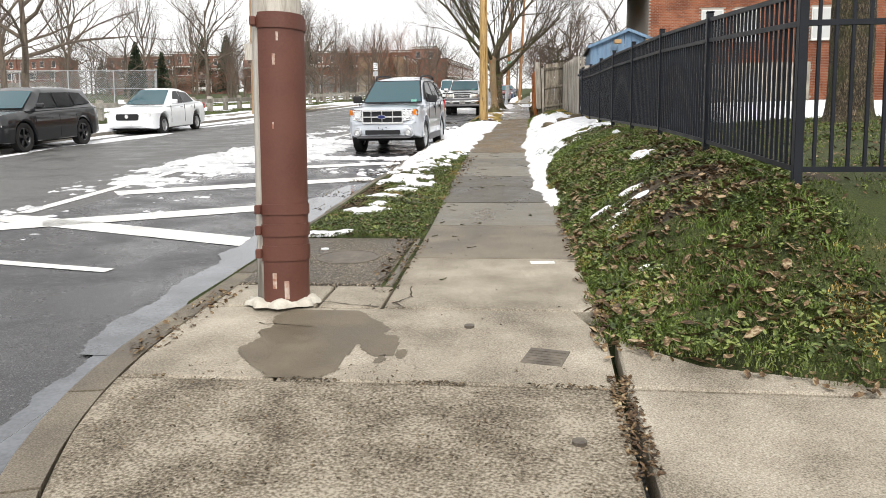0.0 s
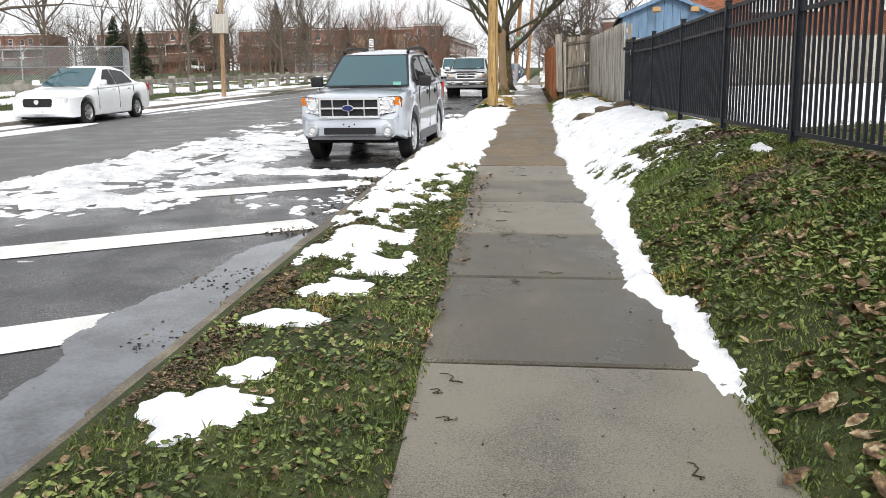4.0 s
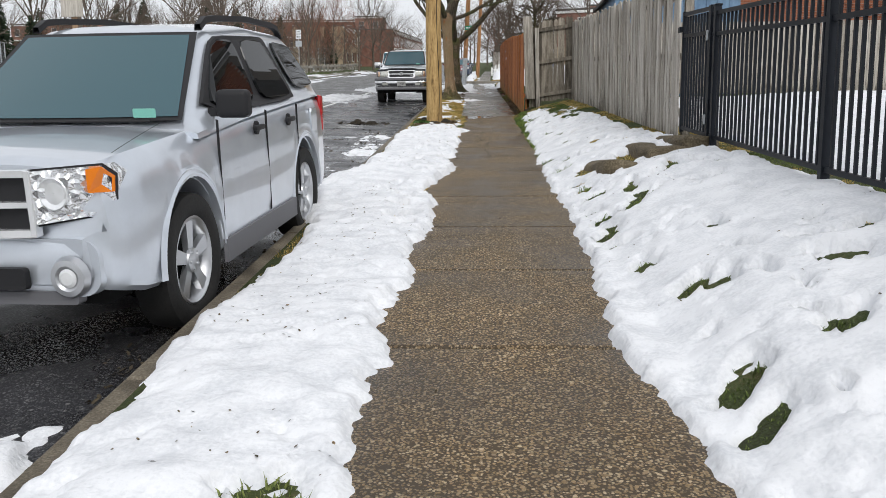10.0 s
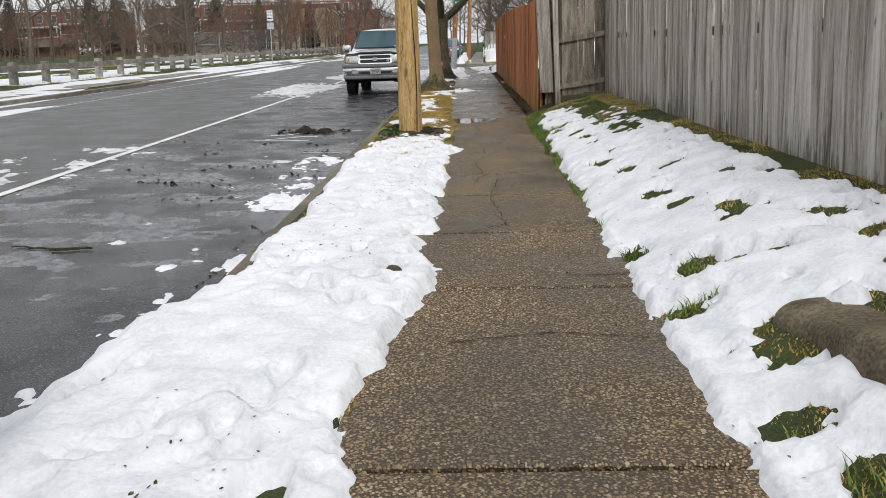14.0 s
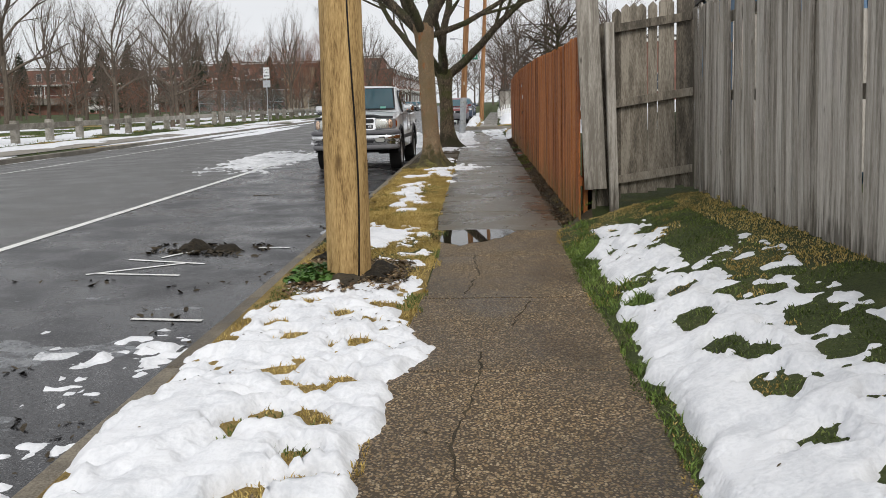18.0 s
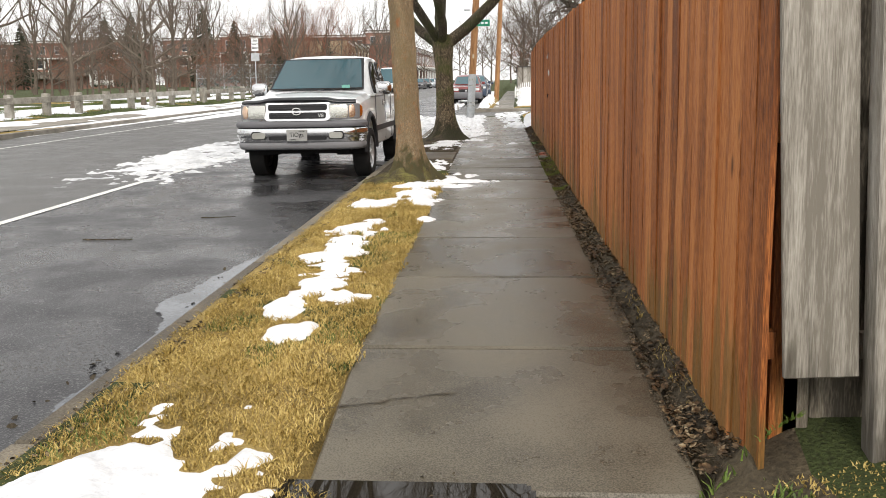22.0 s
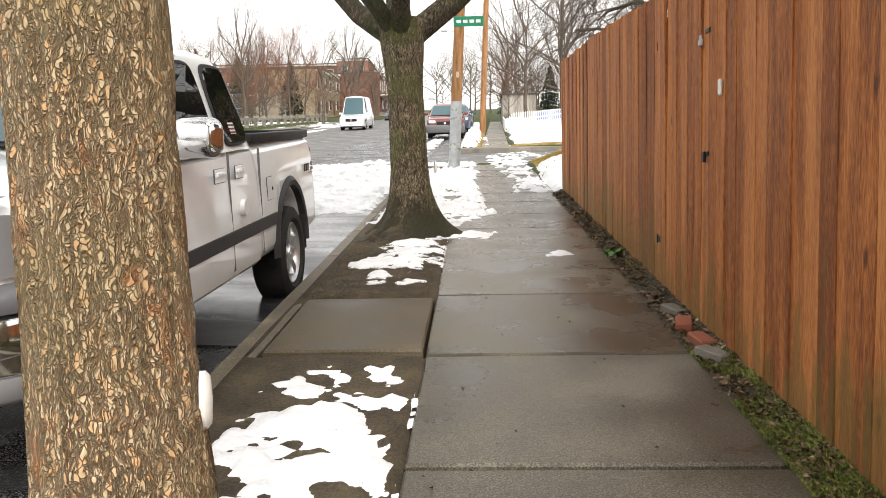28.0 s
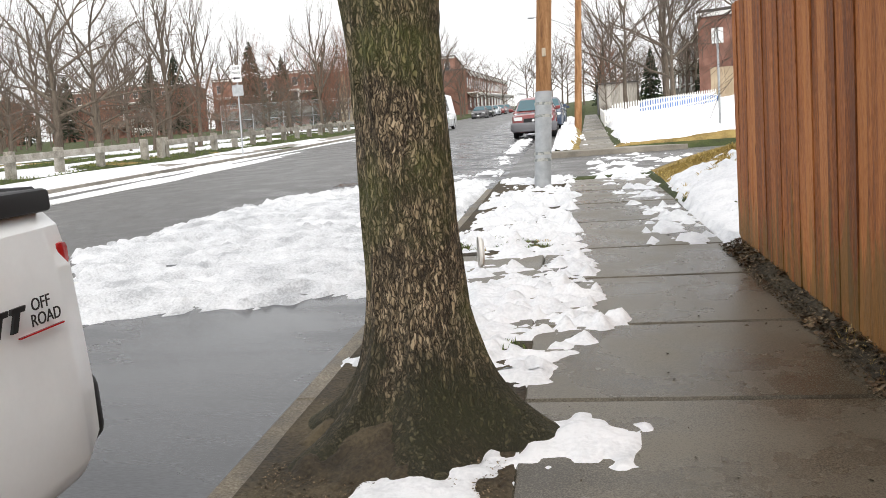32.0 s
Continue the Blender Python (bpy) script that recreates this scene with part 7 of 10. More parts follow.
def snow_sheet(name, xs, ys, depth, mat, label, level=snow_level, height=top_h, seed=3, gain=4.0, category="snow", wave=.0, lumps=1.0):
    X, Y = np.meshgrid(xs, ys)
    m = level(X, Y)
    h = snow_surface(X, Y, m, depth, height, seed, gain, wave, lumps)
    keep = (m[:-1, :-1] > -.12) | (m[1:, :-1] > -.12) | (m[:-1, 1:] > -.12) | (m[1:, 1:] > -.12)
    k = len(xs)
    i = (np.arange(len(ys) - 1)[:, None] * k + np.arange(k - 1)[None, :])[keep]
    f = np.stack([i, i + 1, i + 1 + k, i + k], -1)
    used, inv_ = np.unique(f.ravel(), return_inverse=True)
    v = np.stack([X.ravel(), Y.ravel(), h.ravel()], -1)[used]
    ob = put(name, mesh_of(name, v, inv_.reshape(-1, 4), mat, True))
    return tagged(ob, label, category, kind="stuff")


verge_depth = lambda y: tab(y, (7, .012), (11, .016), (14, .03), (18, .042), (20, .05), (28, .046), (31, .034), (34, .018), (49, .018), (51, .035))
snow_sheet("snow", np.arange(-2.85, -.42, .022), np.arange(6.8, 33.4, .023), verge_depth, SNOW, "melting snow heaped on the grassy verge", height=heaped_h, gain=3.2, lumps=.7)
snow_sheet("snow", np.arange(-2.05, .32, .02), np.arange(33.4, 50.3, .021), verge_depth, SNOW, "thin remnants of snow on the verge and footway", gain=5.0)
snow_sheet("snow", np.arange(-2.4, -.3, .026), np.arange(50.24, 60.3, .026), verge_depth, SNOW, "wind-rippled snow on the verge", wave=1.6)
bank_depth = lambda y: tab(y, (4, .007), (8.6, .008), (9.4, .018), (12, .03), (18, .04), (30, .036))
snow_sheet("snow", np.arange(.05, 2.16, .023), np.arange(4.0, 34.3, .024), bank_depth, SNOW, "melting snow with footprints on the grassy bank", lumps=.4)
def road_snow(x, y):
    """Snow on the carriageway, cut into ragged streaks by tyres."""
    return snow_level(x, y) - 1.5 * np.clip(fbm(x * .7, y * 1.9, .34, 77, 4) - .5, 0, 1) - .5 * np.clip(vnoise(x, y * 1.6, .16, 78) - .5, 0, 1)


snow_sheet("snow", np.arange(-7.6, -2.3, .045), np.arange(7.5, 50, .05), .034, SLUSH, "thin slush and snow on the wet road", road_snow, gain=3.0)
snow_sheet("snow", np.arange(-7.6, -2.2, .05), np.arange(50, 92, .06), .05, SLUSH, "trodden snow lying across the parking lane", gain=3.0, wave=.8)
snow_sheet("snow", np.arange(-.6, 7, .05), np.arange(53.3, 66.5, .05), .05, SNOW, "snow on the bank past the fence", gain=3.0)
snow_sheet("snow", np.arange(-1.3, -.2, .05), np.arange(67.5, 108, .1), .05, SNOW, "snow on the verge beyond the side street")


MOSSY_SOIL = material("mossy_soil", [(.3, (.04, .03, .018)), (.5, (.09, .075, .03)), (.7, (.16, .15, .05))], 5, (.8, .95), .8, 60, fine_mix=.9, bump_distance=.02)


LOAM = material("black_loam", [(.3, (.012, .01, .007)), (.6, (.03, .024, .016)), (.8, (.07, .055, .035))], 7, (.75, .95), .9, 50, fine_mix=1.2, bump_distance=.03)


def heap(name, x, y, rx, ry, depth, mat, label, category, seed):
    """A low loose pile."""
    lv = lambda px, py: .62 - .6 * np.sqrt(((px - x) / rx) ** 2 + ((py - y) / ry) ** 2) - .75 * (fbm(px, py, .16, seed, 3) - .5)
    snow_sheet(name, np.arange(x - 1.5 * rx, x + 1.5 * rx, .018), np.arange(y - 1.5 * ry, y + 1.5 * ry, .018), depth, mat, label, lv, seed=seed, category=category)


heap("dirt_pile", -1.2, 32.42, .15, .3, .06, LOAM, "black dirt heaped against a pole's foot", "dirt", 5)
heap("dirt_pile", -1.68, 33.0, .24, .22, .05, LOAM, "black leaf mould and slush beside the kerb", "dirt", 13)
heap("dirt_pile", -1.4, 32.08, .42, .2, .03, SOIL, "dark soil and leaf mould at a pole's foot", "dirt", 6)
heap("dirt_pile", -3.5, 34.5, .16, .11, .05, LOAM, "dark gritty slush left on the road", "dirt", 7)
heap("dirt_pile", -3.15, 34.42, .16, .08, .04, LOAM, "dark grit left on the road", "dirt", 8)
heap("dirt_pile", -2.2, 23.5, .06, .2, .03, SOIL, "dark soil showing through ploughed snow", "dirt", 9)
heap("dirt_pile", -1.05, 24.95, .09, .13, .05, SOIL, "dark soil showing through ploughed snow", "dirt", 10)
heap("dirt_pile", -1.25, 27.78, .06, .08, .012, LOAM, "black dirt showing through the snow", "dirt", 14)
heap("dirt_pile", -1.52, 42.7, .5, .5, .09, MOSSY_SOIL, "mossy soil round a tree's roots", "dirt", 12)
heap("dirt_pile", -1.46, 49.5, .34, .46, .06, SOIL, "dark wet soil round a tree's foot", "dirt", 11)


def far_level(x, y):
    c = win(x, -13.6, -11.9, .5) * .55 + win(x, -16.6, -14.0, .3) * .55 + win(x, -34, -17.4, 1.5) * tab(y, (10, .5), (60, .56), (90, .55), (140, .35))
    c = c * sm(14, 21, y + 5 * (fbm(x, y, 3, 32, 3) - .5)) * (1 - sm(120, 129, y)) * sm(-34, -30, x)
    return c - (.5 + 1.2 * (fbm(x, y * .35, 2.6, 31, 4) - .5))


snow_sheet("snow", np.arange(-34, -11.5, .22), np.arange(14, 130, .4), .05, SNOW, "patches of snow along the far kerb and in the park", far_level)


def slush_level(x, y):
    c = win(x, -5.6, -2.5, .3) * tab(y, (23.5, 0), (24.5, .3), (26, .4), (30, .42), (32, .3), (33, 0)) - .3 * np.clip(vnoise(x, y * 2, .11, 38) - .4, 0, 1)
    return c - (.5 + 1.3 * (fbm(x * .8, y * 1.6, .5, 37, 4) - .5))


GREY_SLUSH = material("wet_grey_slush", [(.3, (.06, .063, .07)), (.6, (.2, .208, .22))], 9, (.12, .4), .9, 50, fine_mix=.7, spec=.5, bump_distance=.02)
snow_sheet("slush", np.arange(-5.8, -2.3, .045), np.arange(23.4, 33.2, .045), .014, GREY_SLUSH, "wet grey slush frozen in ridges on the road", slush_level, category="slush")


def yard_level(x, y):
    c = tab(y, (14.5, .1), (16, .6), (18, 1.0), (40, 1.0), (41, .4), (66, .3), (67.8, .2), (68.3, 1.0), (110, .9))
    edge = np.where(y < 40, fence_x(y) + .25, far_left(y) + 1.0)
    c = c - np.where(y < 40, 1.1 * sm(31, 35.5, y + 3 * (fbm(x, y, 2.5, 47, 3) - .5)) + 1.1 * sm(11, 15.6, x + 4 * (fbm(x, y, 2.5, 48, 3) - .5)), .9 * sm(16, 25.5, x))
    return c * sm(0, .3, x - edge) - (.5 + .9 * (fbm(x, y, 1.6, 41, 4) - .5)) * .9


snow_sheet("snow", np.arange(2.0, 16, .12), np.arange(10, 36, .12), .05, SNOW, "snow lying in the fenced yard", yard_level)
snow_sheet("snow", np.arange(.4, 26, .2), np.arange(67.7, 105, .2), .07, SNOW, "snow on a sloping front lawn", yard_level)

# ---- standing water ----
WATER = glass_mat("puddle_water", (.018, .015, .011), .02)
WATER.node_tree.nodes["Principled BSDF"].inputs["Coat Weight"].default_value = 0


def puddle(x0, x1, y0, y1, seed, thr, height, label, step=.05, shape=lambda x, y: 0 * x, blob=False):
    X, Y = np.meshgrid(np.arange(x0, x1, step), np.arange(y0, y1, step))
    u, v = (X - (x0 + x1) / 2) / (x1 - x0) * 2, (Y - (y0 + y1) / 2) / (y1 - y0) * 2
    m = thr - (.5 * (u * u + v * v) if blob else .55 * np.maximum(np.abs(u) ** 3, np.abs(v) ** 3)) - (2.2 * fbm(X, Y * .6, .5, seed, 4) - .6 if blob else fbm(X, Y * .6, .5, seed, 3)) + shape(X, Y)
    keep = m[:-1, :-1] > 0
    k = X.shape[1]
    i = (np.arange(X.shape[0] - 1)[:, None] * k + np.arange(k - 1)[None, :])[keep]
    if not len(i):
        return
    f = np.stack([i, i + 1, i + 1 + k, i + k], -1)
    used, inv_ = np.unique(f.ravel(), return_inverse=True)
    vtx = np.stack([X.ravel(), Y.ravel(), (Z(Y) + height(X, Y)).ravel()], -1)[used]
    ob = put("water", mesh_of("water", vtx, inv_.reshape(-1, 4), WATER))
    tagged(ob, label, "puddle", kind="structure")


puddle(-.95, .1, 33.2, 34.52, 4, .98, lambda x, y: 0 * x + .004, "still puddle on the footway reflecting bare trees", .015, lambda x, y: .9 * (sm(33.2, 34.4, y) - .75) - 1.6 * np.clip(x + .76 - .55 * (y - 33.3) / 1.2 + .35 * (fbm(x, y, .25, 14, 3) - .5), 0, 1) - 1.5 * np.clip(-.82 - x, 0, 1))
ICE_WATER = material("icy_meltwater", [(.35, (.05, .055, .063)), (.65, (.13, .14, .158))], 2.5, (.03, .14), .03, 40, spec=.5)
for y0, y1, pts in ((4.4, 14.2, ((4.4, .36), (7, .45), (9.5, .75), (11, .8), (12.6, .4), (14.2, -.2))), (34.4, 40.6, ((34.4, -.1), (35.5, .3), (37.5, .4), (39, .36), (40.6, -.1)))):
    X, Y = np.meshgrid(np.arange(-3.3, -2.08, .02), np.arange(y0, y1, .025))
    keep = (tab(Y, *pts) + .5 * (fbm(X * .6, Y * .6, .5, 29, 4) - .5) + 2.1 + X)[:-1, :-1] > 0
    k = X.shape[1]
    i = (np.arange(X.shape[0] - 1)[:, None] * k + np.arange(k - 1)[None, :])[keep]
    used, inv_ = np.unique(np.stack([i, i + 1, i + 1 + k, i + k], -1).ravel(), return_inverse=True)
    ob = put("water", mesh_of("water", np.stack([X.ravel(), Y.ravel(), (Z(Y) + road_h(X) + .012).ravel()], -1)[used], inv_.reshape(-1, 4), ICE_WATER))
    tagged(ob, "icy meltwater lying along the gutter", "puddle", kind="structure")
DAMP = material("damp_stain", [(.3, (.105, .086, .06)), (.7, (.185, .155, .112))], 3, (.45, .7), .4, 120, fine_mix=.9)
WATER_KEEP = WATER
WATER = DAMP
puddle(-1.8, -.25, 3.67, 4.86, 22, 1.02, lambda x, y: 0 * x + .002, "damp stain spreading over dry concrete", .015, blob=True)
puddle(-.75, -.15, 3.7, 4.3, 23, .74, lambda x, y: 0 * x + .002, "damp stain on dry concrete", .012, blob=True)
WATER = material("brown_stain", [(.3, (.05, .036, .022)), (.7, (.1, .076, .048))], 3, (.2, .5), .3, 120, fine_mix=.9)
puddle(-.1, .6, 47.0, 48.8, 24, .55, lambda x, y: 0 * x + .002, "damp brown stain on the footway", .02, blob=True)
WATER = WATER_KEEP


def crack(pts, label="crack", w=.006, seed=0):
    """A jagged crack through the paving, filled with dark dirt."""
    r = random.Random(seed)
    left, right = [], []
    for (x0, y0), (x1, y1) in zip(pts, pts[1:]):
        n = max(3, int(math.hypot(x1 - x0, y1 - y0) / .05))
        nx, ny = -(y1 - y0), x1 - x0
        ln = math.hypot(nx, ny)
        for i in range(n + 1):
            u, j, ww = i / n, r.uniform(-.014, .014), w * r.uniform(.3, 1.4)
            x, y = x0 + (x1 - x0) * u + nx / ln * j, y0 + (y1 - y0) * u + ny / ln * j
            left.append((x + nx / ln * ww, y + ny / ln * ww, Z(y) + .004))
            right.append((x - nx / ln * ww, y - ny / ln * ww, Z(y) + .004))
    ob = put("pavement_crack", quad_strip("pavement_crack", [left, right], SOIL))
    tagged(ob, "dark jagged crack through the paving", "crack", "pavement cracks", "structure")


FILM = material("wet_road_film", [(.35, (.014, .015, .017)), (.65, (.075, .078, .085))], 1.1, (.02, .5), .12, 60, spec=.6, stretch=(.5, 1.6, 1), fine_mix=.5)
WATER = FILM
puddle(-4.5, -2.14, 46.2, 54.2, 25, 1.6, lambda x, y: road_h(x) + .006, "wet film of meltwater on the parking lane", .02, blob=True)
WATER = WATER_KEEP
for i, c in enumerate((((-.54, 5.48), (-.5, 5.2), (-.6, 5.05), (-.49, 4.93)), ((-1.08, 5.06), (-.85, 4.98), (-.5, 4.94)), ((-1.35, 4.55), (-1.0, 4.5)),
                       ((-.55, 28.0), (-.42, 28.5), (-.5, 29.2), (-.4, 29.9), (-.38, 30.4)), ((-.9, 25.9), (-.5, 26.1), (-.2, 26.35), (.1, 26.2), (.4, 26.3)), ((-.3, 26.2), (-.4, 27.3), (-.3, 28.2)),
                       ((.0, 24.95), (.2, 24.9), (.42, 24.95)), ((-.9, 20.9), (-.3, 21.0), (.1, 20.95)), ((-.2, 30.9), (-.05, 31.5)), ((-.7, 23.9), (-.2, 24.0), (.4, 23.9)), ((-.95, 35.1), (-.4, 35.3)), ((-.5, 31.7), (-.4, 32.4), (-.45, 33.1)))):
    crack(c, seed=i)

X, Y = np.meshgrid(np.arange(-3.2, 1.2, .02), np.arange(.5, 4.5, .02))
near_kerb = np.hypot(X - ARC[0], Y - ARC[1]) - ARC[2] - .17
m = .3 + .16 * (fbm(X, Y, .4, 27, 3) - .5) - np.abs(near_kerb - .17)
keep = (m[:-1, :-1] > .12) & (near_kerb[:-1, :-1] > -.02)
k = X.shape[1]
i = (np.arange(X.shape[0] - 1)[:, None] * k + np.arange(k - 1)[None, :])[keep]
used, inv_ = np.unique(np.stack([i, i + 1, i + 1 + k, i + k], -1).ravel(), return_inverse=True)
ob = put("water", mesh_of("water", np.stack([X.ravel(), Y.ravel(), (Z(Y) + np.where(X < -2.1, road_h(X), -.165 + .035 * sm(-2, 1, X)) + .01).ravel()], -1)[used], inv_.reshape(-1, 4), ICE_WATER))
tagged(ob, "meltwater lying in the gutter round the corner", "puddle", kind="structure")

# ---- grass, leaves, grit ----
GREEN_BLADE = material("grass_blade", [(.25, (.034, .052, .012)), (.5, (.09, .128, .028)), (.75, (.22, .255, .075))], 1.6, (.5, .7), 0, 70, fine_mix=1.5)
MOSS_BLADE = material("moss_blade", [(.25, (.06, .075, .014)), (.5, (.16, .19, .04)), (.75, (.3, .33, .09))], 3, (.6, .8), 0, 70, fine_mix=1.4)
STRAW_BLADE = material("straw_blade", [(.25, (.2, .14, .036)), (.5, (.43, .31, .095)), (.75, (.64, .5, .2))], 1.8, (.6, .8), 0, 70, fine_mix=1.5)
LEAF = material("dead_leaf", [(.2, (.04, .025, .013)), (.45, (.11, .066, .034)), (.65, (.2, .135, .072)), (.85, (.4, .33, .21))], 3, (.5, .8), .1, 40, fine_mix=1.8)


def blades(name, px, py_, hgt, wid, mat, label, lean=.9):
    n = len(px)
    a, b = rng.uniform(0, 6.28, n), rng.uniform(0, 6.28, n)
    h = hgt * rng.uniform(.5, 1.3, n) * (.45 + 1.2 * vnoise(px, py_, .11, 33))
    z = Z(py_) + top_h(px, py_) - .004
    base = np.stack([px, py_, z], -1)
    side = np.stack([np.cos(a), np.sin(a), 0 * a], -1) * (wid * rng.uniform(.6, 1.4, n))[:, None]
    out = np.stack([np.cos(b), np.sin(b), 0 * b], -1) * (h * lean * rng.uniform(.2, 1.2, n))[:, None]
    up = np.zeros((n, 3))
    up[:, 2] = h
    v = np.empty((n, 5, 3))
    v[:, 0], v[:, 1] = base - side, base + side
    v[:, 2], v[:, 3] = base + side * .7 + out * .35 + up * .6, base - side * .7 + out * .35 + up * .6
    v[:, 4] = base + out + up * .95
    i = np.arange(n) * 5
    f4 = np.stack([i, i + 1, i + 2, i + 3], -1)
    f3 = np.stack([i + 3, i + 2, i + 4, i + 4], -1)
    tri_ = np.concatenate([f4[:, [0, 1, 2]], f4[:, [0, 2, 3]], f3[:, :3]])
    ob = put(name, mesh_of(name, v.reshape(-1, 3), tri_, mat))
    return tagged(ob, label, "grass", kind="stuff")


def scatter(n, x0, x1, y0, y1):
    return rng.uniform(x0, x1, n), rng.uniform(y0, y1, n)


def free(px, py_, lim=-.06):
    return snow_level(px, py_) < lim


def pick(px, py_, sel):
    return px[sel], py_[sel]


# green bank
px, py_ = scatter(210000, .3, 2.5, 3.7, 34.4)
on = (px > walk_right(py_) - .05 + .08 * (vnoise(px, py_, .3, 2) - .5)) & (py_ > 4.35 - .55 * np.clip(px - .6, 0, 2)) & free(px, py_) & (px < fence_x(py_) + .3)
dens = fbm(px, py_, .8, 51, 3) - .22 * ((px > 1.25) & (py_ > 6) & (py_ < 16))
on &= dens > .3
px, py_ = pick(px, py_, on)
straw = (fbm(px, py_, .5, 61, 3) > .7) | ((py_ > 33.3) & (fbm(px, py_, .4, 66, 3) > .38)) | ((py_ > 22.4) & (py_ < 24.9) & (fbm(px, py_, .5, 3, 2) > .22)) | ((px > 1.5) & (py_ > 23.8) & (fbm(px, py_, .6, 8, 2) > .3))
blades("grass", px[~straw], py_[~straw], np.where(py_[~straw] > 17, .02, .034), .0038, GREEN_BLADE, "short green grass on the bank")
blades("grass", px[straw], py_[straw], np.where(py_[straw] > 17, .018, .032), .0038, STRAW_BLADE, "straw-coloured dead grass on the bank")
# verge
px, py_ = scatter(190000, -1.98, -.7, 7.3, 60)
on = (px < walk_left(py_) + .03 + .1 * (vnoise(px, py_, .25, 4) - .5)) & free(px, py_) & (fbm(px, py_, .6, 71, 3) > .28)
on &= (np.hypot(px + 1.46, py_ - 42.72) > .5) & ~((py_ > 46.7) & (py_ < 50.5)) & ~((py_ > 43.0) & (fbm(px, py_, .9, 5, 2) < .62)) & ~((py_ > 45.4) & (py_ < 46.8)) & ~((py_ > 50.8) & (py_ < 53.5))
on &= (px > -1.76 + .16 * (vnoise(px, py_, .2, 6) - .5)) | (py_ > 18.5) | (py_ < 9)
px, py_ = pick(px, py_, on)
straw = (py_ > 28) & (fbm(px, py_, .5, 63, 3) < .64) & (py_ < 42.2) | (fbm(px, py_, .5, 64, 3) > .7) | ((py_ > 19) & (py_ < 28))
blades("grass", px[~straw], py_[~straw], .03, .0038, GREEN_BLADE, "green grass on the verge")
blades("grass", px[straw], py_[straw], .028, .0038, STRAW_BLADE, "straw-yellow dormant grass on the verge")
px, py_ = scatter(62000, -1.98, -.8, 32.9, 42.3)
px, py_ = pick(px, py_, (px < walk_left(py_) + .03) & free(px, py_) & (np.hypot(px + 1.46, py_ - 42.72) > .5))
blades("grass", px, py_, .034, .003, STRAW_BLADE, "straw-yellow dormant grass on the verge", 1.3)
# moss and weeds under the brown fence, grass at the bank past it
px, py_ = scatter(16000, .47, .66, 41.5, 45.9)
px, py_ = pick(px, py_, fbm(px, py_, .5, 81, 3) > .4)
blades("grass", px, py_, .022, .004, MOSS_BLADE, "mossy weeds at the foot of the fence", 1.2)
px, py_ = scatter(2200, .58, .68, 34.4, 53)
px, py_ = pick(px, py_, fbm(px, py_, .6, 83, 3) > .6)
blades("grass", px, py_, .03, .003, STRAW_BLADE, "dry stalks at the foot of the fence", 1.4)
px, py_ = scatter(16000, .6, 4.5, 56.2, 59.6)
px, py_ = pick(px, py_, snow_level(px, py_) < .02)
blades("grass", px, py_, .06, .006, STRAW_BLADE, "yellow grass topping the snowy bank", 1.0)
px, py_ = scatter(50000, 2.1, 10, 5.5, 17)
px, py_ = pick(px, py_, fbm(px, py_, .6, 55, 3) > .42)
blades("grass", px, py_, .035, .005, GREEN_BLADE, "lawn in the fenced yard", .9)
px, py_ = scatter(40000, -24, -14.8, 20, 100)
px, py_ = pick(px, py_, (far_level(px, py_) < 0) & ((px < -16.2) | (px > -14.9)))
blades("grass", px, py_, .07, .012, GREEN_BLADE, "rough grass along the park rail", .9)


GRIT = material("brown_grit", [(.25, (.07, .05, .032)), (.5, (.15, .115, .08)), (.75, (.27, .22, .165))], 9, (.5, .8), .2, 60, fine_mix=1.2)


def flakes(name, px, py_, size, mat, label, category, lift=.006, height=top_h):
    """Small curled scraps lying on the ground, such as dead leaves."""
    n = len(px)
    a = rng.uniform(0, 6.28, n)
    s = size * rng.uniform(.5, 1.4, n)
    tilt_a, tilt_b = rng.uniform(-1.1, 1.1, n), rng.uniform(-1.1, 1.1, n)
    z = Z(py_) + height(px, py_) + lift
    out = []
    for k, (u, w) in enumerate(((-1, 0), (-.3, -.5), (.5, -.42), (1, 0), (.4, .5), (-.4, .45))):
        x, y = u * np.cos(a) - w * np.sin(a), u * np.sin(a) + w * np.cos(a)
        out.append(np.stack([px + x * s, py_ + y * s, z + s * ((x * tilt_a + y * tilt_b) * .6 + .28 * w * w * (k % 2 + 1))], -1))
    v = np.stack(out, 1).reshape(-1, 3)
    i = np.arange(n) * 6
    f = np.concatenate([np.stack([i, i + 1, i + 2, i + 3], -1), np.stack([i, i + 3, i + 4, i + 5], -1)])
    ob = put(name, mesh_of(name, v, f, mat))
    return tagged(ob, label, category, kind="stuff")


px, py_ = scatter(7500, .5, 2.3, 3.6, 16)
w_ = fbm(px, py_, .8, 91, 3) + .25 * (1 - sm(4, 8, py_))
px, py_ = pick(px, py_, (w_ > .45) & (px > walk_right(py_) - .1) & (py_ > 4.2 - .5 * np.clip(px - .6, 0, 2)) & free(px, py_))
flakes("fallen_leaves", px, py_, .024, LEAF, "dead brown leaves among grass on the bank", "leaves", .012)
px, py_ = scatter(9000, 2.1, 10, 5.5, 17)
flakes("fallen_leaves", px, py_, .02, LEAF, "brown leaves strewn over the yard", "leaves", .012)
px, py_ = scatter(10500, 1.0, 2.3, 4.6, 16.5)
px, py_ = pick(px, py_, (fbm(px, py_, .7, 93, 3) + .2 * (px - 1.5) > .47) & free(px, py_))
flakes("fallen_leaves", px, py_, .017, LEAF, "thick litter of brown leaves below the fence", "leaves", .012)
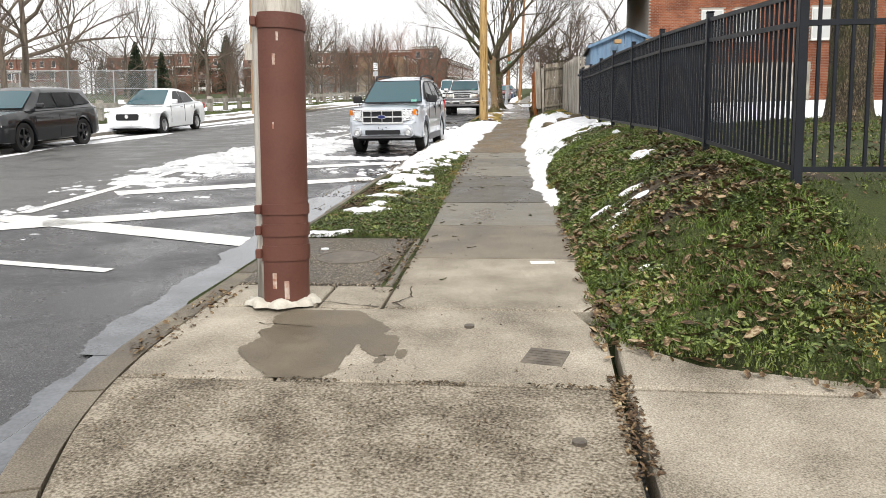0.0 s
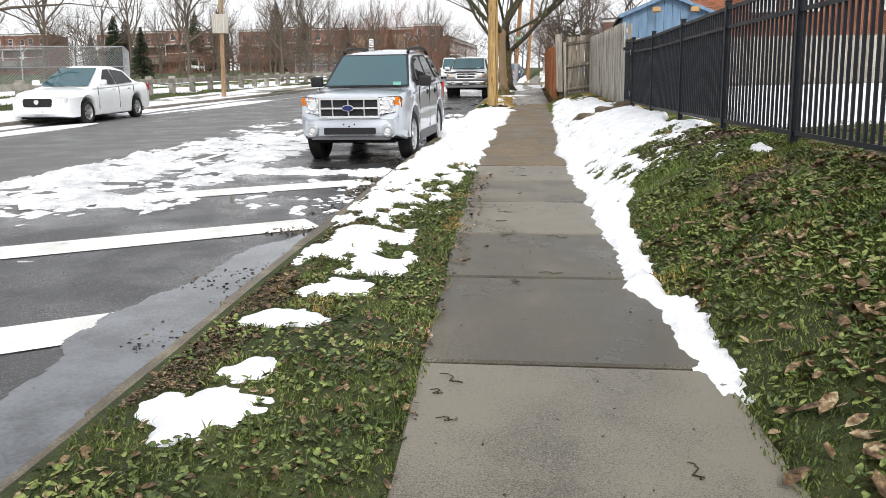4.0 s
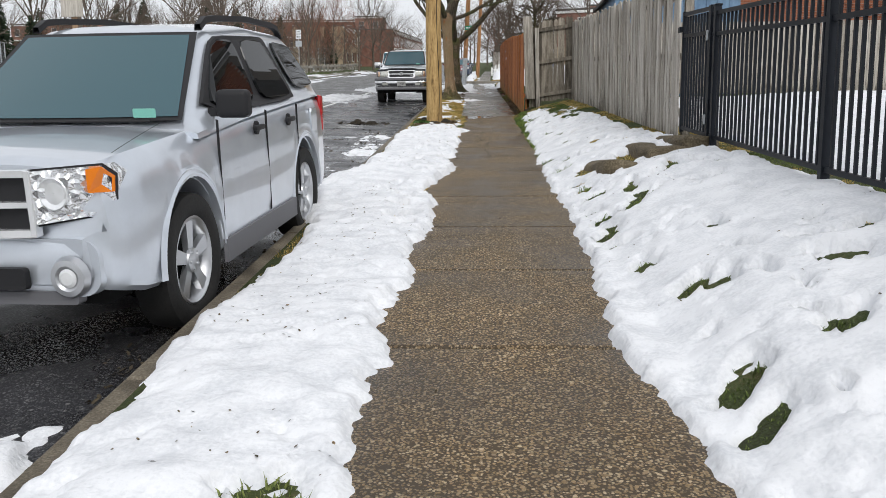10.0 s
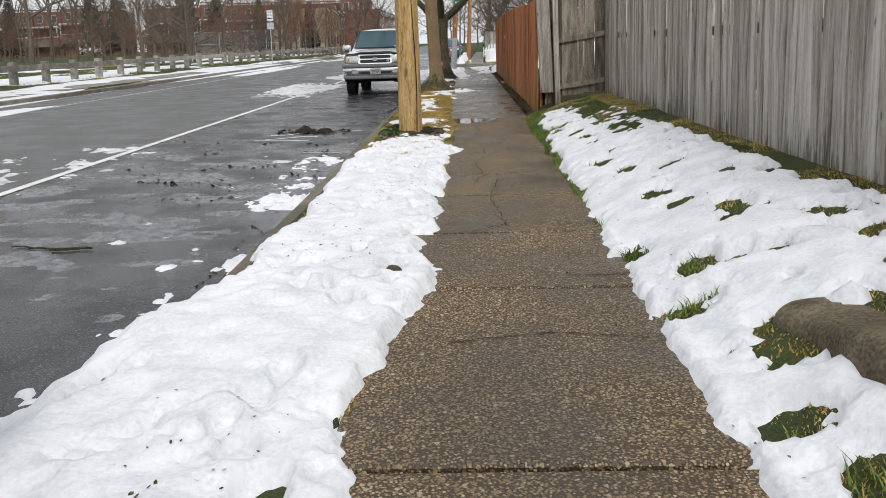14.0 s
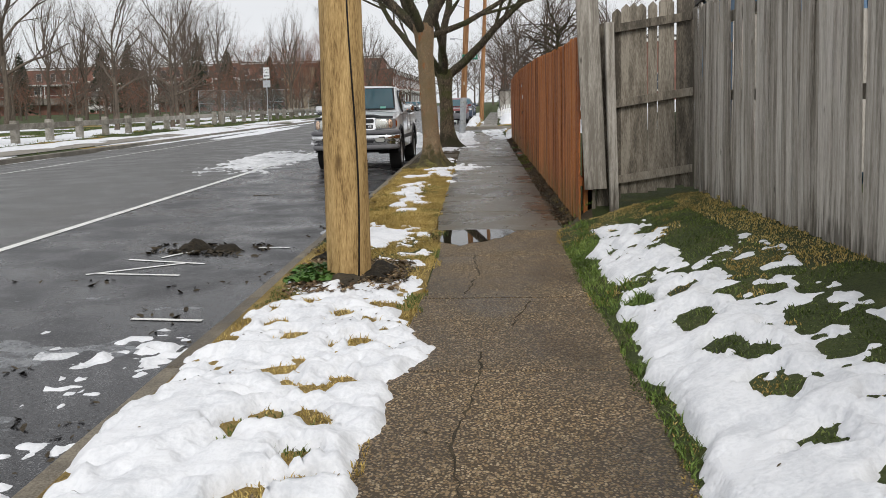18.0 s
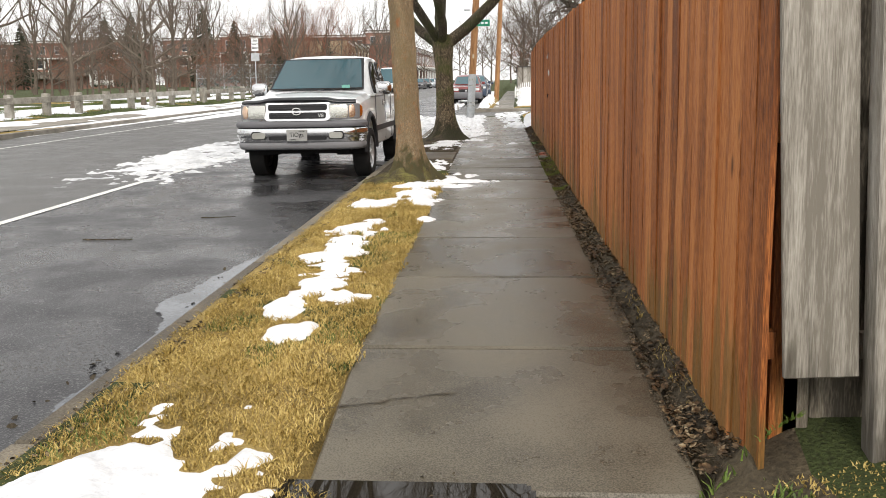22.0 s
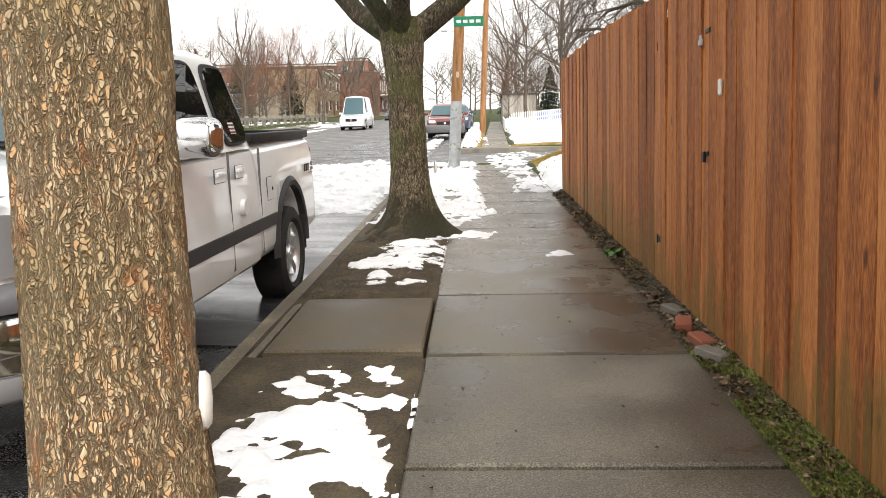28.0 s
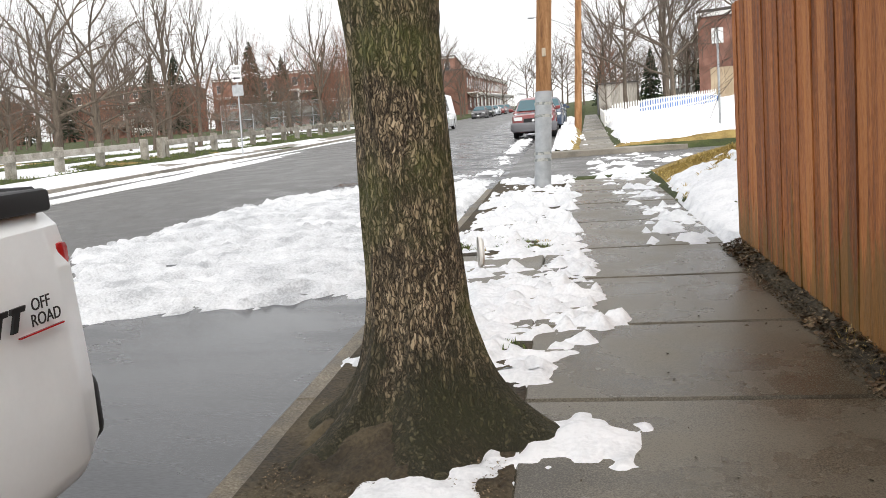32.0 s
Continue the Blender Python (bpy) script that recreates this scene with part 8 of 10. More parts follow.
px, py_ = scatter(3000, -1.95, -.7, 5.6, 16)
px, py_ = pick(px, py_, free(px, py_) & ((py_ > 7.3) | (px > -.9)))
flakes("fallen_leaves", px, py_, .02, LEAF, "dead leaves on the verge", "leaves", .015)
px, py_ = scatter(900, -.9, .5, 4.5, 59)
flakes("litter_debris", px, py_, .009, SOIL, "dark twigs and crumbs scattered on the slabs", "debris", .003, lambda x, y: 0 * x)
px, py_ = scatter(5200, .49, .66, 34.6, 53.4)
px, py_ = pick(px, py_, fbm(px, py_, .6, 95, 3) > .42)
flakes("fallen_leaves", px, py_, .017, LEAF, "leaf litter along the foot of the fence", "leaves", .012)
px, py_ = scatter(15000, .47, .67, 34.6, 53.4)
LITTER = material("leaf_mould", [(.3, (.035, .027, .017)), (.55, (.11, .082, .05)), (.75, (.27, .2, .125))], 9, (.6, .9), .2, 60, fine_mix=1.5)
flakes("leaf_mould", px, py_, .009, LITTER, "crumbs of bark and leaf mould along the fence's foot", "leaf mould", .008)
px, py_ = scatter(9000, -2.3, -1.93, 5.5, 60)
px, py_ = pick(px, py_, (fbm(px, py_, .5, 96, 3) > .5) & free(px, py_))
flakes("litter_debris", px, py_, .008, GRIT, "grit and leaf crumbs on the kerb", "debris", .004)
px, py_ = scatter(26000, -1.96, -1.66, 9, 18.6)
px, py_ = pick(px, py_, free(px, py_) & (fbm(px, py_, .4, 98, 3) > .36))
flakes("litter_debris", px, py_, .009, LITTER, "wet black grit and leaf mould beside the kerb", "debris", .012)
px, py_ = scatter(2600, -2.75, -2.1, 9.5, 17.5)
px, py_ = pick(px, py_, (fbm(px, py_, .45, 120, 4) - .25 * (-2.1 - px) > .5))
flakes("litter_debris", px, py_, .02, LITTER, "black leaf mould and twigs washed along the gutter", "debris", .008, lambda x, y: road_h(x))
px, py_ = scatter(1500, -2.5, -2.1, 6, 44)
px, py_ = pick(px, py_, fbm(px, py_, .5, 97, 3) > .55)
flakes("litter_debris", px, py_, .02, SOIL, "wet grit and leaf scraps in the gutter", "debris", .006, lambda x, y: road_h(x))
px, py_ = scatter(700, -1.9, -1.0, 31.7, 32.9)
flakes("fallen_leaves", px, py_, .026, LEAF, "dead leaves round the pole's foot", "leaves", .03)
PALE_LEAF = material("pale_leaf", [(.3, (.3, .2, .11)), (.7, (.5, .38, .24))], 4, (.5, .8), .1, 9)
IVY = material("ivy_leaf", [(.3, (.03, .08, .015)), (.7, (.1, .2, .04))], 5, (.35, .55), .1, 20)
px, py_ = scatter(420, -4.0, -2.7, 34.1, 34.8)
px, py_ = pick(px, py_, fbm(px, py_, .25, 101, 3) > .48)
flakes("litter_debris", px, py_, .03, SOIL, "dark grit and leaf scraps left on the road", "debris", .008, lambda x, y: road_h(x))
px, py_ = scatter(900, -1.5, -.95, 32.0, 32.8)
flakes("litter_debris", px, py_, .018, LITTER, "black leaf mould at the pole's foot", "debris", .03)
px, py_ = scatter(2600, -1.9, .72, 1.6, 3.9)
px, py_ = pick(px, py_, (fbm(px, py_, .45, 103, 4) > .52) & (px > arc_x(py_) + .1))
flakes("litter_debris", px, py_, .007, LITTER, "brown crumbs and grit on the worn corner slab", "debris", .003, lambda x, y: 0 * x)
px, py_ = scatter(1000, .68, .8, 1.7, 3.8)
px, py_ = pick(px, py_, fbm(px, py_, .3, 104, 3) > .45)
flakes("litter_debris", px, py_, .013, LEAF, "leaf scraps caught in the slab's joint", "debris", .004, lambda x, y: 0 * x)
px, py_ = scatter(420, -1.6, .74, 3.62, 3.68)
px, py_ = pick(px, py_, fbm(px, py_, .3, 105, 3) > .5)
flakes("litter_debris", px, py_, .01, LITTER, "dirt and moss crumbs along a slab's joint", "debris", .003, lambda x, y: 0 * x)
px, py_ = scatter(170, -1.95, -1.72, 3.9, 5.4)
flakes("fallen_leaves", px, py_, .018, LEAF, "leaf scraps along the corner kerb", "leaves", .006, lambda x, y: 0 * x)
LUSH_BLADE = material("lush_grass_blade", [(.25, (.05, .08, .014)), (.5, (.11, .175, .032)), (.75, (.22, .29, .07))], 2.5, (.45, .65), 0, 70, fine_mix=1.3)
px, py_ = scatter(76000, .45, 2.3, 4.0, 34)
px, py_ = pick(px, py_, (fbm(px, py_, .45, 106, 3) > .5 - .14 * (py_ < 6.5)) & ((py_ < 14) | (px < walk_right(py_) + .22)) & (px > walk_right(py_) - .03) & (py_ > 4.4 - .5 * np.clip(px - .6, 0, 2)) & free(px, py_))
blades("grass", px, py_, .05, .0045, LUSH_BLADE, "fresh bright green tufts of grass on the bank", 1.1)
px, py_ = scatter(60000, .3, 1.9, 24, 34.5)
px, py_ = pick(px, py_, (fbm(px, py_, .5, 107, 3) > .36) & (px > walk_right(py_) - .04) & (px < walk_right(py_) + .26) & free(px, py_))
blades("grass", px, py_, .042, .004, LUSH_BLADE, "fresh green grass fringing the footway", 1.1)
GROUND_IVY = material("ground_ivy_leaf", [(.25, (.034, .05, .016)), (.5, (.1, .14, .036)), (.75, (.25, .29, .085))], 3, (.4, .6), .1, 30, fine_mix=1.6)
px, py_ = scatter(26000, .6, 2.35, 3.9, 17)
px, py_ = pick(px, py_, (fbm(px, py_, .55, 111, 3) > .44) & (px > walk_right(py_) + .02) & (py_ > 4.4 - .5 * np.clip(px - .6, 0, 2)) & free(px, py_))
flakes("ground_ivy", px, py_, .019, GROUND_IVY, "dark green creeping weeds with small round leaves on the bank", "weeds", .03)
px, py_ = scatter(9000, -1.95, -.78, 7.3, 16)
px, py_ = pick(px, py_, (fbm(px, py_, .4, 112, 3) > .46) & (px < walk_left(py_)) & free(px, py_))
flakes("ground_ivy", px, py_, .016, GROUND_IVY, "green clover and creeping weeds on the verge", "weeds", .022)
px, py_ = scatter(1300, .62, 2.2, 3.8, 12)
px, py_ = pick(px, py_, (fbm(px, py_, .5, 113, 3) > .42) & (px > walk_right(py_) - .06) & (py_ > 4.2 - .5 * np.clip(px - .6, 0, 2)) & free(px, py_))
flakes("fallen_leaves", px, py_, .04, LEAF, "large curled brown leaves lying on the bank", "leaves", .035)
px, py_ = scatter(130, .65, 2.0, 4.0, 10)
flakes("fallen_leaves", px, py_, .034, PALE_LEAF, "large pale curled leaves on the bank", "leaves", .02)
px, py_ = scatter(420, -1.92, -1.55, 32.0, 32.6)
flakes("ivy", px, py_, .026, IVY, "small green ivy leaves at a pole's foot", "ivy", .05)
px, py_ = scatter(40, .48, .6, 48.05, 48.35)
flakes("weed", px, py_, .04, IVY, "green broad-leaved weed at the fence's foot", "weed", .02)
for n_, x0, x1, y0, y1, dep, gn, lm, lbl in ((1500, -2.1, -.8, 11, 33, verge_depth, 3.2, .7, "dark crumbs and bark scraps lying on the verge's snow"), (700, .3, 1.9, 10, 33, bank_depth, 4.0, .4, "dark crumbs and twigs lying on the bank's snow")):
    px, py_ = scatter(n_, x0, x1, y0, y1)
    lv_ = snow_level(px, py_)
    px, py_, lv_ = px[lv_ > .05], py_[lv_ > .05], lv_[lv_ > .05]
    sel = fbm(px, py_, .7, 117, 3) > .5
    px, py_, lv_ = px[sel], py_[sel], lv_[sel]
    top_ = snow_surface(px, py_, lv_, dep, top_h, 3, gn, 0.0, lm) - Z(py_)
    flakes("litter_debris", px, py_, .009, LITTER, lbl, "debris", .002, lambda x, y: top_)
px, py_ = scatter(9000, -2.14, -1.9, 34, 42.5)
px, py_ = pick(px, py_, (px > -2.04 - .14 * (fbm(0 * px, py_, .3, 118, 3) - .35)) & free(px, py_))
blades("grass", px, py_, .024, .0036, STRAW_BLADE, "dormant grass hanging over the kerb", 1.4)
px, py_ = scatter(5000, -2.16, -1.86, 33.2, 42.6)
px, py_ = pick(px, py_, fbm(px, py_, .35, 119, 3) > .5)
flakes("litter_debris", px, py_, .013, LITTER, "black leaf mould caught along the kerb", "debris", .01)
px, py_ = scatter(240, -.8, -.62, 5.3, 7.3)
flakes("litter_debris", px, py_, .015, LITTER, "leaf scraps along the slab's edge", "debris", .008, lambda x, y: 0 * x)
px, py_ = scatter(11000, -1.95, -1.02, 46.75, 49.3)
flakes("gravel", px, py_, .0055, LITTER, "gravel and grit in the tree pit", "gravel", .006)
px, py_ = scatter(500, -5.2, -2.6, 28, 33)
px, py_ = pick(px, py_, fbm(px, py_, .5, 99, 3) > .6)
flakes("litter_debris", px, py_, .03, SOIL, "dark dirt left by melting snow on the road", "debris", .006, lambda x, y: road_h(x))


def strew(name, pts, r, mat, label, category):
    """A stick from a chain of points."""
    b = bmesh.new()
    prev = None
    for i, p in enumerate(pts):
        rr = r * (1 - .5 * i / len(pts))
        ring = [b.verts.new((p[0] + rr * math.cos(a), p[1], p[2] + rr * math.sin(a))) for a in (0, 1.26, 2.5, 3.77, 5.03)]
        if prev:
            for k in range(5):
                b.faces.new((prev[k], prev[(k + 1) % 5], ring[(k + 1) % 5], ring[k]))
        prev = ring
    ob = put(name, bm_mesh(name, b, mat))
    return tagged(ob, label, category)


def stick(x, y, ln, ang, r=.006, h=None):
    pts = []
    for i in range(6):
        u = ln * i / 5
        xx, yy = x + u * math.cos(ang) + .02 * math.sin(i * 2.3), y + u * math.sin(ang) + .015 * math.cos(i * 1.7)
        base = float(top_h(np.array(xx), np.array(yy))) if h is None else h
        pts.append((xx, yy, Z(yy) + base + r))
    return strew("twig", pts, r, DARK_BARK, "dark fallen twig lying on the ground", "twig")


stick(-3.9, 26.3, .35, .2, .016)
stick(-3.95, 26.36, .3, 2.9, .01)
stick(-4.3, 39.3, .5, .15, .008)
stick(-3.6, 40.6, .4, .3, .006)
for k in range(24):
    stick(hr.uniform(-.9, .5), hr.uniform(5, 16), hr.uniform(.05, .16), hr.uniform(0, 3.1), .004, .002)
for k in range(10):
    stick(hr.uniform(.6, 1.6), hr.uniform(12, 20), hr.uniform(.08, .2), hr.uniform(0, 3.1), .005)

# ---- small fixed things ----
ft = lathe([(0, .235), (.03, .225), (.045, .185), (.045, .16)], 40, "z")
for v in ft.verts:
    v.co.x *= 1 + .12 * math.sin(v.co.y * 47)
    v.co.y *= 1 + .12 * math.sin(v.co.x * 39)
    v.co.z *= 1 + .3 * math.sin(v.co.x * 40)
part("concrete_collar", ft, FOOT, p1, "crumbled white mortar collar", smooth=50)
IRON_COVER = material("cast_iron", [(.3, (.08, .068, .055)), (.7, (.19, .165, .135))], 9, (.5, .7), .4, 60)


def ground_pose(x, y, z=0.0, rz=0):
    return pose(x, y, Z(y) + z, TILT, 0, 0) @ pose(0, 0, 0, 0, 0, rz)


bm = box(-.11, .11, -.12, .12, -.02, .004, .004)
for i in range(5):
    box(-.095, .095, -.09 + .04 * i, -.07 + .04 * i, .004, .007, bm=bm)
tagged(put("valve_cover", bm_mesh("valve_cover", bm, IRON_COVER), ground_pose(.39, 4.06, 0, -14)), "small square iron valve cover set in concrete", "utility cover")
mh = thing("manhole_cover", ground_pose(-1.22, 6.45), "round iron manhole cover in dark aggregate", "manhole cover")
part("rim", lathe([(-.02, .27), (.005, .27), (.006, .25), (-.004, .248)], 40, "z"), IRON_COVER, mh)
bm = cyl(.245, .02, 40, at=(0, 0, -.008))
part("lid", bm, IRON_COVER, mh)
for i in range(-4, 5):
    w = math.sqrt(max(.22 ** 2 - (i * .05) ** 2, 0))
    part("rib", box(i * .05 - .012, i * .05 + .012, -w, w, .001, .004), IRON_COVER, mh)
tagged(put("survey_cap", bm_mesh("survey_cap", cyl(.035, .02, 20, at=(0, 0, .0)), PAPER), ground_pose(-1.5, 6.75)), "white round cap set in the pavement", "utility cap")
# flat pale block standing for a scrap of litter, coloured like road paint
tagged(put("paint_patch", bm_mesh("paint_patch", box(-.1, .1, -.05, .05, -.01, .004, .003), PAINT_LINE), ground_pose(.42, 6.3, 0, 5)), "pale flat scrap of litter on the slab", "paint mark")
for x, y in ((.5, 3.05), (-.05, 4.55)):
    tagged(put("metal_stub", bm_mesh("metal_stub", cyl(.03, .03, 14, at=(0, 0, .0)), IRON_COVER), ground_pose(x, y)), "small rusty metal stub in the concrete", "metal stub")
# concrete steps up the bank
STEP = material("mossy_concrete", [(.3, (.06, .046, .026)), (.55, (.125, .1, .062)), (.75, (.2, .165, .11))], 5, (.55, .85), .7, 60, fine_mix=1.0, bump_distance=.015)
steps = thing("garden_steps", pose(1.1, 23.25, Z(23.25) + .1), "old mossy concrete steps half buried in snow", "steps")
for x0, x1, z0, z1, a in ((-.35, .1, -.1, .2, -3), (.1, .5, .0, .37, 2), (.46, .82, .1, .47, 0)):
    bm = box(x0, x1, -.5, .5, z0, z1, .07, 4)
    bmesh.ops.subdivide_edges(bm, edges=[e for e in bm.edges if e.calc_length() > .3], cuts=7)
    for v in bm.verts:
        k = vnoise(v.co.x * 3 + v.co.z * 2, v.co.y * 3 + v.co.z * 3, .4, 3) - .5
        v.co += Vector((.05 * float(k) + .02 * math.sin(v.co.y * 7), 0, .045 * float(k) + .012 * math.sin(v.co.x * 9 + v.co.y * 5)))
    part("step", bm, STEP, steps, m=pose(0, 0, 0, a, 0, 6), smooth=60)
# bricks at the fence's foot
BRICK = material("brick", [(.3, (.16, .05, .03)), (.7, (.3, .1, .06))], 8, (.7, .9), .4, 60, random_value=.5)
for i, (x, y, a) in enumerate(((.58, 45.55, 8), (.57, 45.9, -14), (.59, 46.2, 20), (.57, 45.3, 30))):
    tagged(put("brick", bm_mesh("brick", box(-.05, .05, -.1, .1, -.01, .05, .008), BRICK if i < 2 else KERB), pose(x, y, Z(y), TILT, 0, a)), "loose old brick at the foot of the fence", "brick", "loose bricks")

# ---- trees ----
def tube_mesh(name, tubes, mat):
    """One mesh from many tapered tubes, each a list of points and radii."""
    vs, fs, base = [], [], 0
    for pts, rad in tubes:
        n = 9 if rad[0] > .09 else 6 if rad[0] > .03 else 4 if rad[0] > .012 else 3
        pts = np.array(pts)
        d = np.gradient(pts, axis=0)
        d /= np.linalg.norm(d, axis=1)[:, None] + 1e-9
        ref = np.where(np.abs(d[:, 2:3]) < .9, np.array([[0, 0, 1.]]), np.array([[1., 0, 0]]))
        u = np.cross(d, ref)
        u /= np.linalg.norm(u, axis=1)[:, None] + 1e-9
        w = np.cross(d, u)
        a = np.arange(n) * 2 * math.pi / n
        ring = pts[:, None, :] + np.array(rad)[:, None, None] * (np.cos(a)[None, :, None] * u[:, None, :] + np.sin(a)[None, :, None] * w[:, None, :])
        vs.append(ring.reshape(-1, 3))
        k = len(pts)
        i = np.arange((k - 1) * n).reshape(k - 1, n)
        j = np.roll(i, -1, axis=1)
        fs.append(np.stack([i, j, j + n, i + n], -1).reshape(-1, 4) + base)
        base += k * n
    return mesh_of(name, np.concatenate(vs), np.concatenate(fs), mat, True)


def grow(r, p, d, rad, length, level, top, out, spread=.55, kids=(3, 5), up=.12, wob=.16, shrink=.68, steps=5):
    """A limb and, by recursion, its branches."""
    pts, rads = [p.copy()], [rad]
    q, dd = p.copy(), d.copy()
    for i in range(steps):
        dd = dd + np.array([r.gauss(0, wob), r.gauss(0, wob), r.gauss(0, wob * .7) + up * .4])
        dd /= np.linalg.norm(dd)
        q = q + dd * length / steps
        pts.append(q.copy())
        rads.append(rad * (1 - (.62 if level < top else .8) * (i + 1) / steps))
    out.append((level, pts, rads))
    if level >= top:
        return
    n = r.randint(*kids)
    for k in range(n):
        u = .35 + .65 * (k + r.random() * .7) / n
        i = min(int(u * steps), steps - 1)
        f = u * steps - i
        s = pts[i] * (1 - f) + pts[i + 1] * f
        axis_ = pts[i + 1] - pts[i]
        axis_ /= np.linalg.norm(axis_)
        side = np.array([r.gauss(0, 1), r.gauss(0, 1), r.gauss(0, .6)])
        side -= axis_ * side.dot(axis_)
        side /= np.linalg.norm(side) + 1e-6
        a = spread * r.uniform(.7, 1.35)
        nd = axis_ * math.cos(a) + side * math.sin(a)
        nd[2] += up
        nd /= np.linalg.norm(nd)
        rr = rads[i] * (1 - f) + rads[i + 1] * f
        grow(r, s, nd, max(rr * r.uniform(.45, .68), .004), length * shrink * r.uniform(.75, 1.15), level + 1, top, out, spread, kids, up, wob, shrink, max(3, steps - 1))


def tree_parts(thing_, tubes, split, bark, twig):
    big = [(p, q) for l, p, q in tubes if l < split]
    small = [(p, q) for l, p, q in tubes if l >= split]
    if big:
        put("branchwork" if thing_.get("hero") else "trunk", tube_mesh("trunk", big, bark), None, thing_)
    put("crown", tube_mesh("crown", small, twig), None, thing_, "bare twigs")


def hero_trunk(r0, flare_w, h, bark, seed, roots, lean=(0, 0)):
    """A close-seen trunk with ridged bark and root flare."""
    n, rws = 84, []
    zs = np.concatenate([np.linspace(-.15, .5, 30), np.linspace(.52, h, 70)])
    a = np.linspace(0, 2 * math.pi, n + 1)
    for z in zs:
        fl = flare_w * math.exp(-max(z + .05, 0) / .2)
        lobes = 1 + .75 * sum(np.exp(-((np.angle(np.exp(1j * (a - ra))) / .33) ** 2)) * rs for ra, rs in roots)
        r = r0 * (1 - .012 * z) + fl * lobes + .055 * float(sm(h - .75, h, z))
        ridge = vnoise(a * 11, np.full_like(a, z * 2.6), 1, seed) - .5 + .6 * (vnoise(a * 24, np.full_like(a, z * 9), 1, seed + 2) - .5)
        r = r * (1 + .05 * (vnoise(a * 1.3, np.full_like(a, z * .7), 1, seed + 5) - .5)) + .02 * ridge
        r[-1] = r[0]
        rws.append([(math.cos(t) * q + lean[0] * max(z, 0), math.sin(t) * q + lean[1] * max(z, 0), z) for t, q in zip(a, r)])
    return quad_strip("trunk", rws, bark)


def street_tree(x, y, r0, fork, label, bark, seed, roots, limbs, lean=(0, 0), flare_w=.17):
    t = thing("tree", pose(x, y, Z(y)), label, "tree", "street trees")
    t["hero"] = 1
    put("trunk", hero_trunk(r0, flare_w, fork + .25, bark, seed, roots, lean), None, t, "furrowed bark")
    r = random.Random(seed)
    out = []
    for az, el, ln, rr in limbs:
        d = np.array([math.cos(az) * math.cos(el), math.sin(az) * math.cos(el), math.sin(el)])
        p = np.array([lean[0] * fork, lean[1] * fork, fork - .02]) - d * .06
        grow(r, p, d, rr, ln, 0, 4, out, .52, (5, 6), .15, .14, .66, 7)
    tree_parts(t, out, 2, DARK_BARK, STREET_TWIG)
    del t["hero"]
    return t


street_tree(-1.42, 42.76, .168, 2.75, "street tree with flaking orange-brown bark beside the kerb", BARK, 3, [(-1.2, 1.0), (.1, 1.5), (1.6, .7), (2.9, .8), (-2.6, .9)],
            [(1.2, 1.1, 5.6, .13), (-.2, .75, 4.8, .1), (2.7, .7, 5.6, .11), (-1.9, .75, 5.0, .1), (.6, .55, 4.4, .08), (3.5, .95, 5.4, .1)], (-.05, .04), .22)
street_tree(-1.385, 49.66, .197, 2.05, "street tree with dark mossy trunk and low fork", MOSS_BARK, 8, [(-1.5, .9), (-.2, 1.3), (1.3, .7), (3.0, 1.2), (-2.4, 1.1)],
            [(3.0, .5, 5.4, .12), (.15, .42, 5.4, .14), (1.6, 1.0, 5.8, .14), (-1.2, .6, 5.0, .11), (2.2, .8, 5.2, .1), (-2.3, .8, 5.2, .1)], (-.035, .0), .25)


def park_tree(name, seed, h, spread, kids, top, bark, twig, label, up=.12, first=.35, r0=.0145):
    t = thing("tree", pose(0, 0, 0), label, "tree", "bare trees")
    r = random.Random(seed)
    out = []
    rad = h * r0
    pts = [np.array([0, 0, -.3])]
    rads = [rad * 1.25]
    for i in range(6):
        pts.append(np.array([r.gauss(0, .03 * h / 6), r.gauss(0, .03 * h / 6), h * .62 * (i + 1) / 6]) + np.array([pts[-1][0], pts[-1][1], 0]))
        rads.append(rad * (1 - .13 * (i + 1)))
    out.append((0, pts, rads))
    n = 9
    for k in range(n):
        u = first + (1 - first) * (k + .5) / n
        i = min(int(u * 6), 5)
        f = u * 6 - i
        s = pts[i] * (1 - f) + pts[i + 1] * f
        az = k * 2.4 + r.random()
        el = .25 + .75 * u + up
        d = np.array([math.cos(az) * math.cos(el), math.sin(az) * math.cos(el), math.sin(el)])
        grow(r, s, d, rad * (.62 - .25 * u), h * (.42 - .12 * u), 1, top, out, spread, kids, up, .13, .62, 5)
    tree_parts(t, out, 2, bark, twig)
    return t


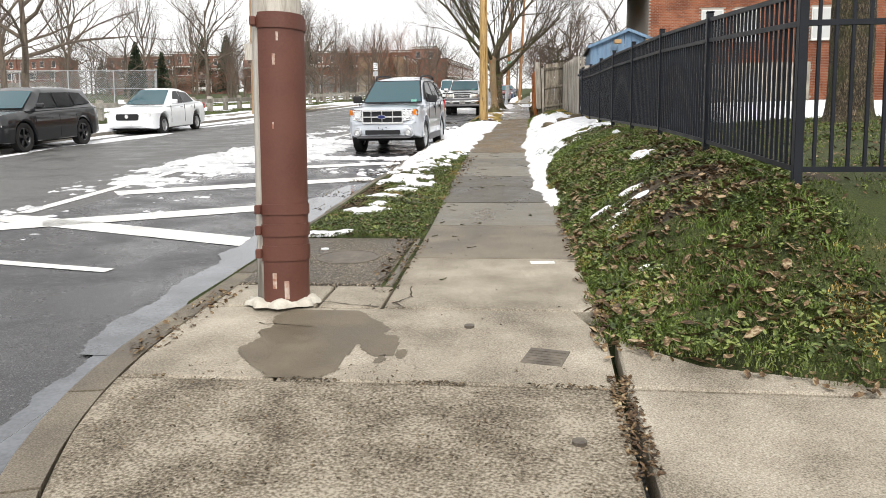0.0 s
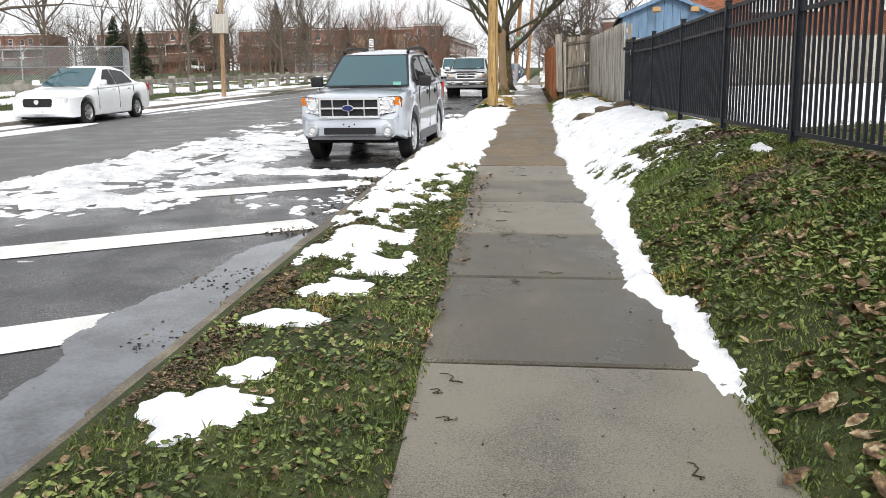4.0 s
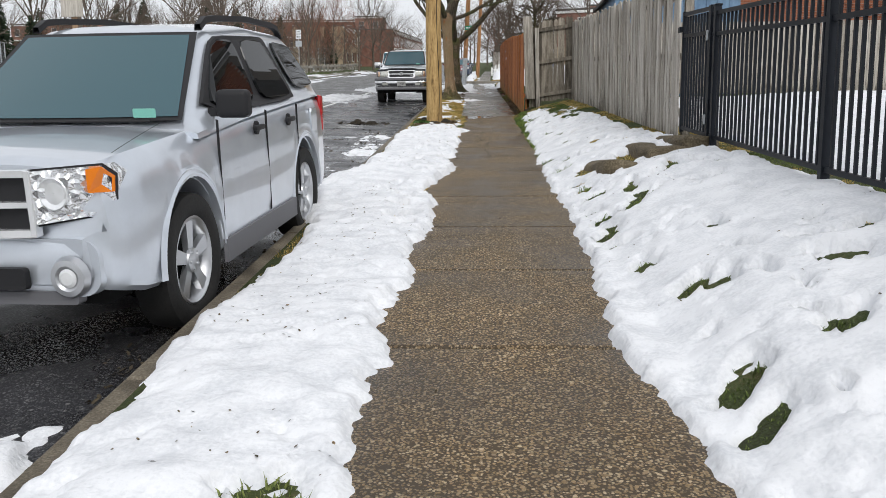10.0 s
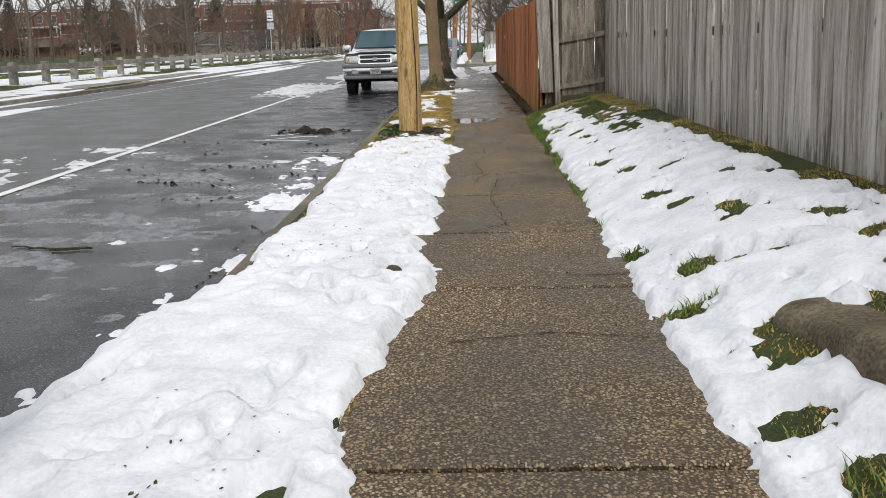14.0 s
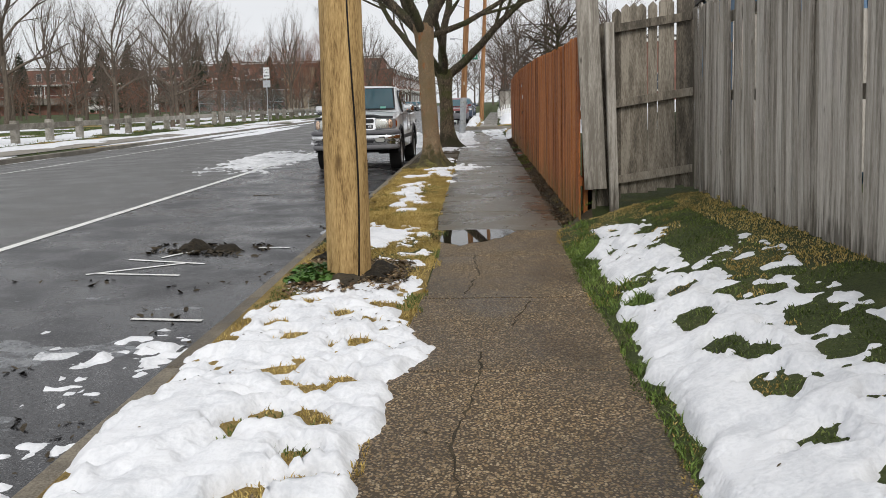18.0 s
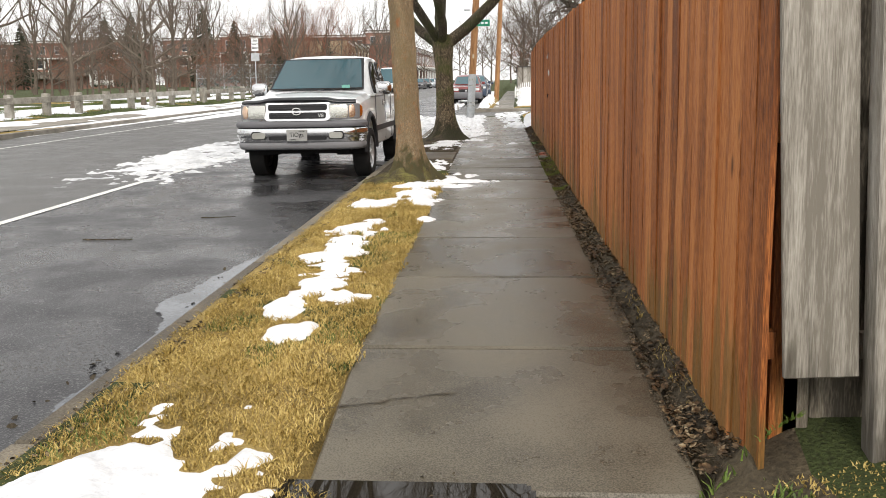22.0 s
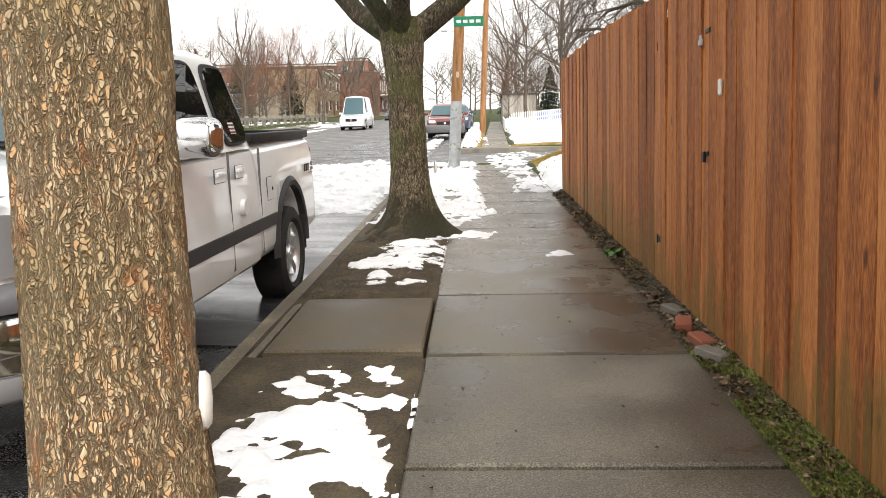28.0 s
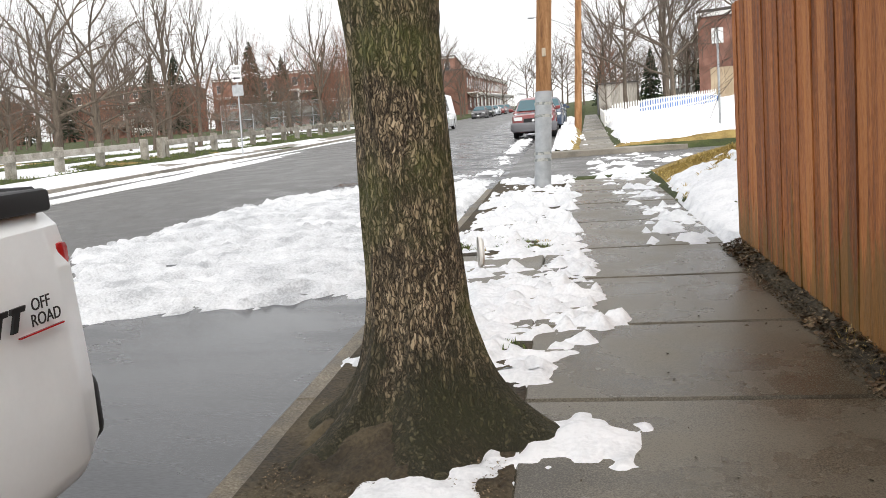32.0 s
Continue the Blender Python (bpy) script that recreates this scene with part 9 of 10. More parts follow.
def fir(h, seed, label):
    """A conifer: whorls of drooping needled boughs."""
    t = thing("tree", pose(0, 0, 0), label, "tree", "evergreens")
    r = random.Random(seed)
    put("trunk", tube_mesh("trunk", [([np.array([0, 0, -.3]), np.array([0, 0, h * .5]), np.array([0, 0, h])], [h * .018, h * .01, .02])], DARK_BARK), None, t)
    vs, fs = [], []
    for k in range(420):
        u = r.random() ** .8
        z, ln, az = h * (.08 + .9 * u), h * .2 * (1 - u) ** .8 + .15, r.random() * 6.283
        for s in range(3):
            b = len(vs)
            q0, q1 = ln * s / 3, ln * (s + 1) / 3
            dz = -.25
            w = ln * .13 * (1.2 - s * .3)
            c, sn = math.cos(az + r.gauss(0, .12)), math.sin(az + r.gauss(0, .12))
            vs += [(c * q0, sn * q0, z + dz * q0), (c * q1 - sn * w, sn * q1 + c * w, z + dz * q1 - .06 * h * r.random() * .4), (c * q1 * 1.1, sn * q1 * 1.1, z + dz * q1 + .04), (c * q1 + sn * w, sn * q1 - c * w, z + dz * q1 - .06 * h * r.random() * .4)]
            fs += [(b, b + 1, b + 2), (b, b + 2, b + 3)]
    put("crown", mesh_of("crown", vs, fs, NEEDLES), None, t, "dark needles")
    return t


kinds = [park_tree("a", 1, 13, .5, (3, 5), 4, PARK_BARK, TWIG, "bare spreading tree in the park"),
         park_tree("b", 2, 15, .38, (3, 5), 4, PARK_BARK, TWIG, "tall bare tree with upright branches", .3),
         park_tree("c", 3, 11, .62, (4, 6), 4, PARK_BARK, TWIG, "bare tree with fine drooping twigs", -.03, .2),
         park_tree("d", 5, 8, .55, (4, 6), 4, PARK_BARK, RED_TWIG, "bare tree with reddish twigs", .22, .15, .01)]
firs = [fir(14, 4, "dark green spruce among bare trees"), fir(9, 6, "dark evergreen among bare trees")]
tr = random.Random(5)
spots = [(-19.6, 66.5, 0, .62), (-20.2, 76.5, 2, .85), (-31.5, 76, 0, 1.05), (-18.6, 71.5, 2, .75), (-26, 93, 1, .8), (-38, 99, 0, .9), (-24, 120, 2, .9), (-48, 110, 1, 1.0),
         (-28, 40, 0, 1.0), (-38, 52, 1, 1.05), (-50, 66, 0, 1.1), (-24, 104, 3, .9), (-22, 112, 3, 1.0), (-26, 118, 3, 1.05), (-20.5, 125, 3, 1.0), (-32, 128, 2, 1.0), (-18, 150, 1, .9), (-17, 170, 0, .8), (-42, 136, 2, 1.1), (-60, 120, 1, 1.1),
         (-22, 33, 2, 1.1), (-44, 84, 2, 1.1), (-56, 92, 1, 1.15), (-66, 108, 0, 1.1), (-75, 130, 2, 1.2), (-90, 120, 0, 1.3), (-105, 150, 1, 1.3), (-20, 200, 0, 1.0),
         (2.2, 112, 0, .9), (5.5, 95, 2, .95), (11, 98, 0, 1.0), (8, 120, 1, 1.0), (3, 140, 2, 1.0), (14, 110, 2, 1.1), (-1.5, 160, 0, .9), (6, 170, 1, 1.1), (12, 62, 2, .75), (-6, 210, 0, 1.1), (5, 210, 2, 1.2)]
for i in range(120):
    yy = tr.uniform(84, 185)
    spots.append((tr.uniform(-20 - .9 * (yy - 70), -19), yy, tr.choice((2, 3, 3, 2, 1)), tr.uniform(.3, .75)))
for i in range(34):
    yy = tr.uniform(98, 165)
    spots.append((tr.uniform(.9 + .024 * (yy - 72), 4 + .2 * (yy - 72)), yy, tr.choice((0, 2, 2, 3)), tr.uniform(.4, .8)))
spots += [(-15.8, 118, 0, .7), (-15.6, 131, 2, .8), (-16, 143, 0, .85), (-16, 160, 3, 1.0), (3.0, 99, 0, .8), (5.8, 101, 0, .95), (-15, 150, 2, .85), (-13.6, 172, 0, .8), (-12.5, 190, 2, 1.0), (-8, 215, 2, 1.1), (-4, 205, 0, 1.1), (-1, 196, 2, 1.1), (2, 188, 0, 1.0), (-10, 225, 0, 1.2), (-19, 118, 3, 1.3), (-21, 116, 3, 1.15), (-18.6, 122, 3, 1.25), (-23, 121, 3, 1.1)]
for i in range(26):
    spots.append((tr.uniform(-190, -28), tr.uniform(125, 182), tr.choice((0, 1, 2, 2, 3)), tr.uniform(.8, 1.25)))
for x, y, k, s in spots:
    h0 = float(land_h(np.array(float(x)), np.array(float(y))))
    copy_thing(kinds[k], pose(x, y, Z(y) + h0, 0, 0, tr.uniform(0, 360)) @ Matrix.Scale(s * tr.uniform(.92, 1.08), 4))
for x, y, k, s in ((-57.5, 182, 0, 1.15), (-50, 178, 0, .9), (-44, 86, 1, .75), (-40, 84, 1, .6), (-66, 170, 0, 1.0), (-120, 160, 0, 1.1), (-128, 165, 1, 1.2), (-34, 150, 1, 1.0), (2.6, 128, 1, .5), (6.5, 118, 1, .55), (9.5, 108, 1, .5), (-90, 175, 0, .9), (-23, 135, 1, .8)):
    copy_thing(firs[k], pose(x, y, Z(y) + .4, 0, 0, tr.uniform(0, 360)) @ Matrix.Scale(s, 4))
for t in kinds:
    t.matrix_basis = pose(tr.uniform(-150, -60), tr.uniform(140, 180), Z(160) + .3)
    t.matrix_basis.translation.z = Z(t.matrix_basis.translation.y) + .4
firs[0].matrix_basis = pose(-75, 178, Z(178) + .4)
firs[1].matrix_basis = pose(-100, 178, Z(178) + .4)

# weeping shrub over the fence's far end, yard tree
wt = thing("tree", pose(2.4, 54.9, Z(54.9) + 1.2), "weeping bare tree hanging over the fence", "tree", "bare trees")
out = []
r_ = random.Random(12)
for k in range(16):
    az = k * 2.4
    d = np.array([math.cos(az) * .8, math.sin(az) * .8, .55])
    grow(r_, np.array([0, 0, 1.2 + .1 * k]), d, .045, 1.7, 1, 4, out, .6, (5, 7), -.22, .2, .62, 5)
out.append((0, [np.array([0, 0, -1.3]), np.array([.05, 0, 1]), np.array([0, 0, 2.8])], [.13, .1, .05]))
tree_parts(wt, out, 2, DARK_BARK, TWIG)
yt = thing("tree", pose(5.5, 13.4, Z(13.4) + .6), "large yard tree with thick pale trunk", "tree")
put("trunk", hero_trunk(.33, .2, 5.5, DARK_BARK, 17, [(-1, 1), (1, 1), (3, .8)]), None, yt)
yt["hero"] = 1
out = []
for k in range(4):
    d = np.array([math.cos(k * 1.6 + .4) * .6, math.sin(k * 1.6 + .4) * .6, .8])
    grow(r_, np.array([0, 0, 5.3]), d, .15, 3.4, 0, 3, out, .5, (3, 4), .15, .13, .66, 6)
tree_parts(yt, out, 2, DARK_BARK, TWIG)
del yt["hero"]

DISC = plain("white_enamel", (.82, .82, .8), .35)
for x, y, z, lbl in ((-1.29, 42.83, .73, "white plastic disc nailed to a tree trunk"), (-1.14, 49.7, .72, "white plastic disc nailed to a tree trunk")):
    bm = lathe([(0, .055), (.012, .055), (.022, .045), (.026, .002)], 24, "x")
    ob = put("tree_disc", bm_mesh("tree_disc", bm, DISC, 40), pose(x, y, Z(y) + z, 0, 0, 15) @ Matrix.Diagonal((1, .8, 1.2, 1)))
    tagged(ob, lbl, "disc", "tree discs")

# ---- park rail on the far side ----
RAIL_WOOD = material("grey_rail_timber", [(.3, (.16, .145, .12)), (.55, (.3, .28, .24)), (.75, (.42, .4, .36))], 3, (.75, .95), .5, 30, fine_mix=.7, random_value=.3)
rail_fence = thing("guard_rail", pose(-17.25, 20, Z(20)), "low weathered timber post-and-rail barrier beside the park", "rail fence")
ri = rail_fence.matrix_basis.inverted()
post_me = bm_mesh("post", box(-.13, .13, -.11, .11, -.3, .82, .02), RAIL_WOOD)
plank_me = bm_mesh("plank", box(-.05, .05, 0, 2.28, -.11, .11, .012), RAIL_WOOD)
y = 24.0
while y < 128:
    if not 74.0 < y < 75.6:
        b0 = Z(y) + .25
        put("post", post_me, ri @ pose(-17.25, y, b0, 0, 0, tr.uniform(-4, 4)), rail_fence)
        if not 73 < y < 75.6:
            put("plank", plank_me, ri @ pose(-17.09, y, b0 + .6, TILT, 0, 0), rail_fence)
    y += 2.28
put("post", post_me, ri @ pose(-17.25, 74.85, Z(74.85) + .25), rail_fence)
put("post", post_me, ri @ pose(-17.2, 76.0, Z(76) + .25), rail_fence)

# one-way sign
sign = thing("street_sign", pose(-14.9, 78.8, Z(78.8)), "white one-way sign with a smaller plate on a steel post", "sign")
part("sign_post", box(-.025, .025, -.02, .02, 0, 3.9), GALV, sign)
part("sign_plate", plate_bm(.42, .72, .03, .008, (0, -.025, 3.55)), PAPER, sign, "white plate with black letters")
put("lettering", text_mesh("ONE", .17, TRIM), pose(0, -.04, 3.77, 90, 0, 0), sign)
put("lettering", text_mesh("WAY", .17, TRIM), pose(0, -.04, 3.57, 90, 0, 0), sign)
bm = box(-.14, .16, -.042, -.036, 3.32, 3.38)
v = [bm.verts.new(p) for p in ((-.2, -.042, 3.35), (-.08, -.042, 3.43), (-.08, -.042, 3.27))]
bm.faces.new(v)
part("arrow", bm, TRIM, sign, "black arrow")
part("lower_plate", plate_bm(.5, .46, .03, .008, (0, -.025, 2.82)), GALV, sign, "blank grey plate")
# green name plate on the far pole
GREEN_SIGN = plain("green_sign", (.01, .22, .12), .4)
ns = thing("street_name_sign", pose(-1.0, 57.0, Z(57) + 2.95), "green street name plate on a pole", "sign")
part("plate", box(-.1, .5, -.02, .0, 0, .2, .004), GREEN_SIGN, ns)
for i in range(4):
    part("letter_bar", box(-.04 + .13 * i, .05 + .13 * i, -.024, -.019, .07, .13), PAPER, ns, "white letter stroke")

# ---- chain-link enclosure and backstop in the park ----
LINK = material("chain_link", [(.3, (.25, .27, .28)), (.7, (.4, .42, .43))], 4, (.5, .7), 0, 30, metal=.3)


def link_panel(name, x0, y0, x1, y1, h, group):
    f = thing(name, pose(x0, y0, Z(y0) + .32), "chain-link fence panel on steel posts in the park", "fence", group)
    L = math.hypot(x1 - x0, y1 - y0)
    d = Vector(((x1 - x0) / L, (y1 - y0) / L, (Z(y1) - Z(y0)) / L))
    for k in range(int(L / 3) + 1):
        p = d * (3 * k)
        part("post", cyl(.035, h, 8, at=(p.x, p.y, p.z + h / 2)), GALV, f)
    for z in (h - .02, .06, h * .5):
        bm = rail_bm(0, 0, z, d.x * L, d.y * L, z + d.z * L, .04, .04)
        part("rail", bm, GALV, f)
    vs, fs = [], []
    step = .16
    n = int((L + h) / step)
    for k in range(n):
        for s in (1, -1):
            a = k * step - (h if s > 0 else 0)
            b = a + s * h if s > 0 else a - h
            u0, u1 = (a, a + h) if s > 0 else (a, a - h)
            z0, z1 = 0, h
            lo, hi = max(min(u0, u1), 0), min(max(u0, u1), L)
            if hi - lo < .05:
                continue
            q = []
            for u in (lo, hi):
                t_ = (u - u0) / (u1 - u0)
                q.append(d * u + Vector((0, 0, z0 + (z1 - z0) * t_)))
            w = Vector((0, 0, .011))
            b_ = len(vs)
            vs += [q[0] - w, q[1] - w, q[1] + w, q[0] + w]
            fs.append((b_, b_ + 1, b_ + 2, b_ + 3))
    put("mesh", mesh_of("mesh", vs, fs, LINK), None, f, "steel wire mesh")


link_panel("chain_link_fence", -27, 56, -39, 46, 2.6, "park fences")
link_panel("chain_link_fence", -27, 56, -34, 70, 2.6, "park fences")
link_panel("chain_link_fence", -39, 46, -46, 30, 2.6, "park fences")
link_panel("baseball_backstop", -33, 40, -39, 36, 4.2, "park fences")
link_panel("baseball_backstop", -33, 40, -32, 34, 4.2, "park fences")
link_panel("chain_link_fence", -34, 118, -24, 124, 3.0, "park fences")
link_panel("chain_link_fence", -24, 124, -23, 136, 3.0, "park fences")

# ---- houses ----
HOUSE_BRICK = material("house_brick", [(.3, (.21, .075, .042)), (.5, (.35, .135, .075)), (.7, (.46, .2, .12))], 1.2, (.75, .95), .2, 30, fine_mix=.5, random_value=.25)
FAR_BRICK = material("old_brick", [(.3, (.15, .075, .056)), (.5, (.22, .115, .086)), (.7, (.3, .165, .13))], 1.2, (.75, .95), .2, 30, fine_mix=.5, random_value=.25)
ROOFING = material("roofing", [(.3, (.06, .055, .05)), (.7, (.13, .12, .11))], 2, (.8, .95), .3, 20)
WHITE_TRIM = plain("white_trim", (.72, .72, .7), .55)
PANE = glass_mat("window_pane", (.05, .06, .07))
BLIND_PANE = glass_mat("pane_over_blind", (.55, .56, .56))
TAN_WALL = material("tan_wall", [(.3, (.26, .2, .13)), (.7, (.4, .32, .22))], 1, (.8, .95), .2, 20, random_value=.2)


def window_on(parent, x, z, w, h, y=0.0, name="window", pane=None):
    wn_ = part(name, box(x - w / 2 - .06, x + w / 2 + .06, y - .06, y + .02, z - h / 2 - .06, z + h / 2 + .06, .01), WHITE_TRIM, parent, "white window frame")
    part("pane", box(x - w / 2, x + w / 2, y - .075, y - .03, z + .02, z + h / 2), pane or PANE, wn_)
    part("pane", box(x - w / 2, x + w / 2, y - .07, y - .03, z - h / 2, z - .02), pane or PANE, wn_)
    part("window_sill", box(x - w / 2 - .1, x + w / 2 + .1, y - .12, y, z - h / 2 - .14, z - h / 2 - .06), WHITE_TRIM, wn_)


def row_house(m, w=6.2, h=6.6, wall=None, porch=True, label="brick two-storey row house with white porch"):
    hs = thing("row_house", m, label, "house", "row houses")
    part("wall", box(-w / 2, w / 2, 0, 9, -5, h), wall or FAR_BRICK, hs)
    part("roof", box(-w / 2 - .1, w / 2 + .1, -.15, 9.1, h + .002, h + .2, .04), ROOFING, hs, "flat dark roof")
    part("cornice", box(-w / 2, w / 2, -.22, -.002, h - .3, h - .02, .04), WHITE_TRIM, hs, "white cornice")
    for x in (-w * .26, w * .26):
        window_on(hs, x, h * .72, 1.0, 1.5)
    window_on(hs, w * .2, h * .27, 1.7, 1.5)
    part("door", box(-w * .28 - .5, -w * .28 + .5, -.06, -.002, 0, 2.15), plain("house_door", (.12, .05, .04), .5), hs, "dark front door")
    if porch:
        part("porch_roof", box(-w / 2 + .1, w / 2 - .1, -1.9, -.08, 2.7, 2.95, .05), WHITE_TRIM, hs, "white porch roof")
        for x in (-w / 2 + .3, w / 2 - .3):
            part("porch_post", box(x - .08, x + .08, -1.8, -1.64, -.6, 2.7), WHITE_TRIM, hs)
        part("porch_rail", box(-w / 2 + .3, w / 2 - .3, -1.76, -1.7, .5, .6), WHITE_TRIM, hs)
        part("porch_floor", box(-w / 2 + .1, w / 2 - .1, -1.9, -.01, -1.4, -.02), KERB, hs)
    return hs


first = row_house(pose(-150, 196, Z(196) + 4.0))
for k in range(1, 21):
    if k in (5, 6, 12):
        continue
    x = -150 + 6.25 * k
    copy_thing(first, pose(x, 196 + (k % 4) * .4, Z(196) + 4.0 + (.6 if k % 5 == 0 else 0)))
second = row_house(pose(-24, 158, Z(158) + .5, 0, 0, 90), wall=TAN_WALL, porch=False, label="tan two-storey row house up the street")
for k in range(1, 7):
    copy_thing(second, pose(-24, 158 + 6.25 * k, Z(158 + 6.25 * k) + .5, 0, 0, 90))
for k in range(14):
    copy_thing(first, pose(-17.2, 178 + 6.25 * k, Z(178 + 6.25 * k) + .6, 0, 0, 90))
for k in range(8):
    copy_thing(first, pose(15 + .2 * k, 128 + 6.3 * k, Z(128 + 6.3 * k) + 1.5, 0, 0, -90))

# gazebo
gz = thing("gazebo", pose(-71, 168, Z(168) + 1.0), "white garden gazebo with pointed roof", "gazebo")
for k in range(8):
    a = k * math.pi / 4
    part("gazebo_post", cyl(.09, 2.6, 8, at=(2 * math.cos(a), 2 * math.sin(a), 1.3)), WHITE_TRIM, gz)
    a2 = a + math.pi / 4
    part("gazebo_rail", rail_bm(2 * math.cos(a), 2 * math.sin(a), .7, 2 * math.cos(a2), 2 * math.sin(a2), .7, .05, .5), WHITE_TRIM, gz)
    part("gazebo_arch", rail_bm(2 * math.cos(a), 2 * math.sin(a), 2.45, 2 * math.cos(a2), 2 * math.sin(a2), 2.45, .06, .4), WHITE_TRIM, gz)
part("gazebo_roof", cyl(2.6, 1.2, 8, .5, at=(0, 0, 3.2)), ROOFING, gz, "grey shingled roof")
part("cupola", cyl(.5, .6, 8, .5, at=(0, 0, 4.0)), WHITE_TRIM, gz)
part("cupola_roof", cyl(.75, .6, 8, .02, at=(0, 0, 4.6)), ROOFING, gz)

# blue shed and brick house behind the yard
BLUE_BOARD = material("blue_painted_boards", [(.3, (.11, .19, .3)), (.7, (.2, .31, .44))], 2, (.6, .8), .2, 30, stretch=(4, 4, .6), fine_mix=.5)
shed = thing("garden_shed", pose(3.14, 36.0, Z(36) + .4), "pale blue boarded garden shed with pitched roof", "shed")
W_, E_, P_, A_ = 3.26, 2.7, 3.35, 1.62
for k in range(11):
    x0, x1 = W_ * k / 11, W_ * (k + 1) / 11 - .012
    f_ = lambda x: E_ + (P_ - E_) * (1 - abs(x - A_) / (A_ if x < A_ else W_ - A_))
    bm = bmesh.new()
    vs = [bm.verts.new(p) for p in ((x0, 0, -.4), (x1, 0, -.4), (x1, 0, f_(x1)), (x0, 0, f_(x0)), (x0, .03, -.4), (x1, .03, -.4), (x1, .03, f_(x1)), (x0, .03, f_(x0)))]
    for q in ((0, 1, 2, 3), (1, 5, 6, 2), (4, 0, 3, 7), (5, 4, 7, 6), (3, 2, 6, 7)):
        bm.faces.new([vs[i] for i in q])
    bmesh.ops.recalc_face_normals(bm, faces=bm.faces)
    part("board", bm, BLUE_BOARD, shed)
part("side_wall", box(0, .06, .03, 3, -.4, E_), BLUE_BOARD, shed)
part("side_wall", box(W_ - .06, W_, .03, 3, -.4, E_), BLUE_BOARD, shed)
part("back_wall", box(.06, W_ - .06, 2.94, 3, -.4, E_), BLUE_BOARD, shed)
for s, x0, x1 in ((1, -.15, A_), (-1, W_ + .15, A_)):
    part("roof_slope", rail_bm(x0, 1.4, E_ - .02, x1, 1.4, P_ + .06, 3.2, .09), ROOFING, shed, "shingled roof slope")
    part("barge_board", rail_bm(x0, -.22, E_ - .05, x1, -.22, P_ + .03, .04, .13), BLUE_BOARD, shed)
for x in (1.0, 2.35):
    part("shed_lamp", box(x, x + .3, -.42, -.24, E_ + .12 - .1 * abs(x - A_), E_ + .3 - .1 * abs(x - A_), .02), plain("tan_lamp", (.42, .26, .12), .5), shed, "tan wooden block")

house = thing("brick_house", pose(6.4, 41, Z(41) + .5), "red brick house with white sash windows behind the yard", "house")
part("wall", box(0, 13, 0.02, 9, -1, 8.0), plain("mortar", (.42, .38, .34), .9), house, "mortar bed")
part("gutter", box(-.2, 13.2, -.25, 0.01, 7.9, 8.05), WHITE_TRIM, house)
part("roof", rail_bm(6.5, -.4, 8.1, 6.5, 4.5, 10.6, 13.6, .15), ROOFING, house, "dark shingled roof")
part("side_roof", rail_bm(-1.6, 4.5, 4.6, .0, 4.5, 7.4, 8.8, .15), ROOFING, house, "dark lean-to roof")
wins = [(3.1, 3.75), (4.75, 3.75), (8.4, 3.75), (3.1, 6.3), (8.4, 6.3)]
for x, z in wins:
    window_on(house, x, z, .95, 1.4, -.02, pane=BLIND_PANE)
brick_me = bm_mesh("brick", box(-.098, .098, -.02, .03, -.03, .03), HOUSE_BRICK)
nb = 0
wall_v, wall_f = [], []
for r0 in range(100):
    z = .0 + r0 * .078
    for c in range(58):
        x = .1 + c * .215 + (.107 if r0 % 2 else 0)
        if any(abs(x - wx_) < .63 and abs(z - wz) < .86 for wx_, wz in wins) or x > 12.9:
            continue
        if 2.9 < z < 4.6 and .4 < x < 5.6 and nb < 300:
            put("brick", brick_me, pose(x, 0, z), house)
            nb += 1
        else:
            b_ = len(wall_v)
            wall_v += [(x + sx * .098, sy, z + sz * .03) for sy in (-.02, .03) for sx, sz in ((-1, -1), (1, -1), (1, 1), (-1, 1))]
            wall_f += [(b_, b_ + 1, b_ + 2, b_ + 3), (b_, b_ + 4, b_ + 5, b_ + 1), (b_ + 1, b_ + 5, b_ + 6, b_ + 2), (b_ + 2, b_ + 6, b_ + 7, b_ + 3), (b_ + 3, b_ + 7, b_ + 4, b_)]
put("brickwork", mesh_of("brickwork", wall_v, wall_f, HOUSE_BRICK), None, house)["kind"] = "stuff"

# grey fence across the back of the yard
yf = thing("board_fence", pose(2.0, 34.9, Z(34.9) + .5), "grey board fence across the back of the yard", "fence")
yb = [board_mesh(.14, 1.75, .02, GREY_WOOD, 0, 70 + s, False) for s in range(4)]
for i in range(70):
    put("board", yb[i % 4], pose(.15 + i * .145, 0, 0, 0, random.uniform(-.5, .5), 0), yf)
for z in (.3, 1.4):
    part("rail", rail_bm(0.1, .04, z, 10.3, .04, z, .04, .08), GREY_WOOD, yf)

# beyond the side street: picket fence, lawn, houses, shrubs
pf = thing("picket_fence", pose(.74, 80.2, Z(80.2)), "white picket fence along a snowy lawn", "fence")
pk = bmesh.new()
for pts in (((-.035, 0, 0), (.035, 0, 0), (.035, 0, .57), (0, 0, .63), (-.035, 0, .57)),):
    fr = [pk.verts.new(p) for p in pts]
    bk_ = [pk.verts.new((p[0], .02, p[2])) for p in pts]
    pk.faces.new(fr)
    pk.faces.new(bk_[::-1])
    for k in range(5):
        pk.faces.new((fr[k], fr[(k + 1) % 5], bk_[(k + 1) % 5], bk_[k]))
bmesh.ops.recalc_face_normals(pk, faces=pk.faces)
pk_me = bm_mesh("picket", pk, WHITE_TRIM)
pfi = pf.matrix_basis.inverted()
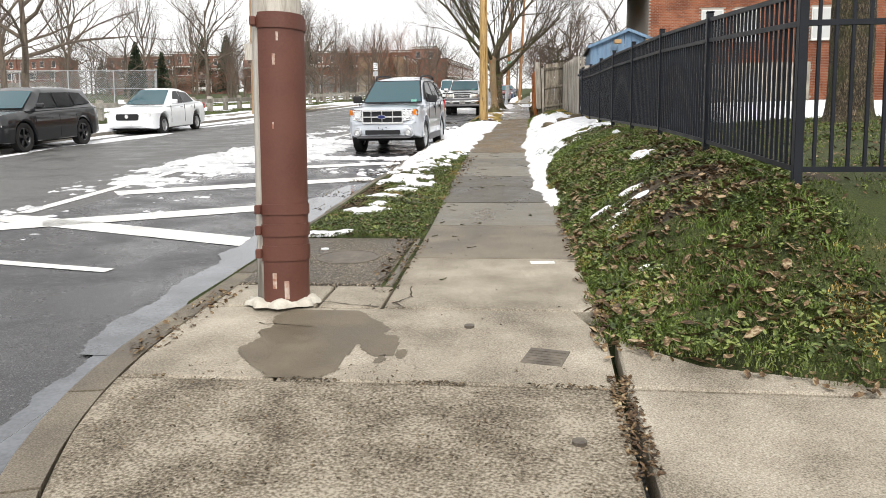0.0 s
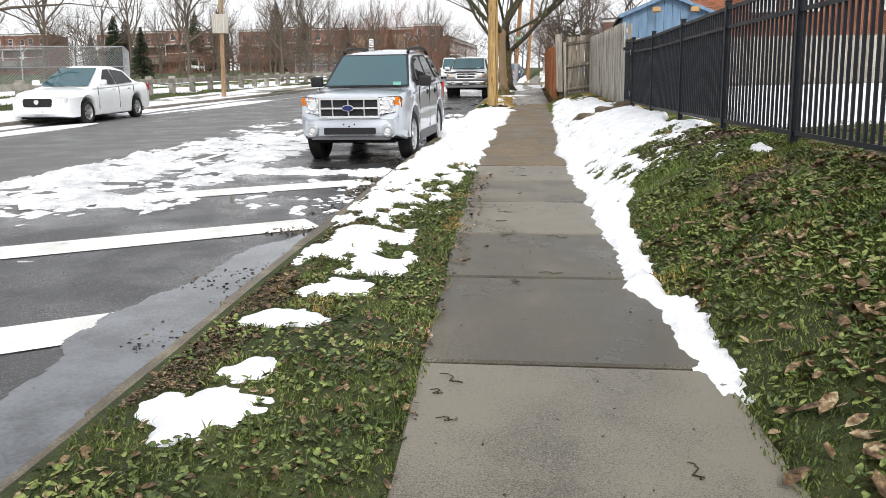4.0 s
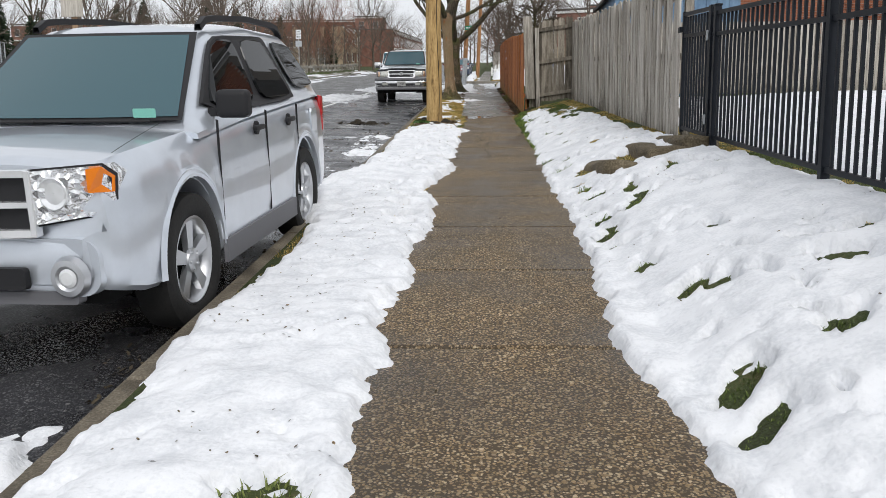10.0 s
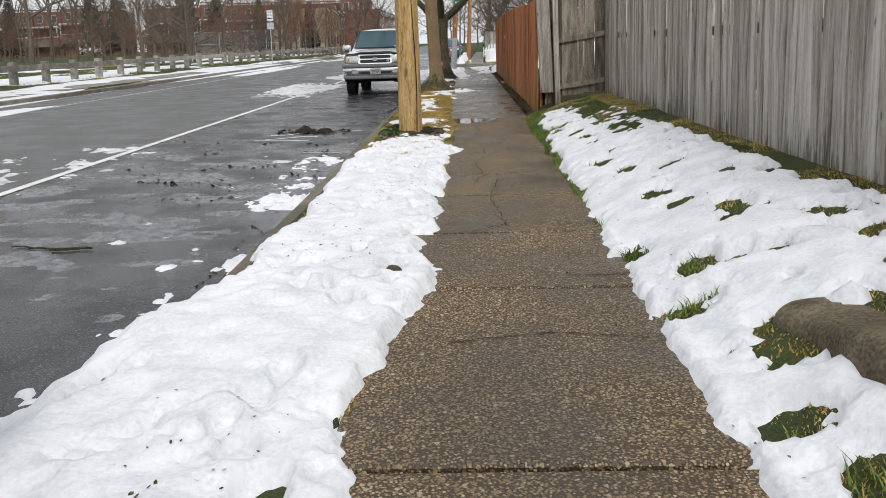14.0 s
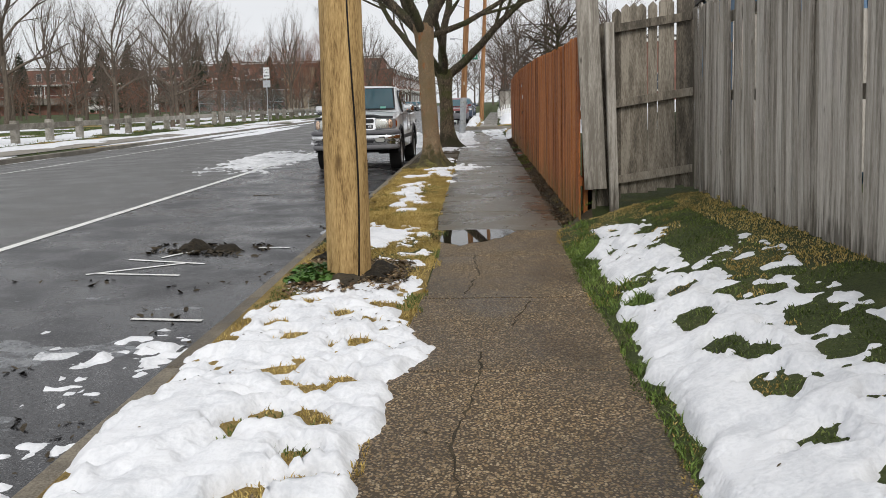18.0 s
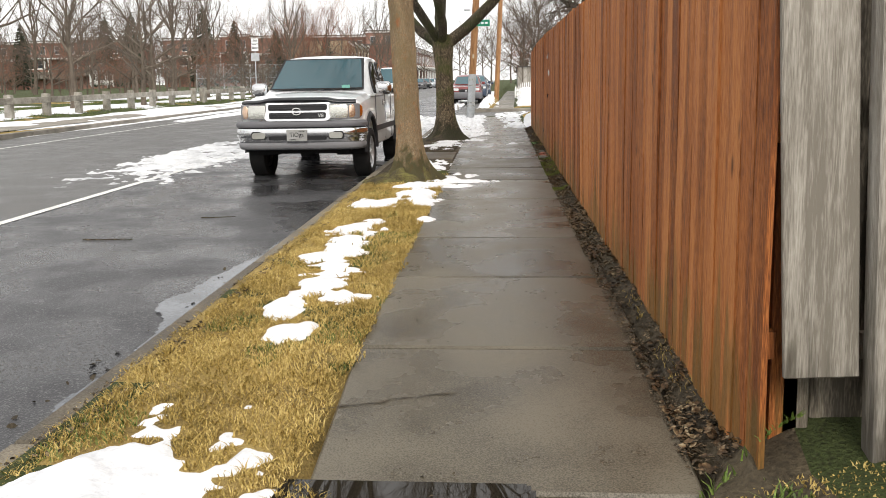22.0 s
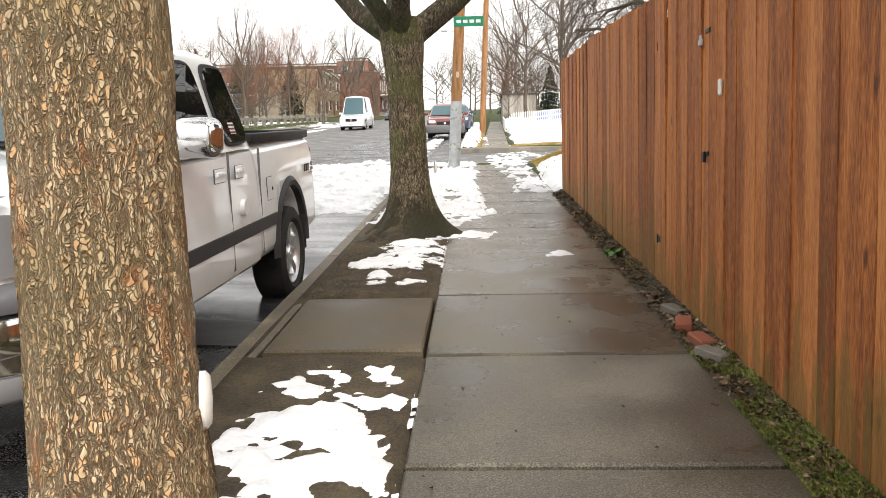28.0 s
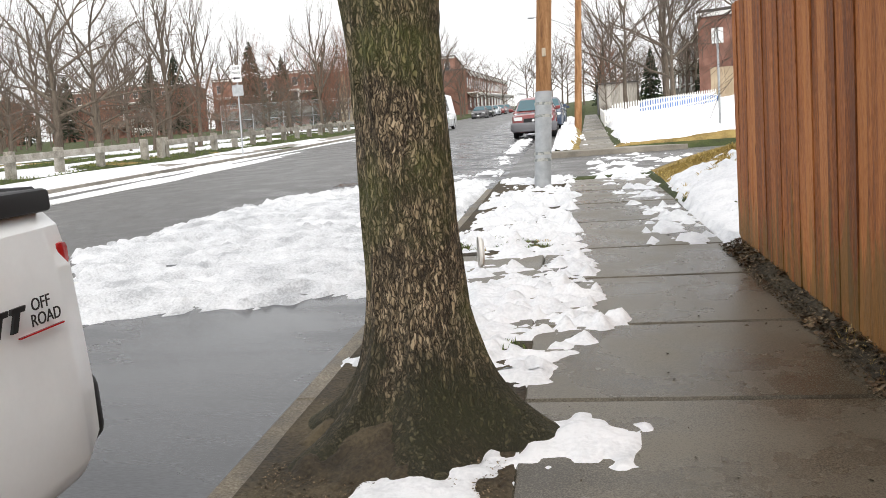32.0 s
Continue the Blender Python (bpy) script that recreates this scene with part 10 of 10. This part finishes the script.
LAWN = lambda x, y: Z(y) + float(land_h(np.array(x), np.array(y))) + .1
for i in range(46):      # across the lawn, away from the street
    u = i / 45
    x, yy = .74 + 5.3 * u, 80.2 + 4.5 * u
    put("picket", pk_me, pfi @ pose(x, yy, LAWN(x, yy), 0, 0, 40), pf)
for i in range(40):      # along the footway
    yy = 80.2 + .3 * i
    x = .74 + .024 * .3 * i
    put("picket", pk_me, pfi @ pose(x, yy, LAWN(x, yy), 0, 0, 90), pf)
for z in (.18, .46):
    part("rail", rail_bm(.74, 80.2, LAWN(.74, 80.2) + z, 6.04, 84.7, LAWN(6.04, 84.7) + z, .03, .07), WHITE_TRIM, pf, m=pfi)
    part("rail", rail_bm(.74, 80.2, LAWN(.74, 80.2) + z, 1.02, 91.9, LAWN(1.02, 91.9) + z, .03, .07), WHITE_TRIM, pf, m=pfi)
BLUE_TARP = plain("blue_fabric", (.03, .16, .5), .5)
bt = thing("blue_pool", pose(4.6, 86.4, Z(86.4) + .3), "blue fabric-sided pool behind the picket fence", "pool")
part("wall", cyl(1.9, .75, 28, at=(0, 0, .24)), BLUE_TARP, bt, smooth=40)
part("rim", lathe([(.58, 1.9), (.64, 1.93), (.64, 1.84), (.58, 1.86)], 28, "z"), WHITE_TRIM, bt)
row_house(pose(14.3, 103, LAWN(14.3, 103) + .2, 0, 0, -12), 12, 5.6, porch=False, label="brick house beyond a snowy lawn")
garage = thing("garage", pose(3.6, 104, LAWN(3.6, 104)), "grey boarded garage behind a lawn", "garage")
for k in range(9):
    part("board", box(-2.2 + .3 * k, -1.91 + .3 * k, 0, .05, -.3, 1.7, .005), GREY_WOOD, garage)
part("wall", box(-2.19, .49, .06, 4, -.3, 1.68), GREY_TRIM, garage)
part("roof", box(-2.3, .6, -.15, 4.1, 1.7, 1.8, .02), ROOFING, garage, "flat dark roof")
yard_wall = thing("board_fence", pose(9.2, 95, LAWN(9.2, 95)), "weathered tan board fence at the top of a lawn", "fence")
for k in range(20):
    part("board", box(-1.6 + .2 * k, -1.41 + .2 * k, 0, .03, -.3, 1.7, .004), TAN_WALL, yard_wall)
ssp = thing("street_sign", pose(3.2, 68.2, Z(68.2) + .3), "slim steel sign post on the snowy corner", "sign")
part("sign_post", cyl(.03, 2.6, 8, at=(0, 0, 1.3)), GALV, ssp)
part("sign_plate", box(-.15, .15, -.01, .01, 2.2, 2.6, .005), PAPER, ssp)
# overhead wires
for a, b, sag in (((-1.4, 5, 9.2), (-1.5, 32.4, 9.2), .5), ((-1.5, 32.4, 9.2), (-.7, 58.85, 9.2), .5), ((-.7, 58.85, 9.0), (-.1, 79.5, 9.6), .3), ((-.1, 79.5, 9.6), (2, 130, 9.5), .8), ((-.75, 58.85, 7.8), (-.15, 79.5, 8.2), .3)):
    pts = []
    for i in range(17):
        u = i / 16
        yy = a[1] + (b[1] - a[1]) * u
        pts.append(np.array([a[0] + (b[0] - a[0]) * u, yy, Z(yy) + a[2] + (b[2] - a[2]) * u - sag * 4 * u * (1 - u)]))
    tagged(put("overhead_wire", tube_mesh("overhead_wire", [(pts, [.012] * 17)], IRONWORK)), "black overhead wire between utility poles", "wire", "overhead wires")
for y, z in ((79.5, 7.0), (104, 6.5)):
    sl = thing("street_lamp", pose(-.4, y, Z(y) + z), "street lamp on a long curved arm", "street lamp", "street lamps")
    put("arm", tube_mesh("arm", [([np.array([-2.6 * u, 0, .9 * math.sin(u * 1.5)]) for u in np.linspace(0, 1, 9)], [.03] * 9)], GALV), None, sl)
    part("lamp_head", box(-3.0, -2.5, -.1, .1, .82, .95, .03, 2), GALV, sl)
